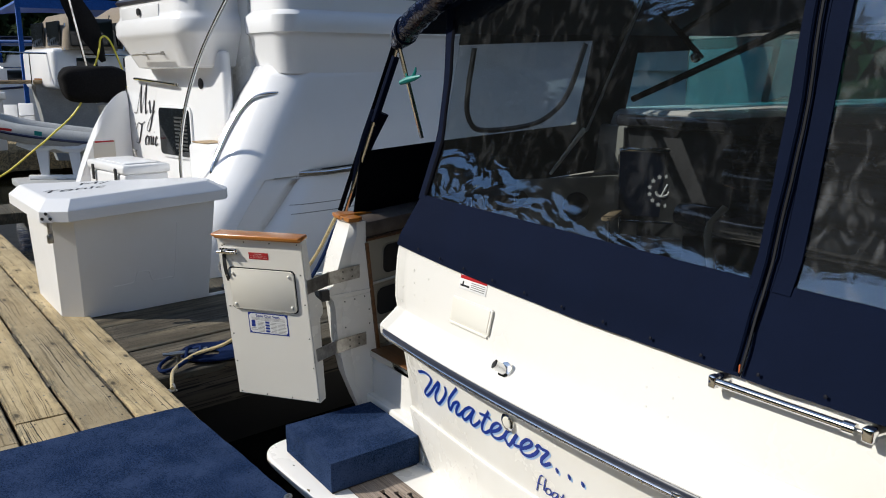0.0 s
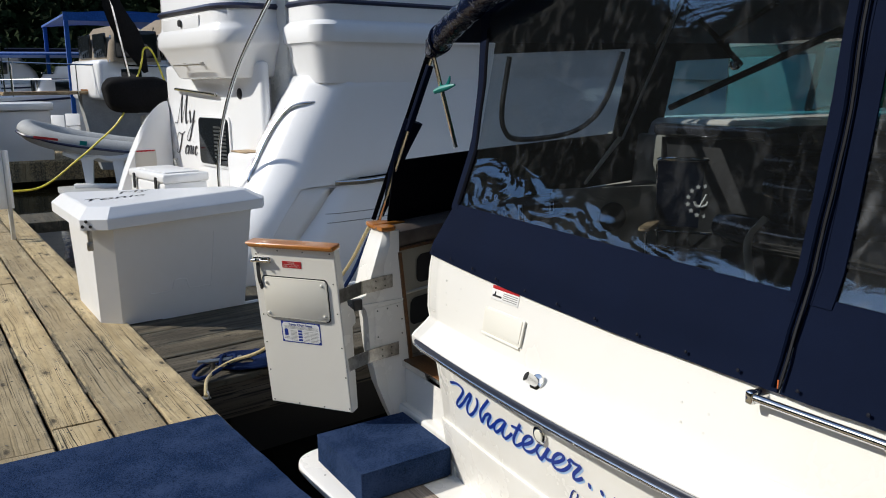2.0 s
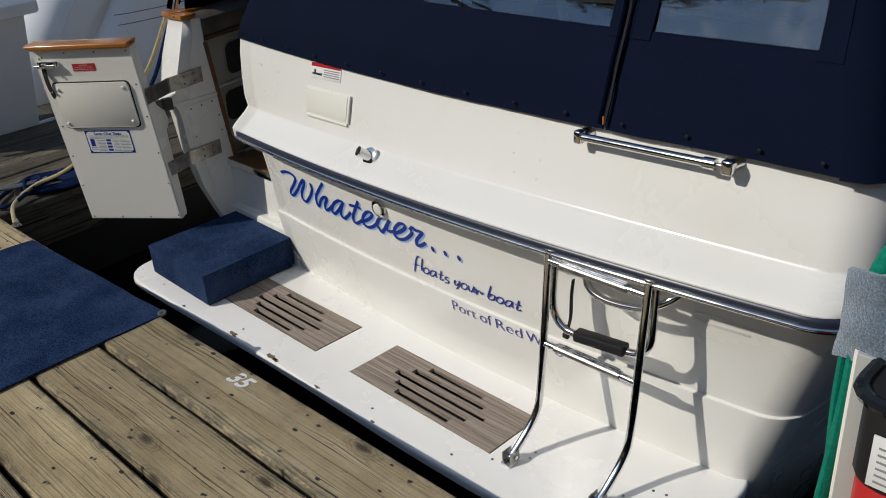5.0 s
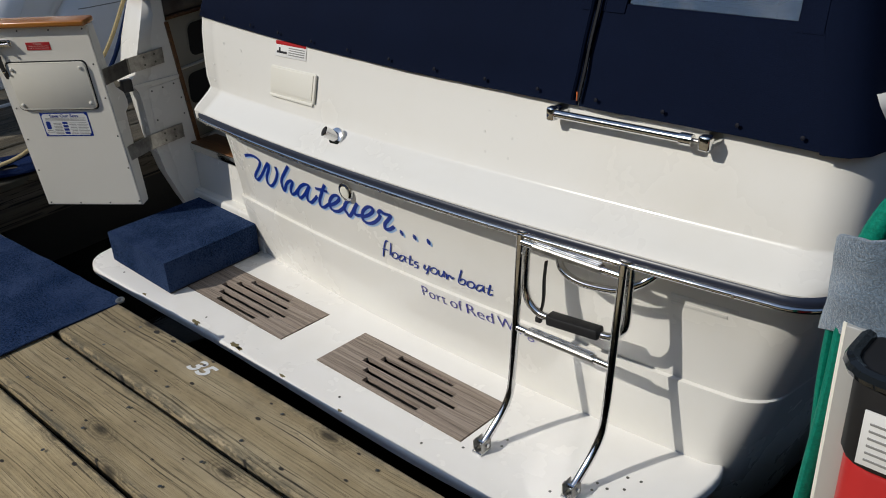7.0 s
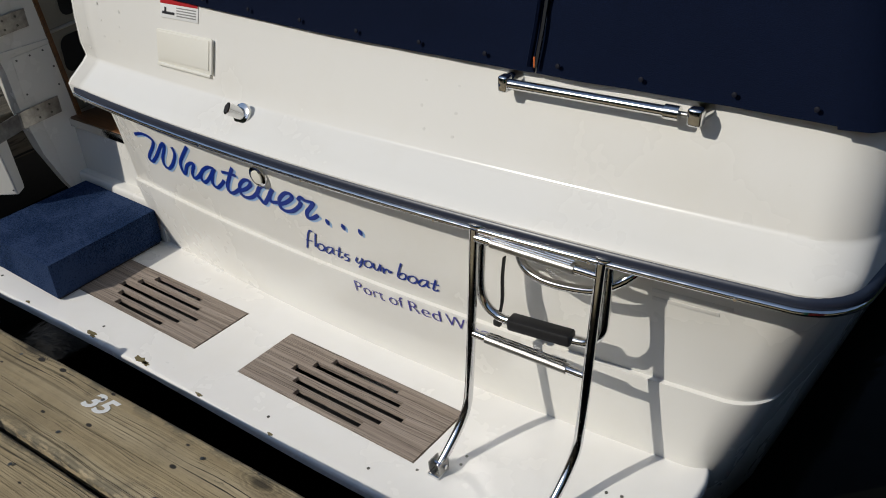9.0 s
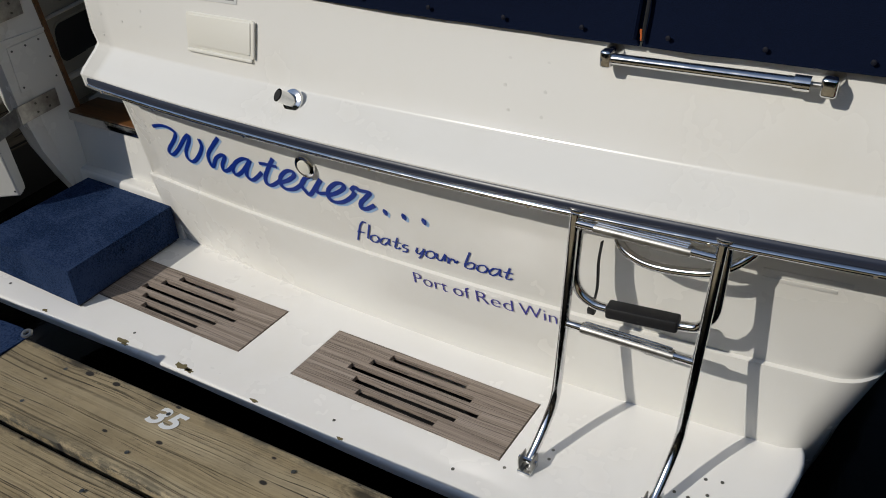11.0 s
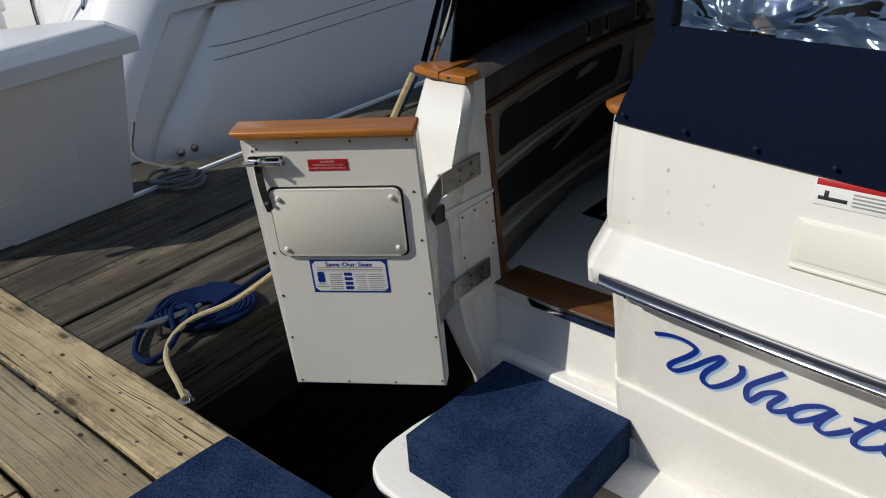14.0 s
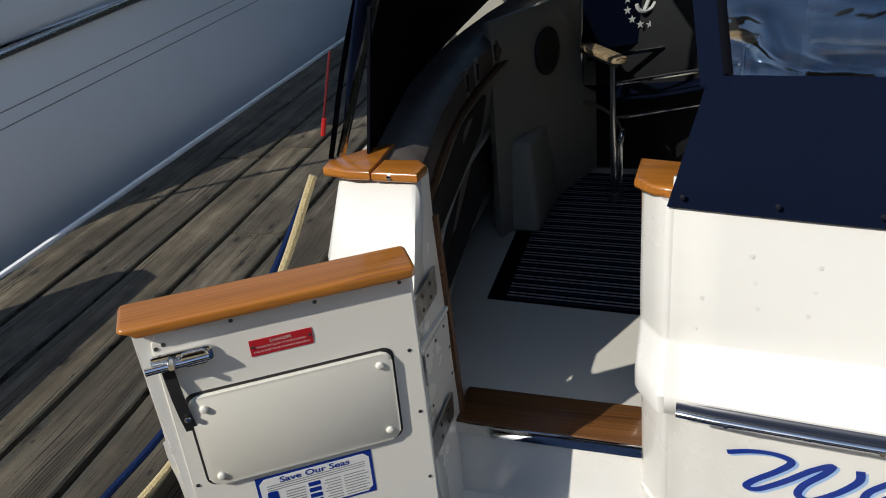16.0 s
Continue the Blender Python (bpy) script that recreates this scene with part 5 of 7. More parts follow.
leg_path = [Vector(p) for p in ((0.823, 0.012, -0.205), (0.829, 0.052, -0.168), (0.836, 0.098, -0.118), (0.842, 0.128, -0.065), (0.846, 0.138, 0.0), (0.856, 0.144, 0.17), (0.876, 0.150, 0.500))]
ladder = part("swim_ladder", sweep(smooth_path(leg_path, 6), 0.0125, 14), STEEL, boat, "folding stainless steel swim ladder")
part("leg", sweep(smooth_path([p + OUT for p in leg_path], 6), 0.0125, 14), STEEL, ladder)
# folded lower section: a U behind the outer legs
uu = [(0.878, 0.180, 0.502), (0.866, 0.182, 0.36), (0.864, 0.184, 0.30), (0.876, 0.185, 0.262), (0.905, 0.185, 0.240), (0.95, 0.186, 0.232), (1.14, 0.196, 0.238), (1.18, 0.198, 0.256), (1.202, 0.199, 0.29), (1.208, 0.199, 0.34), (1.212, 0.200, 0.498)]
part("folded_section", sweep(smooth_path(uu, 5), 0.0125, 14), STEEL, ladder)
for o in (Vector(), OUT):
    part("leg_cap", disc(leg_path[-1] + o + Vector((0.001, 0.015, 0)), (0.05, 0, 1), 0.023, 0.010, 18, 0.003), STEEL, ladder)
    part("leg_clamp", box(*[q for c, h in zip(leg_path[-1] + o + Vector((0, 0.015, -0.045)), (0.008, 0.020, 0.008)) for q in (c - h, c + h)], 0.003), STEEL_DULL, ladder)
for z, y, dx, t0, t1 in ((0.472, 0.149, 0.004, 0.045, 0.265), (0.180, 0.145, -0.018, 0.045, 0.275)):
    a, b = Vector((0.876 + dx, y, z + 0.004)), Vector((0.876 + dx, y, z - 0.010)) + OUT
    part("rung", sweep([a, b], 0.0115, 14), STEEL, ladder)
    d = (b - a).normalized()
    tr_ = part("tread", sweep([a + d * t0, a + d * t1], 0.0155, 14, flat=0.85), STEEL_DULL, ladder, "ribbed tread sleeve")
    for w_ in (-0.009, 0.0, 0.009):
        part("tread_rib", sweep([a + d * (t0 + 0.006) + Vector((0, w_, 0.0135)), a + d * (t1 - 0.006) + Vector((0, w_, 0.0135))], 0.0024, 6), STEEL, tr_)
pad = prism(rounded(-0.088, 0.088, -0.021, 0.021, 0.006, 3), -0.016, 0.016, 0.005, 2, m=pose(1.040, 0.189, 0.238, 0, -3, 3))
part("tread_pad", pad, RUBBER, ladder, "black rubber tread")
part("strap", sweep(smooth_path([(0.918, 0.215, 0.398), (0.912, 0.214, 0.34), (0.915, 0.206, 0.27), (0.908, 0.196, 0.212)], 4), 0.009, 6, flat=0.3), RUBBER, ladder, "black strap")
part("strap_buckle", box(0.898, 0.918, 0.185, 0.20, 0.198, 0.216, 0.003), RUBBER, ladder)
part("hoop", sweep(smooth_path([(0.93, 0.27, 0.440), (0.95, 0.235, 0.408), (0.99, 0.208, 0.388), (1.06, 0.200, 0.378), (1.17, 0.204, 0.392), (1.225, 0.212, 0.424), (1.262, 0.24, 0.456), (1.27, 0.28, 0.47)], 5), 0.0115, 12), STEEL, ladder)
for o in (Vector(), OUT):
    p = leg_path[0] + o
    part("foot", box(p.x - 0.020, p.x + 0.020, p.y - 0.030, p.y + 0.022, -0.226, -0.215, 0.004), STEEL, ladder)
    part("hinge_pin", sweep([(p.x - 0.026, p.y, -0.195), (p.x + 0.026, p.y, -0.195)], 0.007, 8), STEEL, ladder)
    for sx in (-0.020, 0.015):
        part("foot_lug", box(p.x + sx, p.x + sx + 0.005, p.y - 0.022, p.y + 0.022, -0.215, -0.180, 0.003), STEEL_DULL, ladder)
    for sx, sy in ((0.035, 0.055), (0.03, 0.09), (-0.055, -0.03)):
        part("deck_screw", disc((p.x + sx, p.y + sy, -0.2265), (0, 0, 1), 0.005, 0.002, 8), SCREW, ladder)

# ---- the open transom door ----
dx_ = Vector((0.816, 0.577, 0.012)).normalized()
dz_ = Vector((0.026, -0.0875, 0.886))
dz_ = (dz_ - dx_ * dx_.dot(dz_)).normalized()
dy_ = dz_.cross(dx_)
DOOR = Matrix((dx_, dy_, dz_)).transposed().to_4x4()
DOOR.translation = Vector((-1.666, -0.032, -0.003))
sec = [(0.0, 0.0), (0.0, 0.888), (0.045, 0.888), (0.062, 0.62), (0.075, 0.575), (0.125, 0.53), (0.135, 0.49), (0.128, 0.46), (0.095, 0.445), (0.088, 0.40), (0.06, 0.02), (0.055, 0.0)]
bm = bmesh.new()
lft = [bm.verts.new((-0.252 - 0.016 * z / 0.9 - 0.32 * max(0.0, y - 0.01), y, z)) for y, z in sec]
rgt = [bm.verts.new((0.252 - 0.014 * z / 0.9, y, z)) for y, z in sec]
bm.faces.new(lft)
bm.faces.new(rgt[::-1])
for i in range(len(sec)):
    j = (i + 1) % len(sec)
    bm.faces.new((lft[i], rgt[i], rgt[j], lft[j]))
bevel_all(bm, 0.006, 2)
door = part("transom_door", bm, GEL, boat, "cream transom door swung open", m=DOOR)
bm = prism([(-0.2470, 0.004), (0.2475, 0.004), (0.234, 0.884), (-0.228, 0.884), (-0.243, 0.855), (-0.2465, 0.4)], 0, 0.004, 0.0015, 1)
bmesh.ops.transform(bm, matrix=pose(0, 0, 0, 90), verts=bm.verts)
part("inner_panel", bm, GEL_DOOR, door, "painted inner panel screwed to the door")
bm = prism(rounded(-0.268, 0.242, -0.028, 0.062, 0.012, 3), 0.888, 0.914, 0.008, 3)
for v in bm.verts:
    v.co.x += -0.02 * (v.co.x < -0.1) * (v.co.z > 0.902)
part("door_cap", bm, TEAK, door, "varnished teak door cap")


def on_door(poly, d0, d1, bev=0.0):
    bm = prism(poly, d0, d1, bev, 2)
    bmesh.ops.transform(bm, matrix=pose(0, 0, 0, 90), verts=bm.verts)
    return bm


part("pad_gap", on_door(rounded(-0.217, 0.184, 0.500, 0.733, 0.022, 4), 0.0035, 0.0052), RUBBER, door, "dark gap round the pad")
bm = on_door(rounded(-0.211, 0.178, 0.506, 0.727, 0.020, 5), 0.003, 0.015, 0.006)
part("pad", bm, VINYL, door, "cream vinyl-covered panel")
for x, z in ((-0.185, 0.70), (0.152, 0.702), (0.155, 0.535), (-0.187, 0.53)):
    part("button", disc((x, -0.014, z), (0, -1, 0), 0.009, 0.008, 12, 0.003, 0.007), PLAST, door)
dang = part("danger_plate", on_door(rect(-0.079, 0.037, 0.783, 0.818), 0.004, 0.0055), REDPAINT, door, "red danger plate")
bm = lettering("DANGER", 0.0065, width=0.04)
bmesh.ops.translate(bm, verts=bm.verts, vec=(-0.041, -0.0062, 0.8075))
part("word", bm, PALEPRINT, dang)
bm = lettering("TRANSOM DOOR MUST BE CLOSED", 0.0042, width=0.092)
bmesh.ops.translate(bm, verts=bm.verts, vec=(-0.068, -0.0062, 0.799))
part("word", bm, PALEPRINT, dang)
bm = lettering("AND SECURE WHEN ENGINE IS RUNNING", 0.0042, width=0.104)
bmesh.ops.translate(bm, verts=bm.verts, vec=(-0.074, -0.0062, 0.7895))
part("word", bm, PALEPRINT, dang)
for x in (-0.074, 0.032):
    part("screw", disc((x, -0.0055, 0.804), (0, -1, 0), 0.0028, 0.002, 8), SCREW, dang)
sos = part("notice", on_door(rect(-0.130, 0.110, 0.368, 0.486), 0.004, 0.005), BLUEPAINT, door, "blue-bordered white harbour notice")
oct_ = [(-0.124, 0.386), (-0.113, 0.374), (0.093, 0.374), (0.104, 0.386), (0.104, 0.468), (0.093, 0.480), (-0.113, 0.480), (-0.124, 0.468)]
part("sheet", on_door(oct_, 0.005, 0.0055), WHITEPAINT, sos)
bm = lettering("Save Our Seas", 0.0145, 0.0, 0.02, width=0.145)
bmesh.ops.translate(bm, verts=bm.verts, vec=(-0.082, -0.0062, 0.463))
part("heading", bm, BLUEPAINT, sos)
part("emblem", on_door(rounded(-0.112, -0.090, 0.405, 0.443, 0.005, 3), 0.0055, 0.0062), BLUEPAINT, sos)
for k in range(4):
    part("blue_box", on_door(rounded(-0.028, -0.003, 0.380 + 0.0165 * k, 0.391 + 0.0165 * k, 0.002, 2), 0.0055, 0.0062), BLUEPAINT, sos)
for k in range(3):
    part("text_line", on_door(rect(-0.11, 0.094, 0.4575 - 0.006 * k, 0.4595 - 0.006 * k), 0.0055, 0.006), GREYPAINT, sos)
for k in range(8):
    part("text_line", on_door(rect(-0.075, -0.035, 0.380 + 0.0075 * k, 0.3825 + 0.0075 * k), 0.0055, 0.006), GREYPAINT, sos)
    part("text_line", on_door(rect(0.003 + 0.004 * (k % 3), 0.04, 0.379 + 0.0078 * k, 0.3812 + 0.0078 * k), 0.0055, 0.006), GREYPAINT, sos)
    part("text_line", on_door(rect(0.046, 0.098 - 0.006 * (k % 2), 0.379 + 0.0078 * k, 0.3812 + 0.0078 * k), 0.0055, 0.006), GREYPAINT, sos)
part("text_line", on_door(rect(-0.118, -0.08, 0.388, 0.391), 0.0055, 0.006), GREYPAINT, sos)
part("text_line", on_door(rect(-0.114, -0.086, 0.397, 0.400), 0.0055, 0.006), GREYPAINT, sos)
latch = part("latch", on_door(rounded(-0.252, -0.142, 0.803, 0.835, 0.009, 4), 0.004, 0.014, 0.004), STEEL, door, "chrome sliding latch")
part("bolt", sweep([(-0.262, -0.022, 0.814), (-0.15, -0.022, 0.818)], 0.0075, 10), STEEL, latch)
part("knob", sweep([(-0.215, -0.02, 0.822), (-0.215, -0.042, 0.826)], [0.008, 0.006], 10), STEEL, latch)
part("keeper", on_door(rounded(-0.20, -0.15, 0.806, 0.834, 0.01, 4), 0.014, 0.026, 0.005), STEEL, latch)
rows = [[(-0.238 + 0.012 * u + w, -0.008 - 0.012 * math.sin(3 * u), 0.80 - 0.145 * u) for w in (0, 0.022)] for u in np.linspace(0, 1, 9)]
stp = part("latch_strap", grid(rows, thick=0.003, out=(0, -1, 0)), RUBBER, door, "black rubber strap with a stud")
part("stud", disc((-0.216, -0.022, 0.692), (0, -1, 0), 0.006, 0.005, 12, 0.001), STEEL, stp)
for x, z in ((-0.1, 0.871), (0.052, 0.871), (0.212, 0.872), (0.216, 0.712), (0.224, 0.552), (0.229, 0.365), (0.235, 0.2), (0.24, 0.022), (0.085, 0.013), (-0.072, 0.012), (-0.232, 0.014), (-0.236, 0.191), (-0.236, 0.353), (-0.236, 0.51), (-0.236, 0.846), (-0.222, 0.852)):
    part("screw", disc((x, -0.0035, z), (0, -1, 0), 0.0042, 0.002, 8), SCREW, door)
# hinges: one leaf on the door's edge, one on the jamb
for z, ky, ey, lab in ((0.645, 0.220, 0.408, "worn steel strap hinge"), (0.262, 0.250, 0.438, "worn steel strap hinge")):
    a = DOOR @ Vector((0.246, 0.03, z))
    k = Vector((-1.535, ky, z + 0.002))
    e = Vector((-1.541, ey, z + 0.018))
    up = Vector((0, 0, 0.036))
    d = (k - a).normalized()
    h = part("hinge", grid([[a - d * 0.03 - up, k - up], [a - d * 0.03 + up, k + up]], thick=0.005, out=(0.8, 0.2, 0)), STEEL_DULL, door, lab)
    h.matrix_basis = DOOR.inverted()
    h2 = part("hinge_leaf", grid([[k - up, e - up], [k + up, e + up]], thick=0.005, out=(1, 0, 0)), STEEL_DULL, boat, lab)
    part("pin", sweep([k - up, k + up], 0.008, 8), STEEL_DULL, h2)
    for q in (0.45, 0.75):
        for s in (-0.018, 0.018):
            p = k.lerp(e, q) + Vector((0.005, 0, s))
            part("screw", disc(p, (1, 0, 0), 0.005, 0.002, 8), SCREW, h2)
bz = DOOR @ Vector((0.25, 0.09, 0.50))
part("door_stay", box(-0.015, 0.02, -0.02, 0.03, -0.03, 0.03, 0.006), RUBBER, boat, "black door catch", m=Matrix.Translation((-1.54, 0.19, 0.56)))

# ---- carpeted step box on the platform ----
BOXP = [(-1.446, -0.094), (-0.915, -0.098), (-0.948, 0.404), (-1.474, 0.420)]
step = thing("carpet_step", "navy blue carpeted boarding step on the swim platform", "step box", pose(-1.2, 0.15, -0.239))
bm = prism([(x + 1.2, y - 0.15) for x, y in BOXP], 0.012, 0.157, 0.0)
bevel_all(bm, 0.026, 4, 25)
bmesh.ops.subdivide_edges(bm, edges=bm.edges, cuts=1)
part("carpet_cover", bm, CARPET, step, "navy carpet wrapped over the box")
part("base", prism([((x + 1.2) * 0.97, (y - 0.15) * 0.97) for x, y in BOXP], 0.0, 0.013, 0.002), RUBBER, step, "black base board")


# ---- dock side things ----
def mat_sheet(top, thick):
    a, b = Vector((-1.777, -0.510, 0)), Vector((-0.578, -0.432, 0))
    u = (b - a)
    v = Vector((u.y, -u.x, 0)).normalized()
    rows = []
    rg = random.Random(9)
    for i in range(13):
        row = []
        for j in range(19):
            p = a + u * (j / 18) + v * (0.04 - 1.14 * 0 + 1.16 * i / 12) - v * 0.04
            z = top + 0.004 * noise.noise(Vector((p.x * 3, p.y * 3, 0)))
            if i == 0:
                z -= 0.004
            row.append((p.x + rg.uniform(-0.004, 0.004) * (i in (0, 12)), p.y + rg.uniform(-0.003, 0.003), z))
        rows.append(row)
    return grid(rows, thick=thick, out=(0, 0, -1))


runner = thing("carpet_runner", "navy blue carpet runner on the dock planks", "carpet")
part("carpet_sheet", mat_sheet(0.010, 0.005), CARPET, runner)
part("backing", mat_sheet(0.0055, 0.003), RUBBER, runner, "black rubber backing")
num = lettering("35", 0.092, 0.25, 0.03, width=0.105)
for v in num.verts:
    v.co = Vector((v.co.x - 0.058, v.co.z * 0.62 - 0.03, 0.0))
berth = part("berth_mark", num, WHITEPAINT, dock, "white painted berth mark", m=dock.matrix_basis.inverted() @ pose(0.064, -0.486, 0.0025, 0, 0, 2))

# nails in the planks
nails = bmesh.new()
rg = random.Random(2)
for k in range(4):
    for x in np.arange(-4.0, 2.5, 0.405):
        for s in (-0.07, 0.07):
            bmesh.ops.create_circle(nails, cap_ends=True, segments=6, radius=0.0065, matrix=Matrix.Translation((x + rg.uniform(-0.01, 0.01), -0.131 - 0.262 * k + s + rg.uniform(-0.01, 0.01), 0.0035)))
nl = part("nail_heads", nails, SCREW, dock, "rusty nail heads", smooth=False)
tagged(nl, kind="stuff")

# mooring ring and lines
ring = thing("mooring_ring", "steel shackle with a cream mooring line at the dock edge", "mooring ring", pose(-2.049, -0.492, 0.0) @ Matrix.Scale(0.7, 4))
part("shackle", sweep([(0.03 * math.cos(a), 0.01, 0.02 + 0.03 * math.sin(a)) for a in np.linspace(0, 2 * math.pi, 14)[:-1]], 0.008, 8, closed=True), STEEL_DULL, ring)
part("base", box(-0.03, 0.03, -0.03, 0.03, -0.002, 0.008, 0.003), STEEL_DULL, ring)
line = [(-2.049, -0.495, 0.012), (-2.12, -0.475, 0.03), (-2.25, -0.435, 0.025), (-2.35, -0.385, 0.02), (-2.405, -0.315, 0.035), (-2.39, -0.235, 0.07), (-2.27, -0.10, 0.14), (-2.10, 0.10, 0.33), (-1.93, 0.30, 0.63), (-1.83, 0.42, 0.90)]
solo("mooring_line", sweep(smooth_path(line, 6), 0.0105, 8), ROPE_Y, "cream mooring line hanging from the dock ring", "rope")
coil = thing("rope_coil", "flat coil of blue rope on a steel cleat", "rope", pose(-2.535, -0.115, -0.008, 0, 0, 38))
pts = []
for i in range(230):
    a = i * 0.2
    r = 0.055 + 0.0027 * a
    pts.append((1.12 * r * math.cos(a), r * math.sin(a), 0.014 + 0.010 * (i / 230) + 0.002 * math.sin(i)))
part("coil", sweep(pts, 0.0095, 7), ROPE_B, coil)


def about(p):
    """A place on the pier in the coil's own frame."""
    return coil.matrix_basis.inverted() @ Vector(p)


part("loop", sweep(smooth_path([about(p) for p in ((-2.66, -0.20, 0.02), (-2.60, -0.33, 0.012), (-2.49, -0.43, 0.012), (-2.40, -0.47, 0.012), (-2.345, -0.45, 0.012), (-2.36, -0.37, 0.02), (-2.43, -0.27, 0.04), (-2.47, -0.20, 0.06))], 5), 0.0115, 7), ROPE_B, coil)
part("wrap", sweep(smooth_path([about(p) for p in ((-2.44, -0.30, 0.03), (-2.50, -0.27, 0.07), (-2.54, -0.23, 0.05), (-2.48, -0.20, 0.075), (-2.43, -0.22, 0.05), (-2.50, -0.30, 0.03))], 5), 0.0105, 7), ROPE_B, coil)
part("tail", sweep(smooth_path([about(p) for p in ((-2.40, -0.27, 0.05), (-2.41, -0.12, 0.075), (-2.40, 0.04, 0.11), (-2.30, 0.20, 0.22), (-2.05, 0.36, 0.52), (-1.85, 0.45, 0.88))], 5), 0.011, 7), ROPE_B, coil)
CL = pose(-2.50, -0.285, 0.0, 0, 0, 80)
cl = part("cleat", sweep(smooth_path([about(CL @ Vector(p)) for p in ((-0.13, 0.0, 0.055), (-0.06, 0.0, 0.05), (0.06, 0.0, 0.05), (0.13, 0.0, 0.06))], 4), [0.009] * 3 + [0.014] * 7 + [0.009] * 3, 8), STEEL_DULL, coil, "galvanised dock cleat")
for q in (-0.045, 0.045):
    part("cleat_leg", sweep([about(CL @ Vector((q, 0, 0.0))), about(CL @ Vector((q * 0.8, 0, 0.05)))], 0.014, 8), STEEL_DULL, cl)
hook = thing("boat_hook", "dark red boat hook leaning beside the finger pier", "boat hook", pose(-3.466, 3.454, 0.0))
part("shaft", sweep([(0, 0, 0.02), (0.14, 0, 0.55)], 0.010, 8), REDHOOK, hook)
part("grip", sweep([(0, 0, 0.0), (0.03, 0, 0.12)], 0.017, 8), REDTUB, hook)
solo("edge_shackle", sweep([(-0.585 + 0.013 * math.cos(a), -0.447 + 0.012 * math.sin(a), 0.009 + 0.003 * math.sin(a)) for a in np.linspace(0, 2 * math.pi, 12)[:-1]], 0.006, 6, closed=True), STEEL_DULL, "small steel shackle at the carpet's corner", "shackle")

# ---- triangular dock box ----
gus = thing("corner_deck", "grey planked corner between dock and finger pier", "dock", kind="structure")
part("deck", prism([(-2.9, -0.535), (-6.2, -0.65), (-4.2, 0.9), (-4.07, 1.5), (-3.7, 0.9)], -0.06, -0.018, 0.004), PLANK_OLD_SHADED, gus)
LID = [(-4.92, -0.85), (-4.88, -0.89), (-3.74, -0.84), (-3.62, -0.68), (-3.80, 0.47), (-3.91, 0.52), (-4.05, 0.48)]
FOOT = [(-4.75, -0.76), (-3.94, -0.735), (-3.83, -0.605), (-3.94, 0.33), (-4.10, 0.35)]
BODY = [(-4.74, -0.80), (-3.79, -0.77), (-3.68, -0.64), (-3.80, 0.38), (-3.98, 0.40)]
dbox = thing("dock_box", "white fibreglass corner dock box with a sloped lid", "dock box")


def flare(foot, top, z0, z1, bev, tilt=0.0):
    """A body that widens from its foot to its top."""
    bm = bmesh.new()
    n = len(foot)
    lo = [bm.verts.new((x, y, z0)) for x, y in foot]
    hi = [bm.verts.new((x, y, z1 + tilt * (y + 0.75))) for x, y in top]
    bm.faces.new(hi)
    bm.faces.new(lo[::-1])
    for i in range(n):
        bm.faces.new((lo[i], lo[(i + 1) % n], hi[(i + 1) % n], hi[i]))
    return bevel_all(bm, bev, 3, 20)


part("body", flare(FOOT, BODY, -0.012, 0.74, 0.018, 0.03), BOXW, dbox)


def lid_mesh():
    bm = bmesh.new()
    cx, cyy = -4.15, -0.42
    rings = []
    for z, k in ((0.722, 0.985), (0.725, 1.0), (0.795, 1.0), (0.802, 0.990), (0.868, 0.86), (0.874, 0.83)):
        rings.append([bm.verts.new((cx + (x - cx) * k, cyy + (y - cyy) * k, z + 0.03 * (y + 0.75))) for x, y in LID])
    n = len(LID)
    for a, b in zip(rings, rings[1:]):
        for i in range(n):
            bm.faces.new((a[i], a[(i + 1) % n], b[(i + 1) % n], b[i]))
    bm.faces.new(rings[-1])
    bm.faces.new(rings[0][::-1])
    return bm


lid = part("lid", bevel_all(lid_mesh(), 0.006, 2, 15), BOXW, dbox, smooth=False)
hp = part("hasp", box(-3.745, -3.715, -0.80, -0.77, 0.62, 0.76, 0.005), STEEL_DULL, dbox, "steel hasp with a padlock", m=Matrix.Identity(4))
part("padlock", box(-3.735, -3.695, -0.81, -0.77, 0.58, 0.64, 0.008), STEEL_DULL, hp)
for y in (0.02, 0.07):
    part("hole", disc((-3.775 - 0.15 * y, y, 0.835), (1, 0, 0.6), 0.014, 0.006, 10), RUBBER, lid)
def face(y, z):
    """A point on the long face of the dock box."""
    u = (y + 0.62) / 0.93
    return Vector((-3.83 - 0.11 * u, y, z)).lerp(Vector((-3.68 - 0.12 * u, y, z)), z / 0.75) + Vector((0.001, 0, 0))


part("moulded_line", sweep(smooth_path([face(y, z) for y, z in ((-0.40, 0.205), (-0.38, 0.195), (-0.265, 0.200), (-0.235, 0.215), (-0.225, 0.262), (-0.205, 0.278), (-0.15, 0.280), (-0.13, 0.265), (-0.115, 0.215), (-0.09, 0.198), (0.03, 0.202), (0.06, 0.225), (0.085, 0.62))], 3), 0.0045, 6), BOXW, dbox)
for dx, dz in ((0.0, 0.035), (-0.028, 0.0), (0.028, 0.0)):
    part("lid_bolt", disc((-3.712 + 0.6 * dx, -0.802 + 0.8 * dx, 0.748 + dz), (0.78, -0.62, 0), 0.011, 0.006, 10), RUBBER, lid)
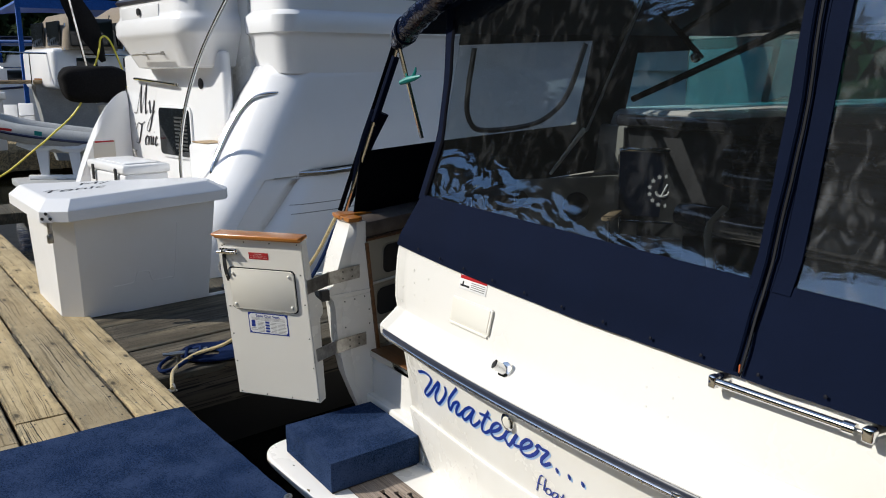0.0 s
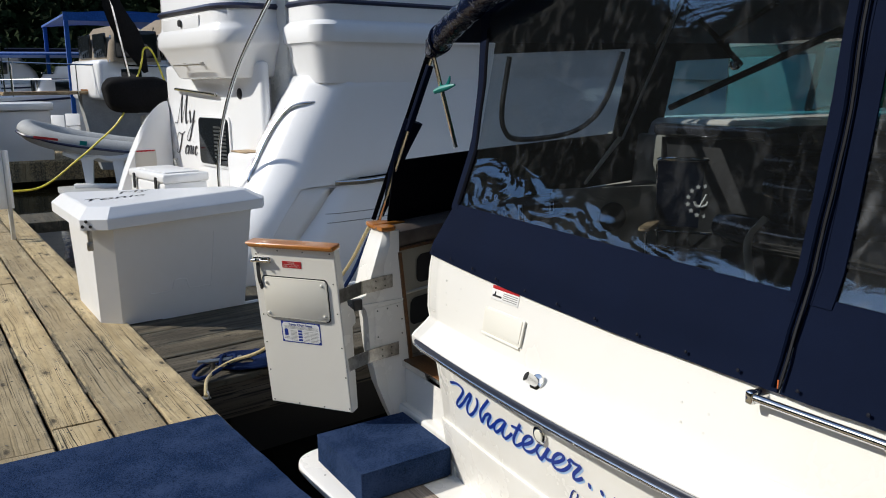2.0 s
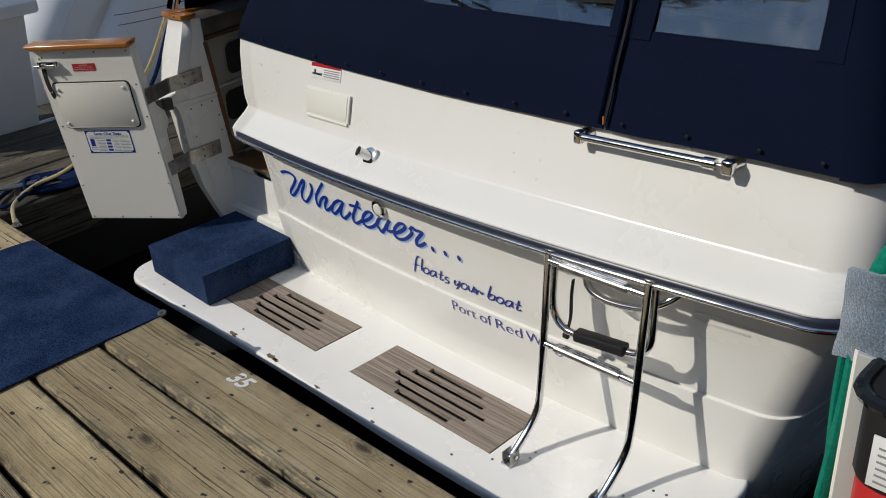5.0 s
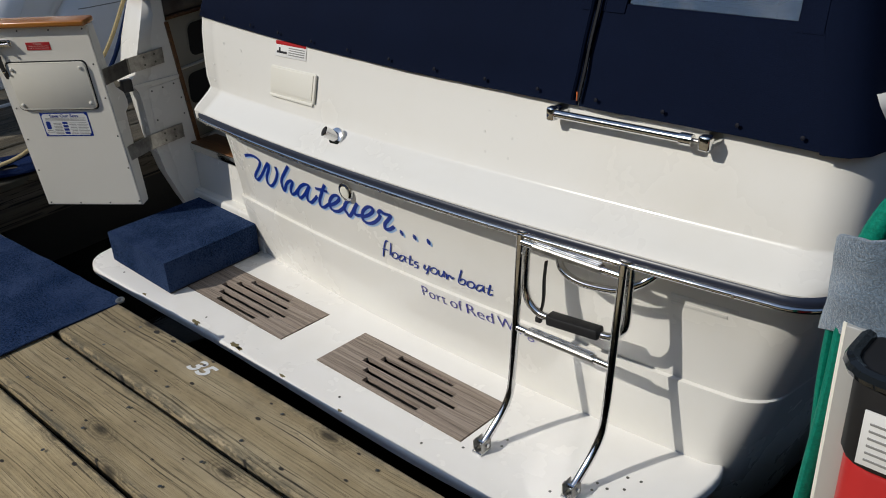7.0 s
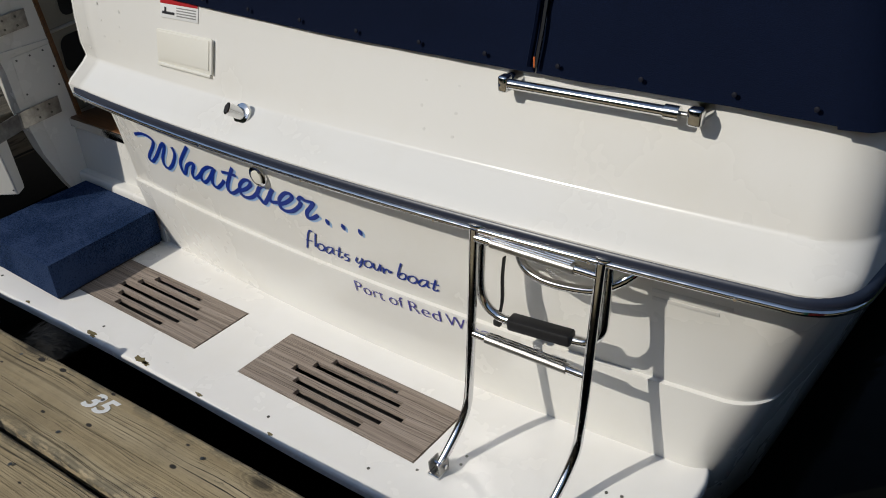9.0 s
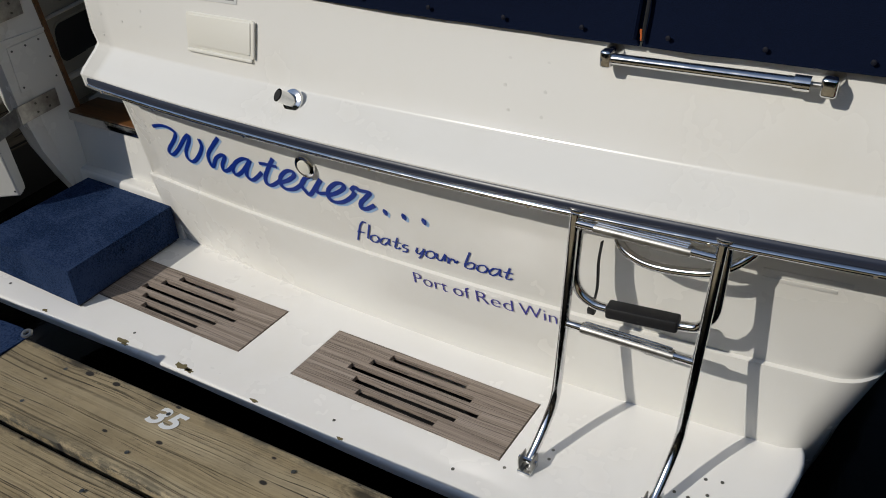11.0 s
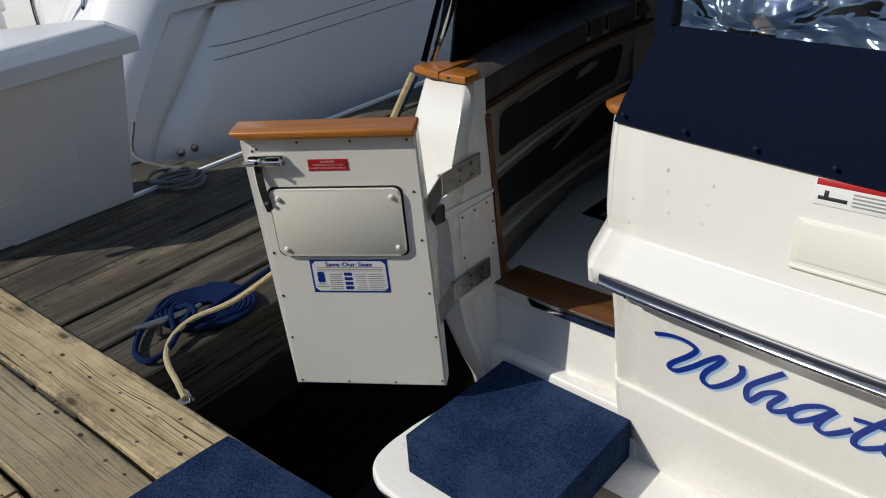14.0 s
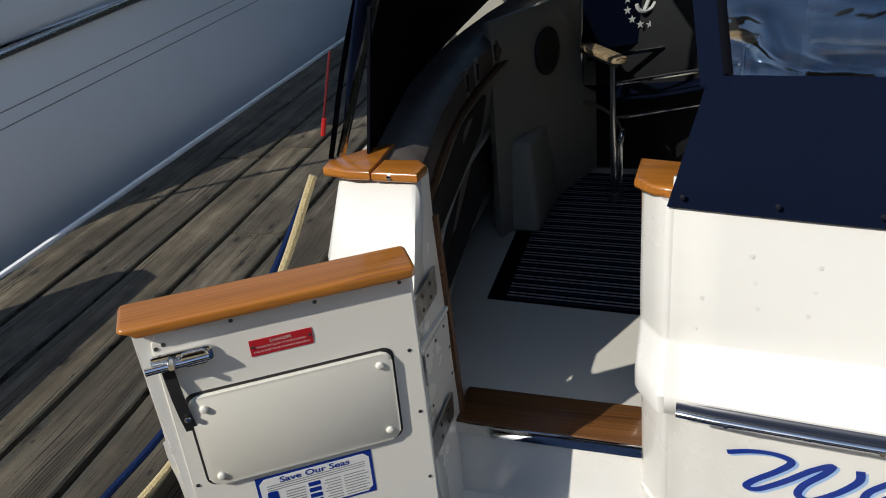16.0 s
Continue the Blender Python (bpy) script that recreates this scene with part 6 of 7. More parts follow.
for w, z0, y0, sc in (("My", 0.0, -0.35, 0.2), ("Tonic", 0.0, -0.62, 0.2)):
    bm = lettering(w, 0.15, 0.3, 0.0)
    off = 0.25 if w == "My" else 0.0
    for v in bm.verts:
        x, yv = v.co.x, v.co.z
        px, pyy = -4.08 - off - yv * 0.8, y0 - 0.12 + x * 0.9
        v.co = Vector((px, pyy, 0.8752 + 0.03 * (pyy + 0.75)))
    part("lettering", bm, BLACKPAINT, lid, "black script lettering")
wr = thing("grey_rope", "loose coil of grey rope at the foot of the hull", "rope", pose(-3.93, 0.6, -0.01))
pts = [(0.11 * math.cos(a) * (1 + 0.25 * math.sin(a * 0.37)) + 0.05 * math.sin(a * 0.21), 0.12 * math.sin(a) * (1 + 0.2 * math.cos(a * 0.5)), 0.015 + 0.004 * a * 0.3) for a in np.linspace(0, 26, 120)]
part("coil", sweep(pts, 0.010, 6), ROPE_GREY, wr)
part("tail", sweep(smooth_path([(-0.1, 0.1, 0.02), (-0.35, -0.05, 0.1), (-0.5, 0.05, 0.25)], 5), 0.010, 6), ROPE_GREY, wr)

# ---- things on the near corner: post, towel, webbing, tub ----
gate = thing("boarding_post", "white aluminium channel post at the dock edge", "post", pose(1.94, -0.38, 0))
part("channel", box(-0.012, 0.02, -0.02, 0.02, 0.0, 0.845, 0.003), ALU, gate)
part("rib", box(-0.018, -0.012, -0.014, 0.014, 0.0, 0.845, 0.001), PLAST, gate)
part("rib", box(0.02, 0.024, -0.004, 0.004, 0.0, 0.845, 0.001), ALU, gate)
part("foot", box(-0.05, 0.06, -0.05, 0.05, 0.0, 0.012, 0.003), ALU, gate)


def drape():
    rows = []
    for i in range(15):
        u = i / 14
        row = []
        for j in range(11):
            v = j / 10
            a = (u - 0.5) * 2
            x = 1.945 + 0.058 * math.sin(a * 1.45) * (1 + 0.2 * v) + 0.10 * v * max(0, a)
            y = -0.36 + 0.045 * math.cos(a * 1.45) * 0 - 0.05 * math.cos(a * 1.6) + 0.09 * (v - 0.3) * 0.3
            z = 0.99 - 0.17 * v - 0.03 * a * a + 0.03 * max(0, a) * (1 - v)
            w = 0.006 * noise.noise(Vector((u * 5, v * 4, 1.0)))
            row.append((x + w, y + w, z))
        rows.append(row)
    return grid(rows, thick=0.008, out=(0, 1, 0))


tw = solo("towel", drape(), TOWEL, "blue-grey terry towel hung over the post", "towel")
hose = thing("garden_hose", "coiled green garden hose hung beside the towel", "hose")
part("coil_turn", sweep(smooth_path([(2.115, -0.20, 1.09), (2.015, -0.22, 1.07), (1.935, -0.24, 1.00), (1.895, -0.25, 0.90), (1.890, -0.25, 0.80), (1.905, -0.26, 0.68), (1.915, -0.27, 0.40), (1.910, -0.28, 0.0)], 6), 0.019, 12), GREENHOSE, hose)
part("coil_turn", sweep(smooth_path([(2.135, -0.24, 1.06), (2.045, -0.27, 1.03), (1.975, -0.29, 0.95), (1.940, -0.30, 0.84), (1.930, -0.31, 0.70), (1.927, -0.32, 0.40), (1.923, -0.33, 0.0)], 6), 0.019, 12), GREENHOSE, hose)
web = thing("green_webbing", "green webbing hose hanging beside the post", "webbing", pose(0, 0, 0))
part("strand", sweep(smooth_path([(1.915, -0.36, 0.90), (1.912, -0.365, 0.70), (1.902, -0.37, 0.50), (1.89, -0.37, 0.25), (1.885, -0.36, 0.01)], 5), 0.020, 10, flat=0.55), GREENHOSE, web)
part("strand", sweep(smooth_path([(1.898, -0.35, 0.88), (1.896, -0.35, 0.72), (1.901, -0.345, 0.55), (1.906, -0.34, 0.25), (1.901, -0.34, 0.01)], 5), 0.016, 10, flat=0.6), GREENHOSE, web)
tub = thing("storage_tub", "dark plastic tub with a red lower part and a worn label", "tub", pose(2.13, -0.35, 0))
part("lower", prism(rounded(-0.16, 0.2, -0.14, 0.14, 0.05, 4), 0.0, 0.68, 0.01), REDTUB, tub, "red plastic lower part")
part("upper", prism(rounded(-0.165, 0.205, -0.145, 0.145, 0.05, 4), 0.68, 0.84, 0.012), BLACK, tub, "black upper part")
part("rim", sweep([(x, y, 0.835) for x, y in rounded(-0.17, 0.21, -0.15, 0.15, 0.05, 4)], 0.012, 8, closed=True), BULLET, tub)
lb = part("label", box(-0.13, 0.10, -0.149, -0.1455, 0.695, 0.785, 0.001), WHITEPAINT, tub, "white worn paper label")
for k in range(6):
    part("text_line", box(-0.12, -0.02 + 0.01 * (k % 3), -0.1505, -0.149, 0.705 + 0.012 * k, 0.708 + 0.012 * k, 0), GREYPAINT, lb)
part("emblem", disc((0.05, -0.149, 0.74), (0, -1, 0), 0.03, 0.001, 20), GREYPAINT, lb)

# ---- cockpit things ----
rug = thing("cockpit_rug", "navy and grey striped woven rug on the cockpit floor", "rug")
A, B, C, D = Vector((-1.66, 1.165, 0.181)), Vector((-0.72, 1.12, 0.181)), Vector((-0.80, 2.40, 0.181)), Vector((-1.75, 2.42, 0.181))
part("base", grid([[A, B], [D, C]], thick=0.006, out=(0, 0, -1)), CANVAS_IN, rug)
for k in range(58):
    u0, u1 = (k + 0.2) / 58.5, (k + 0.2 + (0.45 if k % 3 else 0.6)) / 58.5
    p = [A.lerp(D, u0), B.lerp(C, u0), B.lerp(C, u1), A.lerp(D, u1)]
    w0 = [p[0].lerp(p[1], 0.07), p[1], p[2], p[3].lerp(p[2], 0.07)]
    bm = bmesh.new()
    bm.faces.new([bm.verts.new(q + Vector((0, 0, 0.0015))) for q in w0])
    part("stripe", bm, RUGGREY if k % 3 else RIBGREY_DARK, rug, smooth=False)
chair = thing("folding_chair", "folding aluminium chair with navy fabric and wooden armrests", "chair", pose(-1.131, 2.256, 0.183, 0, 0, 33))
for sx in (-0.29, 0.29):
    part("front_leg", sweep([(sx, -0.02, 0.0), (sx, -0.02, 0.60)], 0.013, 10), STEEL, chair)
    part("foot", sweep([(sx, -0.02, 0.0), (sx, -0.02, 0.035)], 0.019, 10), STEEL_DULL, chair)
    part("side_frame", sweep(smooth_path([(sx + 0.03, -0.02, 0.01), (sx + 0.03, -0.02, 0.24), (sx + 0.05, 0.0, 0.30), (sx + 0.06, 0.10, 0.335), (sx + 0.04, 0.25, 0.35), (sx, 0.32, 0.35)], 5), 0.012, 10), STEEL, chair)
    part("rear_post", sweep([(sx, 0.34, 0.02), (sx, 0.31, 0.50), (sx, 0.27, 0.98)], 0.012, 10), STEEL, chair)
    part("arm_bar", sweep([(sx, -0.05, 0.585), (sx, 0.30, 0.585)], 0.010, 8), STEEL, chair)
    arm = prism(rounded(-0.035, 0.035, -0.10, 0.26, 0.03, 4), 0.60, 0.624, 0.008, 2, m=Matrix.Translation((sx, 0, 0)))
    part("armrest", arm, TEAK_DECK, chair, "pale wooden armrest")
for z, y in ((0.36, -0.01), (0.50, -0.005), (0.555, 0.24)):
    part("cross_bar", sweep([(-0.29, y, z), (0.29, y, z)], 0.009, 8), STEEL, chair)
part("seat", grid([[(-0.28, 0.0, 0.44), (-0.14, 0.0, 0.425), (0, 0.0, 0.42), (0.14, 0.0, 0.425), (0.28, 0.0, 0.44)], [(-0.28, 0.3, 0.43), (-0.14, 0.3, 0.405), (0, 0.3, 0.40), (0.14, 0.3, 0.405), (0.28, 0.3, 0.43)]], thick=0.006, out=(0, 0, -1)), CANVAS, chair)
bk = part("backrest", grid([[(x, 0.275 - 0.05 * (z - 0.6) + 0.02 * math.cos(x * 5), z) for x in np.linspace(-0.29, 0.29, 7)] for z in (0.58, 0.70, 0.84, 1.0)], thick=0.006, out=(0, 1, 0)), CANVAS, chair, "navy fabric back with a star and anchor emblem")
part("top_rail", sweep(smooth_path([(-0.29, 0.275, 0.93), (-0.28, 0.272, 1.0), (-0.24, 0.27, 1.015), (0.24, 0.27, 1.015), (0.28, 0.272, 1.0), (0.29, 0.275, 0.93)], 4), 0.012, 8), STEEL, chair)
for k in range(13):
    a = 2 * math.pi * k / 13
    bm = bmesh.new()
    vs = []
    for j in range(10):
        rr = 0.019 if j % 2 == 0 else 0.008
        b = math.pi / 2 + math.pi * j / 5
        vs.append(bm.verts.new((0.095 * math.cos(a) + rr * math.cos(b), 0.266, 0.755 + 0.095 * math.sin(a) + rr * math.sin(b))))
    bm.faces.new(vs)
    part("star", bm, WHITEPAINT, bk, smooth=False)
part("anchor", sweep([(0.022, 0.264, 0.80), (-0.014, 0.264, 0.725)], 0.009, 6), WHITEPAINT, bk)
part("anchor", sweep(smooth_path([(-0.052, 0.264, 0.752), (-0.040, 0.264, 0.728), (-0.014, 0.264, 0.720), (0.018, 0.264, 0.730), (0.036, 0.264, 0.758)], 4), 0.009, 6), WHITEPAINT, bk)


# ---- the neighbouring yacht ----
BERTH = pose(-4.87, 1.59, 0.785, 0, 0, -3.5) @ Matrix.Scale(0.87, 4) @ Matrix.Translation((5.608, -1.79, -0.96))
yacht = thing("motor_yacht", "large white flybridge motor yacht berthed stern-to", "boat", BERTH)


def axis_x(y):
    """The yacht's starboard side at deck-edge height leans away from the pier; it runs a little aslant."""
    return -5.08 - 0.2 * (y - 1.0) - 0.012 * max(0, y - 6) ** 2


def inset(z):
    return float(np.interp(z, (-0.7, 0.0, 0.25, 0.5, 0.75, 0.96), (0.10, 0.0, 0.0, 0.02, 0.05, 0.08)))


def stern_y(z):
    return float(np.interp(z, (-0.7, -0.2, 0.0, 0.2, 0.4, 0.67, 0.97), (1.1, 0.88, 0.86, 0.97, 1.15, 1.39, 1.64)))


def hull_x(z, y):
    """The hull's side: it swells out from the joint with the stern quarter, then runs forward."""
    s0 = stern_y(z)
    v = min(1, max(0, (y - s0) / 0.3))
    t = max(0, (y - s0 - 0.05) / (14 - s0))
    return axis_x(y) - 0.15 - (inset(z) * (1 - 0.5 * min(1, t * 3)) - 0.15) * math.sin(v * math.pi / 2)


def along(z, y0, y1, off):
    """A line on the hull at one height, from the stern joint forward."""
    ys = np.concatenate((np.linspace(y0, y0 + 0.55, 9), np.linspace(y0 + 0.75, y1, 20)))
    return [Vector((hull_x(z, y) + off, y, z + 0.05 * max(0, y - 2) * max(0, z))) for y in ys]


bm = grid([along(z, stern_y(z), 14, 0.0) for z in (-0.7, -0.2, 0.0, 0.1, 0.2, 0.3, 0.4, 0.5, 0.6, 0.7, 0.8, 0.9, 0.97)], thick=0.03, out=(-1, 0, 0))
part("hull", bm, GEL_W, yacht, "glossy white hull side")
part("rub_rail", sweep([p + Vector((0, 0, 0.02)) for p in along(0.96, 1.64, 14, 0.012)], 0.03, 8), STEEL_DULL, yacht, "dark rub rail with a steel insert")
part("rail_insert", sweep([p + Vector((0, 0, 0.03)) for p in along(0.96, 1.64, 14, 0.034)], 0.013, 8), STEEL, yacht)
for z in (0.58, 0.67):
    part("accent_line", sweep(along(z, 1.5, 14, 0.0), 0.0045, 4), GREYPAINT, yacht)
for y in (1.05, 1.17):
    part("drain", disc((axis_x(y) + 0.0, y, 0.03), (1, 0.2, 0.1), 0.03, 0.014, 14, 0.004), STEEL_DULL, yacht, "round hull drain")
v = part("vent", box(-0.02, 0.03, -0.05, 0.05, -0.1, 0.08, 0.02, 3), GEL_W, yacht, "moulded hull vent", m=pose(-5.93, 4.55, 1.0, 0, 0, 12))
part("vent_mouth", box(0.02, 0.034, -0.02, 0.02, -0.09, 0.0, 0.004), BLACK, v)


# quarter: swept moulding round the stern corner, above and aft of the hull
YZ = np.linspace(-0.3, 2.1, 25)
YA = np.interp(YZ, (-0.3, 0.05, 0.3, 0.7, 0.95, 1.05, 1.5, 1.95, 2.1), (0.30, 0.25, 0.34, 0.60, 0.80, 0.88, 1.12, 1.40, 1.48))
for _ in range(3):
    YA[1:-1] = (YA[:-2] + 2 * YA[1:-1] + YA[2:]) / 4


def tumble(z):
    """How far the quarter's side stands in from the beam at a height."""
    return 0.15 + 0.08 * max(0, z - 0.96)


def quarter_row(z):
    ya = float(np.interp(z, YZ, YA))
    side_in = tumble(z)
    end = stern_y(z) if z <= 0.96 else 14
    r = 0.42
    cx = axis_x(ya + 0.4) - side_in
    row = [Vector((cx - r - 0.75, ya + 0.28 + 0.3 * max(0, z - 1), z)), Vector((cx - r - 0.45, ya + 0.09, z))]
    for i in range(9):
        a = radians(-90 + 90 * i / 8)
        row.append(Vector((cx - r + r * math.cos(a), ya + r + r * math.sin(a), z)))
    for t in (0.01, 0.025, 0.04, 0.055, 0.07, 0.085, 0.1, 0.13, 0.2, 0.4, 0.7, 1.0):
        yy = ya + r + max(0.001, end - ya - r) * t
        row.append(Vector((axis_x(yy) - side_in, yy, z + (0.048 * max(0, yy - 2) if end == 14 else 0))))
    return row


bm = grid([quarter_row(z) for z in (-0.3, -0.1, 0.05, 0.15, 0.25, 0.35, 0.45, 0.55, 0.65, 0.75, 0.85, 0.955, 0.965, 1.05, 1.15, 1.25, 1.35, 1.45, 1.55, 1.65, 1.75, 1.85, 1.95, 2.06)])
q = part("quarter", bm, GEL_W, yacht, "swept white stern quarter")
sol = q.modifiers.new("thickness", "SOLIDIFY")
sol.thickness, sol.offset = 0.04, -1.0
crease = [(axis_x(stern_y(z)) - 0.149, stern_y(z) - 0.002, z) for z in np.linspace(0.95, 0.0, 14)]
part("crease_line", sweep(crease, 0.009, 5), STRIPE, yacht, "navy joint line")
TY = math.degrees(math.atan(0.2))
# transom wall: own frame, x to starboard along it, y into the boat
TW = pose(-5.8, 1.2, 0, 0, 0, TY)


def local(name, bm, material, label="", parent=None):
    return part(name, bm, material, parent or yacht, label, m=TW if parent is None else None)


wall = local("transom", box(-3.1, -0.35, 0.0, 0.12, 0.5, 2.25, 0.05, 3), GEL_W, "white transom wall")
local("swim_deck", prism([(-3.2, -0.8), (-2.9, -0.95), (-0.9, -1.15), (-0.35, -0.6), (-0.35, 0.05), (-3.2, 0.05)], 0.36, 0.56, 0.05, 3), GEL_W, "white swim deck")
local("deck_pad", prism([(x, y) for x, y in arc_pts(-1.15, -0.35, 0.40, 0, 360, 24)[:-1]], 0.556, 0.575, 0.005), TEAK_DECK, "round tan deck pad")
local("deck_pad", prism([(-2.8, -0.85), (-1.7, -0.9), (-1.7, -0.1), (-2.8, -0.1)], 0.556, 0.57, 0.003), TEAK_DECK, "tan deck covering")
# port wing of the stern
bm = grid([[(-3.0 - 0.1 * k, -0.72 * (1 - u) ** 1.2 - 0.02, 0.5 + (0.15 + 1.15 * (1 - (1 - u) ** 2.2)) * v) for u in np.linspace(0, 1, 10)] for k, v in ((0, 0.0), (0, 0.5), (0, 0.9), (0.5, 1.0), (1.4, 0.97), (1.6, 0.5), (1.6, 0))])
w_ = local("port_wing", bm, GEL_W, "curved white stern wing")
lab = local("label", box(-3.002, -2.995, -0.52, -0.24, 0.95, 1.17, 0.001), PALEPRINT, "small pale notice with a red band")
local("label_band", box(-2.996, -2.990, -0.50, -0.26, 1.15, 1.17, 0.0), REDPAINT)
local("lock", sweep([(-2.85, -0.02, 1.03), (-2.85, -0.06, 1.05), (-2.85, -0.02, 0.92)], 0.02, 8), STEEL, "chrome catch")


def on_wall(bm, x, z, d):
    bmesh.ops.translate(bm, verts=bm.verts, vec=(x, -d, z))
    return bm


FLOURISH = {
    "M": (0.34, [[(-0.08, 0.02), (0.0, 0.03), (0.06, 0.2), (0.12, 0.36), (0.11, 0.15), (0.13, 0.02), (0.20, 0.2), (0.27, 0.36), (0.25, 0.15), (0.27, 0.02), (0.33, 0.06)]]),
    "y": (0.22, [[(0.0, 0.14), (0.03, 0.17), (0.05, 0.08), (0.07, 0.03), (0.13, 0.09), (0.17, 0.18), (0.12, -0.02), (0.05, -0.18), (-0.02, -0.16), (0.06, -0.04), (0.20, 0.06)]]),
    "T": (0.31, [[(-0.06, 0.24), (0.02, 0.34), (0.15, 0.32), (0.28, 0.37)], [(0.17, 0.33), (0.12, 0.15), (0.06, 0.02), (-0.03, 0.03), (-0.02, 0.08)]]),
    "o": (0.13, [[(0.08, 0.15), (0.02, 0.1), (0.02, 0.02), (0.08, 0.01), (0.11, 0.08), (0.08, 0.15), (0.14, 0.12)]]),
    "n": (0.16, [[(0.02, 0.15), (0.01, 0.01), (0.06, 0.13), (0.11, 0.14), (0.10, 0.02), (0.15, 0.04)]]),
    "i": (0.09, [[(0.03, 0.15), (0.02, 0.02), (0.08, 0.05)], [(0.05, 0.21), (0.055, 0.225)]]),
    "c": (0.13, [[(0.11, 0.12), (0.06, 0.15), (0.02, 0.08), (0.05, 0.01), (0.12, 0.05)]]),
}


def flourish(words, x0, z0, k):
    """Slanting script on the yacht's transom, one mesh for each letter."""
    for ch in words:
        wide, strokes = FLOURISH[ch]
        bm = bmesh.new()
        for st in strokes:
            path = smooth_path([(x0 + (x + 0.25 * z) * k, -0.006, z0 + z * k) for x, z in st], 5)
            rad = [0.006 + 0.013 * max(0.0, -(path[min(i + 1, len(path) - 1)] - path[max(i - 1, 0)]).normalized().z) for i in range(len(path))]
            sweep(path, rad, 6, bm=bm, flat=0.2, up=(0, 1, 0))
        local("name_letter", bm, BLACKPAINT, "black script letter of the boat's name")
        x0 += wide * k


flourish("My", -2.78, 1.50, 1.05)
flourish("Tonic", -2.84, 1.12, 0.80)
win = local("window", on_wall(on_door(rounded(-0.46, 0.46, -0.31, 0.31, 0.09, 5), 0.0, 0.022, 0.006), -1.62, 1.33, 0.0), GEL_W, "cabin window with a white frame")
part("pane", on_wall(on_door(rounded(-0.425, 0.425, -0.28, 0.28, 0.07, 5), 0.0, 0.006), -1.62, 1.33, 0.022), BULLET, win, "smoked pane")
for k in range(9):
    part("blind_slat", on_wall(box(0.02, 0.36, -0.003, 0.0, -0.012, 0.012, 0.002), -1.62, 1.14 + 0.045 * k, 0.029), BLIND, win)
local("wall_handle", sweep(smooth_path([(-2.63, -0.01, 1.94), (-2.58, -0.05, 1.95), (-1.53, -0.05, 1.89), (-1.48, -0.01, 1.88)], 4), 0.02, 8), STEEL, "stainless handrail")
local("outlet", disc((-0.88, -0.001, 1.90), (0, -1, 0), 0.06, 0.012, 18, 0.004), RUBBER, "round black outlet")
local("stair", box(-0.80, -0.15, -0.25, 0.35, 0.5, 1.27, 0.06, 3), GEL_W, "moulded boarding stair")
local("stair", box(-0.62, -0.15, 0.05, 0.6, 0.9, 1.62, 0.06, 3), GEL_W, "moulded boarding stair")
local("stair_pad", box(-0.74, -0.36, -0.22, 0.02, 1.268, 1.282, 0.004), TEAK_DECK, "tan tread")
local("stair_pad", box(-0.56, -0.2, 0.08, 0.35, 1.618, 1.632, 0.004), TEAK_DECK, "tan tread")
# curved chrome grab pole and side rail
local("grab_pole", sweep(smooth_path([(-0.09, -0.62, 0.56), (-0.13, -0.64, 1.1), (0.03, -0.64, 1.6), (0.41, -0.62, 2.15), (1.05, -0.60, 2.7), (1.70, -0.57, 3.2), (2.1, -0.5, 3.6)], 6), 0.019, 10), STEEL, "curved stainless grab pole")
rail_pts = []
for z, turn, lift in ((0.98, -78, -0.01), (1.03, -80, 0.05), (1.15, -80, 0.07), (1.3, -80, 0.07), (1.5, -76, 0.07), (1.66, -70, 0.07), (1.76, -60, 0.07), (1.80, -46, 0.06), (1.81, -32, 0.03), (1.81, -25, -0.01)):
    ya, a = float(np.interp(z, YZ, YA)), radians(turn)
    c = axis_x(ya + 0.4) - tumble(z) - 0.42
    rail_pts.append((c + (0.42 + lift) * math.cos(a), ya + 0.42 + (0.42 + lift) * math.sin(a), z))
part("side_rail", sweep(smooth_path(rail_pts, 4), 0.018, 10), STEEL, yacht, "stainless rail on the quarter")


# flybridge: stacked rounded mouldings
def fly(x0, x1, y0, y1, bands, r):
    """A rounded tower of bands (height, push-out)."""
    rows = []
    for z, k in bands:
        rows.append([(x, y, z) for x, y in rounded(x0 - k, x1 + k, y0 - k, y1 + k, r, 6)])
    rows = [row + [row[0]] for row in rows]
    bm = grid(rows)
    bm.faces.new([bm.verts.new(p) for p in rows[0][:-1]][::-1])
    bm.faces.new([bm.verts.new(p) for p in rows[-1][:-1]])
    return bm


BANDS = [(2.070, -0.15), (2.085, -0.11), (2.370, 0.02), (2.405, 0.04), (2.425, 0.055), (2.455, 0.064), (2.560, 0.064), (2.600, 0.05), (2.630, 0.028), (2.670, 0.02), (3.570, 0.0), (3.650, -0.05)]
fl = local("flybridge", fly(-2.38, -0.42, -0.35, 5.0, BANDS, 0.32), GEL_W, "white moulded flybridge overhang")
local("fly_stripe", sweep([(x, y, 2.82) for x, y in rounded(-2.41, -0.39, -0.38, 5.02, 0.32, 6)], 0.03, 4, closed=True), STRIPE, "navy stripe")
local("fly_hatch", box(-2.05, -1.0, -0.385, -0.360, 2.57, 2.75, 0.004), GEL_W, "flush locker hatch")
local("fly_latch", disc((-1.5, -0.39, 2.69), (0, -1, 0), 0.04, 0.02, 12), RUBBER)
for q in (-1.62, -1.12):
    local("fly_bar_clip", box(q - 0.03, q + 0.03, -0.335, -0.30, 2.215, 2.255, 0.008), STEEL_DULL)
local("fly_bar", sweep([(-1.8, -0.38, 2.23), (-1.0, -0.38, 2.23)], 0.014, 6), STEEL_DULL)
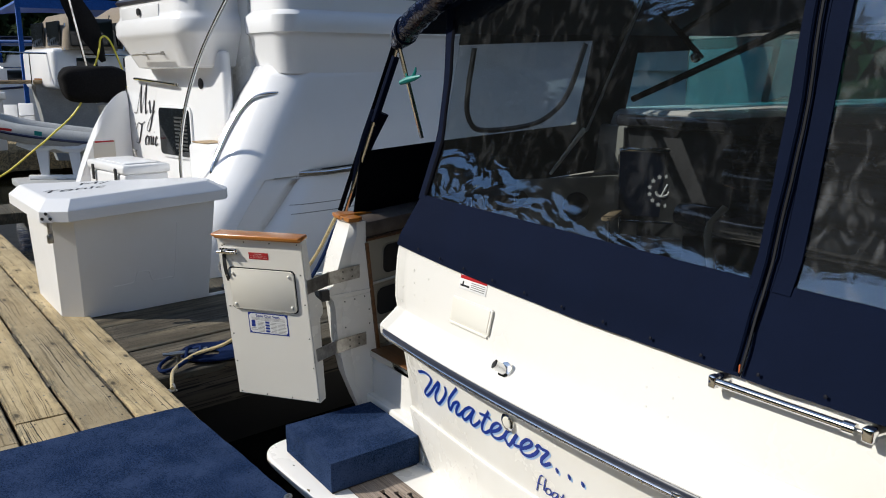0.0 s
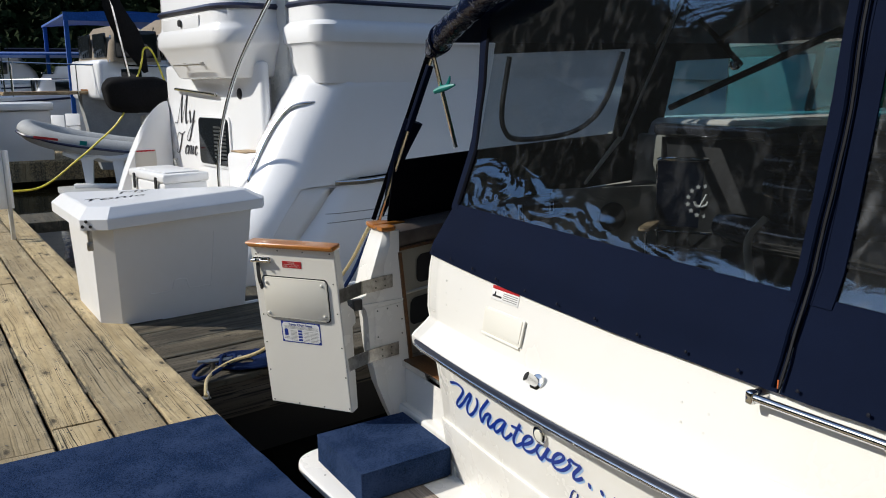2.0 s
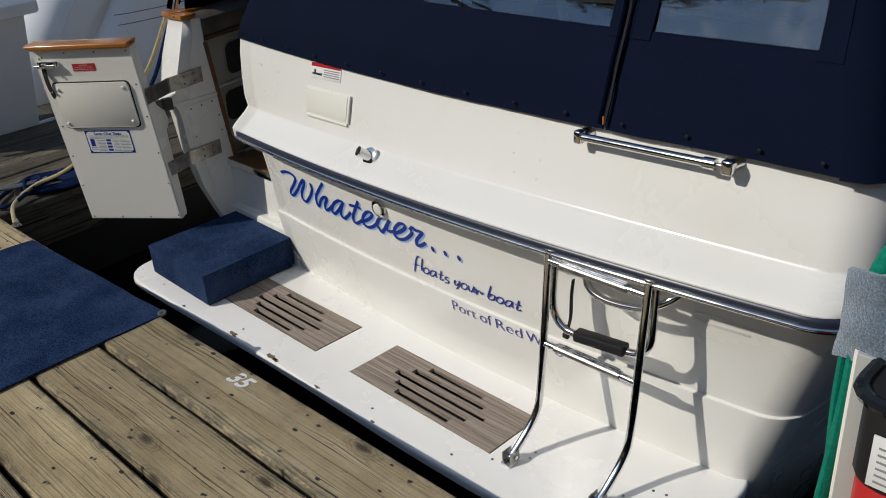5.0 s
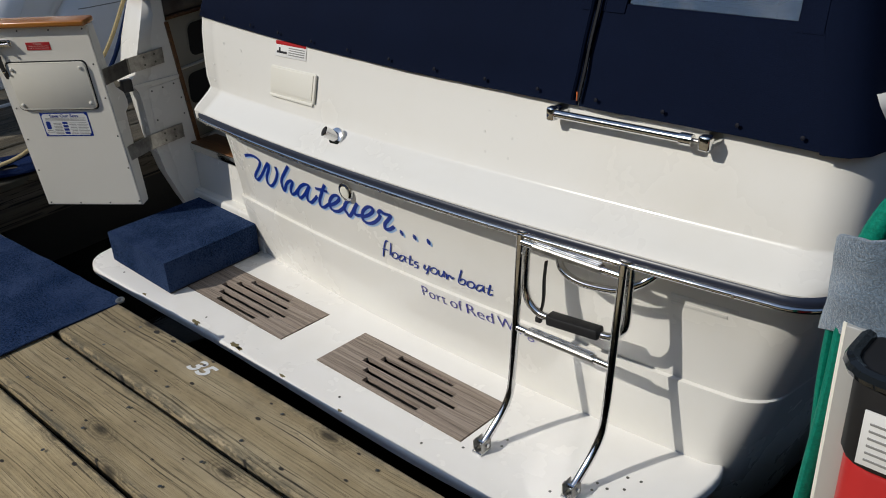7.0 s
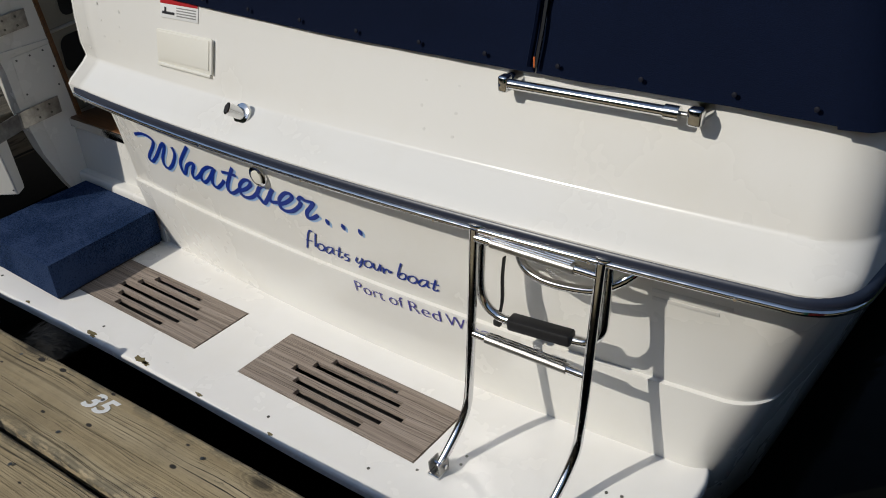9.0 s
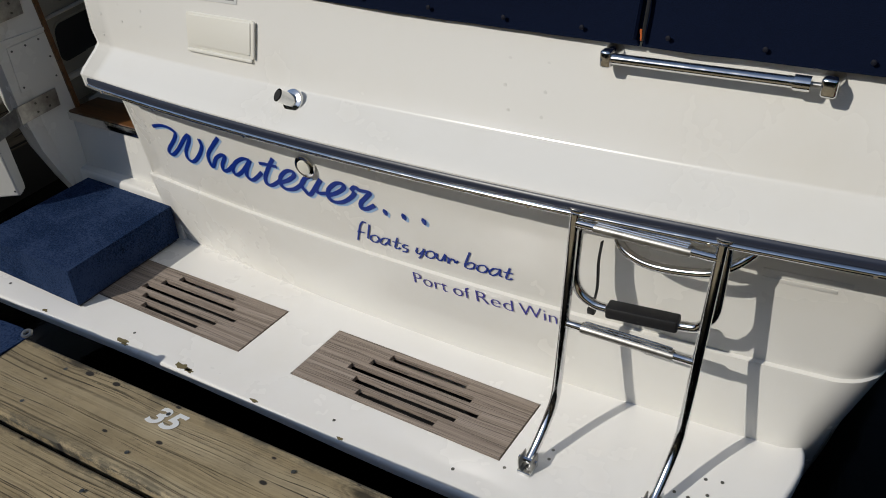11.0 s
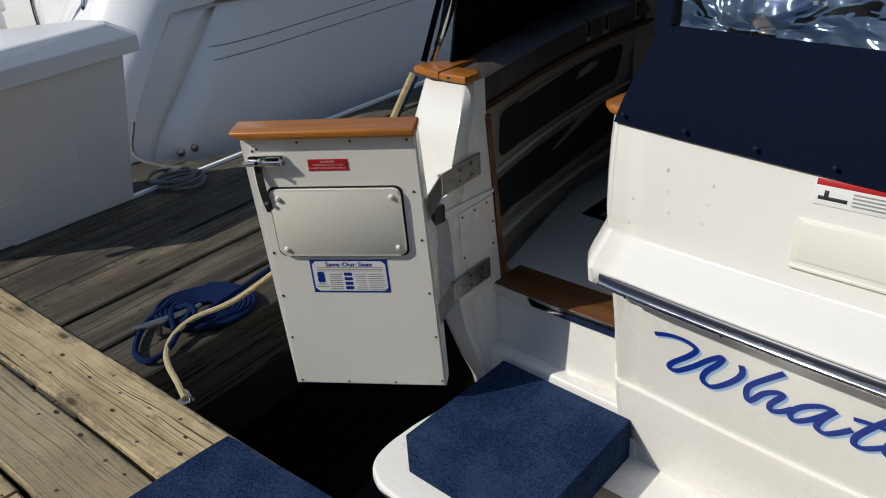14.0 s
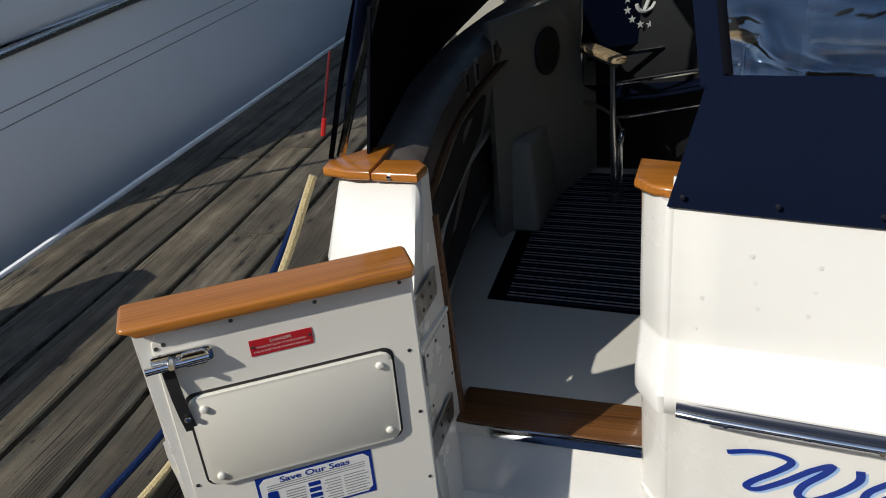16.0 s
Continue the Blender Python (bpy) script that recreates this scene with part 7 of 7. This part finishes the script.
BANDS2 = [(2.000, -0.02), (2.010, 0.0), (2.370, 0.035), (2.405, 0.05), (2.420, 0.07), (2.450, 0.075), (2.590, 0.075), (2.620, 0.05), (2.640, 0.03), (3.570, 0.01), (3.650, -0.06)]
local("side_moulding", fly(-0.28, 0.48, 0.28, 9.0, BANDS2, 0.22), GEL_W, "white side deck moulding")
local("side_stripe", sweep([(x, y, 2.82) for x, y in rounded(-0.31, 0.50, 0.25, 9.0, 0.22, 6)], 0.03, 4, closed=True), STRIPE, "navy stripe")
local("stair_wall", box(-0.62, -0.2, 0.25, 0.35, 0.5, 3.3, 0.02), GEL, "cream stairway wall")
local("cabin", box(-3.0, 0.1, 0.6, 9.0, 0.4, 2.3, 0.1, 3), GEL_W, "white cabin side")
local("hull_port", box(-3.1, -0.5, 0.3, 10.0, -0.7, 0.9, 0.15, 3), GEL_W, "white hull body")
part("side_graphic", sweep([(axis_x(y) - 0.165, y, 1.31 + 0.048 * (y - 2)) for y in (2.7, 3.2, 4.0, 6.0)], 0.02, 4), STRIPE, yacht, "black side stripe")

# cooler on the swim deck
cool = thing("cool_box", "white cool box with black latches on the swim deck", "cool box", BERTH @ TW @ pose(-1.62, -0.62, 0.57))
part("tub", box(-0.55, 0.55, -0.25, 0.25, 0.0, 0.36, 0.03, 3), BOXW, cool)
part("lid", box(-0.57, 0.57, -0.27, 0.27, 0.36, 0.46, 0.03, 3), BOXW, cool)
part("lid_panel", box(-0.45, 0.45, -0.2, 0.2, 0.46, 0.475, 0.01, 2), BOXW, cool)
for x in (-0.35, 0.35):
    part("latch", box(x - 0.03, x + 0.03, -0.285, -0.265, 0.24, 0.42, 0.008), RUBBER, cool)

# covered outboard on its bracket
ob_ = thing("covered_outboard", "outboard motor under a black cloth cover", "outboard", pose(-8.68, 0.56, 1.58) @ Matrix.Scale(0.85, 4))
bm = bmesh.new()
bmesh.ops.create_icosphere(bm, subdivisions=4, radius=1.0)
for v in bm.verts:
    p = v.co.copy()
    p = Vector([math.copysign(abs(c) ** 0.55, c) for c in p])
    k = 1 + 0.07 * noise.noise(p * 2.3)
    v.co = Vector((p.x * 0.26, p.y * (0.44 + 0.05 * p.z), p.z * 0.26)) * k
part("cover", bm, BLACK_CLOTH, ob_)
part("leg", sweep([(0, 0.1, -0.3), (0, 0.15, -0.75), (0.1, 0.2, -1.1)], 0.07, 8), RIBGREY, ob_)
part("bracket", sweep([(0, 0.2, -0.35), (0.1, 0.5, -0.4), (0.3, 0.9, -0.5)], 0.025, 6), STEEL, ob_)


# ---- the far side of the harbour ----
fd = thing("far_dock", "weathered tan floating dock on the far side of the basin", "dock", kind="structure")
part("deck", box(-34, -19, -2.2, 9.0, -0.1, 0.02, 0.01), PLANK, fd)
part("skirt", box(-19.02, -18.94, -2.2, 9.0, -0.42, 0.0, 0.005), PLANK, fd)
for y in np.arange(-2.1, 9.0, 0.21):
    part("skirt_board", box(-18.94, -18.91, y, y + 0.2, -0.45, -0.02, 0.004), PLANK, fd, smooth=False)
part("walkway", box(-10.3, -9.4, -1.0, 2.5, -0.16, -0.02, 0.01), PLANK_OLD_SHADED, fd)

rib = thing("inflatable_dinghy", "grey inflatable dinghy standing on white chocks", "dinghy", pose(-15.1, 1.05, 0.58, 0, 8, 68) @ Matrix.Scale(0.85, 4))
tube = smooth_path([(1.55, -0.62, 0.05), (0.6, -0.66, 0.0), (-0.6, -0.66, 0.02), (-1.2, -0.5, 0.10), (-1.55, 0, 0.18), (-1.2, 0.5, 0.10), (-0.6, 0.66, 0.02), (0.6, 0.66, 0.0), (1.55, 0.62, 0.05)], 6)
part("tube", sweep(tube, 0.20, 14), RIBGREY, rib)
part("rubbing_strip", sweep([p + Vector((0, math.copysign(0.19, p.y) if abs(p.y) > 0.2 else 0, -0.02)) + (Vector((-0.19, 0, 0)) if p.x < -1.1 else Vector()) for p in tube], 0.03, 6), STRIPE, rib)
part("floor", grid([[(1.3, -0.55, -0.12), (0, -0.6, -0.18), (-1.2, -0.2, 0.0)], [(1.3, 0, -0.34), (0, 0, -0.4), (-1.35, 0, -0.05)], [(1.3, 0.55, -0.12), (0, 0.6, -0.18), (-1.2, 0.2, 0.0)]], thick=0.03, out=(0, 0, 1)), PLAST, rib)
part("transom", box(1.25, 1.3, -0.55, 0.55, -0.25, 0.3, 0.01), PLAST, rib)
part("registration", box(-1.15, -0.65, -0.865, -0.855, 0.06, 0.11, 0), REDPAINT, rib, "illegible red registration")
part("sticker", box(-0.2, -0.05, -0.868, -0.858, 0.02, 0.12, 0), TEAL, rib)
chock = thing("dinghy_chock", "white moulded dinghy chock", "chock", pose(-14.6, 0.75, -0.2, 0, 0, 60) @ Matrix.Scale(0.95, 4), group="dinghy chocks")
part("arm", sweep([(-0.45, 0, 0.72), (-0.2, 0.0, 0.62), (0.1, 0, 0.62), (0.5, 0.0, 0.75)], 0.06, 6, flat=1.2), BOXW, chock)
part("leg", grid([[(-0.12, -0.03, 0.62), (0.12, -0.03, 0.62)], [(-0.06, -0.03, 0.05), (0.08, -0.03, 0.05)]], thick=0.06, out=(0, 1, 0)), BOXW, chock)
part("foot", box(-0.3, 0.35, -0.05, 0.05, 0.0, 0.09, 0.02), BOXW, chock)
part("badge", disc((0.36, 0, 0.04), (1, 0, 0), 0.04, 0.006, 12), REDPAINT, chock)
copy_thing(chock, pose(-14.3, 1.25, -0.2, 0, 0, 60) @ Matrix.Scale(0.95, 4))
solo("shore_cable", sweep(smooth_path([(-8.6, 0.95, 1.5), (-8.6, 0.9, 1.75), (-8.6, 0.78, 2.1), (-8.6, 0.68, 2.13), (-8.6, 0.62, 1.9), (-8.6, 0.36, 1.32), (-8.6, 0.02, 0.99), (-8.6, -0.19, 0.82), (-8.6, -0.55, 0.55), (-8.6, -0.83, 0.49), (-8.6, -1.3, 0.55), (-8.7, -2.0, 0.8)], 6), 0.012, 6), YELLOW, "yellow shore power cable hung in a bight", "cable")


pf = thing("chock_float", "low grey float carrying the dinghy chocks", "float", pose(-14.5, 1.0, -0.62))
part("deck", box(-0.7, 0.7, -0.75, 0.75, 0.3, 0.42, 0.02), RIBGREY, pf)
part("hull", box(-0.6, 0.6, -0.65, 0.65, -0.1, 0.3, 0.05), RUBBER, pf)


def far_boat(name, label, m, length, beam, free, house, roof):
    """A moored boat seen from its side: hull, deck house with windows, rails."""
    b = thing(name, label, "boat", m)
    rows = []
    for z, k in ((-0.6, 0.8), (0.0, 0.9), (free * 0.6, 0.98), (free, 1.0), (free + 0.05, 0.96)):
        row = []
        for u in np.linspace(0, 1, 14):
            w = beam / 2 * k * (1 - max(0, u - 0.45) ** 2 * 3.2)
            row.append((-length / 2 + length * u * (0.94 + 0.06 * k), -max(0.02, w), z + 0.25 * u * u * (z > 0)))
        rows.append(row + [(x, -y, z) for x, y, z in row[::-1]] + [row[0]])
    bm = grid(rows)
    bm.faces.new([bm.verts.new(p) for p in rows[-1][:-1]])
    part("hull", bm, GEL_W, b)
    part("hull_stripe", sweep([(p[0], p[1] * 1.01, p[2] - 0.12) for p in rows[3][:14]], 0.03, 4), STRIPE, b)
    rows = [[(x, y, z) for x, y in rounded(-length * 0.32 + k, length * 0.18 - k * 2.5, -beam * 0.38 + k * 0.4, beam * 0.38 - k * 0.4, 0.25, 4)] for z, k in ((free, 0.0), (free + house * 0.5, 0.1), (free + house, 0.35))]
    rows = [r + [r[0]] for r in rows]
    bm = grid(rows)
    bm.faces.new([bm.verts.new(p) for p in rows[-1][:-1]])
    part("deck_house", bm, GEL_W, b)
    for s in (-1, 1):
        for u in (-0.24, -0.12, 0.0):
            part("window", box(length * u, length * u + 0.7, s * beam * 0.38 - 0.02, s * beam * 0.38 + 0.02, free + house * 0.4, free + house * 0.8, 0.02), BULLET, b)
    part("windscreen", box(-length * 0.32 - 0.03, -length * 0.32 + 0.03, -beam * 0.3, beam * 0.3, free + house * 0.35, free + house * 0.85, 0.02), BULLET, b)
    part("rail", sweep([(p[0], p[1] * 0.95, free + 0.6 + 0.3 * (i / 14) ** 2) for i, p in enumerate(rows[0][:2] + [(length * 0.3, -beam * 0.4), (length * 0.5, 0.0), (length * 0.3, beam * 0.4)])], 0.02, 6), STEEL, b)
    if roof is not None:
        part("canopy", grid([[(x, y, free + house + 0.75 - 0.12 * (2 * y / beam) ** 2) for y in np.linspace(-beam * 0.45, beam * 0.45, 7)] for x in (-length * 0.45, -length * 0.2, length * 0.05)], thick=0.05, out=(0, 0, -1)), roof, b)
        for x in (-length * 0.44, length * 0.04):
            for y in (-beam * 0.42, beam * 0.42):
                part("post", sweep([(x, y, free), (x, y, free + house + 0.7)], 0.025, 6), STEEL, b)
    return b


far_boat("moored_cruiser", "white cruiser with a glazed deck house", pose(-24.5, -1.6, 0.2, 0, 0, 100), 9, 3.2, 1.1, 1.1, None)
far_boat("moored_cruiser", "white cruiser under a blue canopy", pose(-29, 4.2, -0.3, 0, 0, 80), 9, 3.4, 1.2, 1.2, BLUE_TARP)
far_boat("moored_cruiser", "white cruiser with a dark flybridge screen", pose(-38, 0.5, 0.2, 0, 0, 85), 11, 3.6, 1.5, 1.3, CANVAS)
far_boat("moored_cruiser", "white cruiser moored at the far dock", pose(-36, 6.0, -0.3, 0, 0, 85), 11, 3.6, 1.5, 1.3, CANVAS)

# sailing boat with a teak bowsprit and tan cockpit covers
sb = thing("sailing_yacht", "grey-hulled sailing yacht with a teak bowsprit and tan covers", "boat", pose(-18.4, 5.1, 0.0, 0, 0, 100))
rows = []
for z, k in ((-0.4, 0.6), (0.3, 0.85), (1.0, 1.0), (1.3, 1.03)):
    row = [(4.0 - 8 * u * (0.9 + 0.1 * k), -1.5 * k * math.sin(math.pi * min(1, (1 - u) * 0.75 + 0.02)) - 0.02, z + 0.25 * u * u) for u in np.linspace(0, 1, 14)]
    rows.append(row + [(x, -y, z) for x, y, z in row[::-1]] + [row[0]])
bm = grid(rows)
bm.faces.new([bm.verts.new(p) for p in rows[-1][:-1]])
part("hull", bm, RIBGREY, sb)
part("bowsprit", box(-5.6, -3.4, -0.22, 0.22, 1.52, 1.60, 0.02), TEAK_DECK, sb, "teak bowsprit")
part("toe_rail", sweep([(x, y, z + 0.05) for x, y, z in rows[-1][:14]], 0.04, 6), TEAK, sb)
part("rail", sweep(smooth_path([(-5.5, 0, 2.2), (-4.2, -0.5, 2.15), (-2.5, -1.2, 2.1), (0, -1.5, 2.0)], 4), 0.02, 6), STEEL, sb)
for x in (-5.4, -4.2, -2.5, -0.5):
    part("stanchion", sweep([(x, -0.2 - 0.25 * (x + 5.4), 1.5), (x, -0.2 - 0.25 * (x + 5.4), 2.15)], 0.016, 6), STEEL, sb)
part("cabin_trunk", box(-3.9, 1.2, -0.95, 0.95, 1.4, 2.25, 0.12, 3), GEL_W, sb, "white cabin trunk")
for x in (-3.2, -2.2, -1.2, -0.2):
    part("port_light", box(x - 0.22, x + 0.22, -0.965, -0.945, 1.85, 2.05, 0.008), BULLET, sb)
for x0, w, h in ((-3.1, 1.1, 3.0), (-1.5, 1.8, 3.25)):
    rows = []
    for z, k in ((2.2, 1.0), (2.6, 0.97), (h - 0.25, 0.82), (h - 0.05, 0.55), (h, 0.25)):
        rows.append([(x + 0.06 * noise.noise(Vector((3 * x, 3 * y, 2 * z))), y + 0.05 * noise.noise(Vector((2 * x, 4 * y, z))), z) for x, y in rounded(x0 - w / 2 * k, x0 + w / 2 * k, -1.1 * k, 1.1 * k, 0.15, 4)])
    rows = [r + [r[0]] for r in rows]
    bm = grid(rows)
    bm.faces.new([bm.verts.new(p) for p in rows[-1][:-1]])
    cv = part("cockpit_cover", bm, TAN, sb, "tan canvas cockpit cover")
    for u in (-0.42, 0.04):
        part("cover_window", box(x0 + w * u, x0 + w * (u + 0.36), -1.14, -1.08, 2.28, 2.85, 0.02), BULLET, cv)
    for y in (-0.85, 0.1):
        part("cover_window", box(x0 - w / 2 - 0.05, x0 - w / 2 + 0.01, y, y + 0.7, 2.3, 2.8, 0.02), BULLET, cv)
    for y in (-1.0, 0.0, 1.0):
        part("cover_bow", sweep([(x0 - w / 2, y, 2.2), (x0 - w / 2 * 0.82, y * 0.85, h - 0.25)], 0.02, 6), STEEL, cv)
part("mast", sweep([(-1.0, 0, 1.4), (-1.0, 0, 12)], 0.07, 8), STEEL_DULL, sb)
part("radome", disc((-0.4, 0.1, 3.75), (0, 0, 1), 0.3, 0.16, 16, 0.05), BOXW, sb)
fl_ = thing("furled_flag", "furled dark cloth on a slanting staff", "flag", pose(-8.7, 0.58, 1.75))
part("staff", sweep([(0.0, 0.0, -0.4), (0.1, -0.35, 1.6)], 0.02, 6), STEEL, fl_)
part("cloth", sweep(smooth_path([(0.1, -0.33, 1.5), (0.05, -0.22, 0.9), (0.0, 0.0, 0.45), (0.05, 0.12, 0.1)], 5), [0.03, 0.05, 0.07, 0.08, 0.10, 0.11, 0.12, 0.13, 0.14, 0.14, 0.13, 0.11, 0.09, 0.07, 0.05, 0.03], 8, flat=0.3), BLACK_CLOTH, fl_)
lk = thing("white_locker", "white dock locker on the far dock", "dock box", pose(-20.2, -0.1, 0.0) @ Matrix.Scale(1.55, 4))
part("body", box(-0.7, 0.7, -0.6, 0.5, 0, 0.75, 0.03, 2), BOXW, lk)
part("lid", box(-0.75, 0.75, -0.65, 0.55, 0.75, 0.86, 0.03, 2), BOXW, lk)
part("lock", box(-0.03, 0.03, 0.5, 0.52, 0.5, 0.6, 0.005), SCREW, lk)
fp = thing("sign_board", "white sign board on a leaning post at the dock edge", "sign", pose(-8.1, -1.0, 0.0, 0, -4, 8))
part("post", box(-0.03, 0.03, -0.02, 0.02, 0, 1.0, 0.004), ALU, fp)
part("board", box(-0.02, 0.01, -0.35, 0.05, 0.35, 1.0, 0.004), BOXW, fp)
"""chairs on the far dock"""
for x, y in ((-21.5, 0.9), (-22.4, 1.4)):
    gc = thing("garden_chair", "white plastic garden chair on the far dock", "chair", pose(x, y, 0.02, 0, 0, 40), group="garden chairs")
    part("seat", box(-0.25, 0.25, -0.25, 0.25, 0.40, 0.44, 0.015), BOXW, gc)
    part("backrest", box(-0.25, 0.25, 0.22, 0.26, 0.44, 0.95, 0.015), BOXW, gc)
    for sx in (-0.22, 0.22):
        for sy in (-0.22, 0.22):
            part("leg", sweep([(sx, sy, 0.42), (sx * 1.15, sy * 1.15, 0.0)], 0.02, 6), BOXW, gc)
        part("armrest", box(sx - 0.03, sx + 0.03, -0.25, 0.24, 0.62, 0.65, 0.008), BOXW, gc)

slip = thing("slip_canopy", "blue tarpaulin boat-slip canopy on blue posts", "canopy", pose(-26, 3.4, -0.25))
part("roof", grid([[(x, y, 4.05 - 0.12 * (y / 1.7) ** 2) for y in np.linspace(-1.7, 1.9, 9)] for x in (-3.0, 0.0, 2.4)], thick=0.06, out=(0, 0, -1)), BLUE_TARP, slip)
part("valance", grid([[(2.42, y, z) for y in np.linspace(-1.7, 1.9, 9)] for z in (3.98, 3.75)], thick=0.02, out=(1, 0, 0)), BLUE_TARP, slip)
for y in (-1.62, 1.8):
    for x in (-2.8, 2.3):
        part("post", box(x - 0.06, x + 0.06, y - 0.06, y + 0.06, 0.0, 3.95, 0.01), BLUE_TARP, slip)
for y, h in ((-0.4, 3.0), (1.1, 3.3)):
    part("brace", sweep([(2.3, y, 3.8), (2.3, y + 0.7, h)], 0.03, 6), STEEL, slip)


# ---- planks of the docks ----
lay(dock, dock_planks, 9, 0.262, -15.5, 14.0, 3.66, -1, 0.003, 3)
lay(finger, finger_planks, 5, 0.306, 0.02, 12.0, 4.2, 1, 0.003, 4)
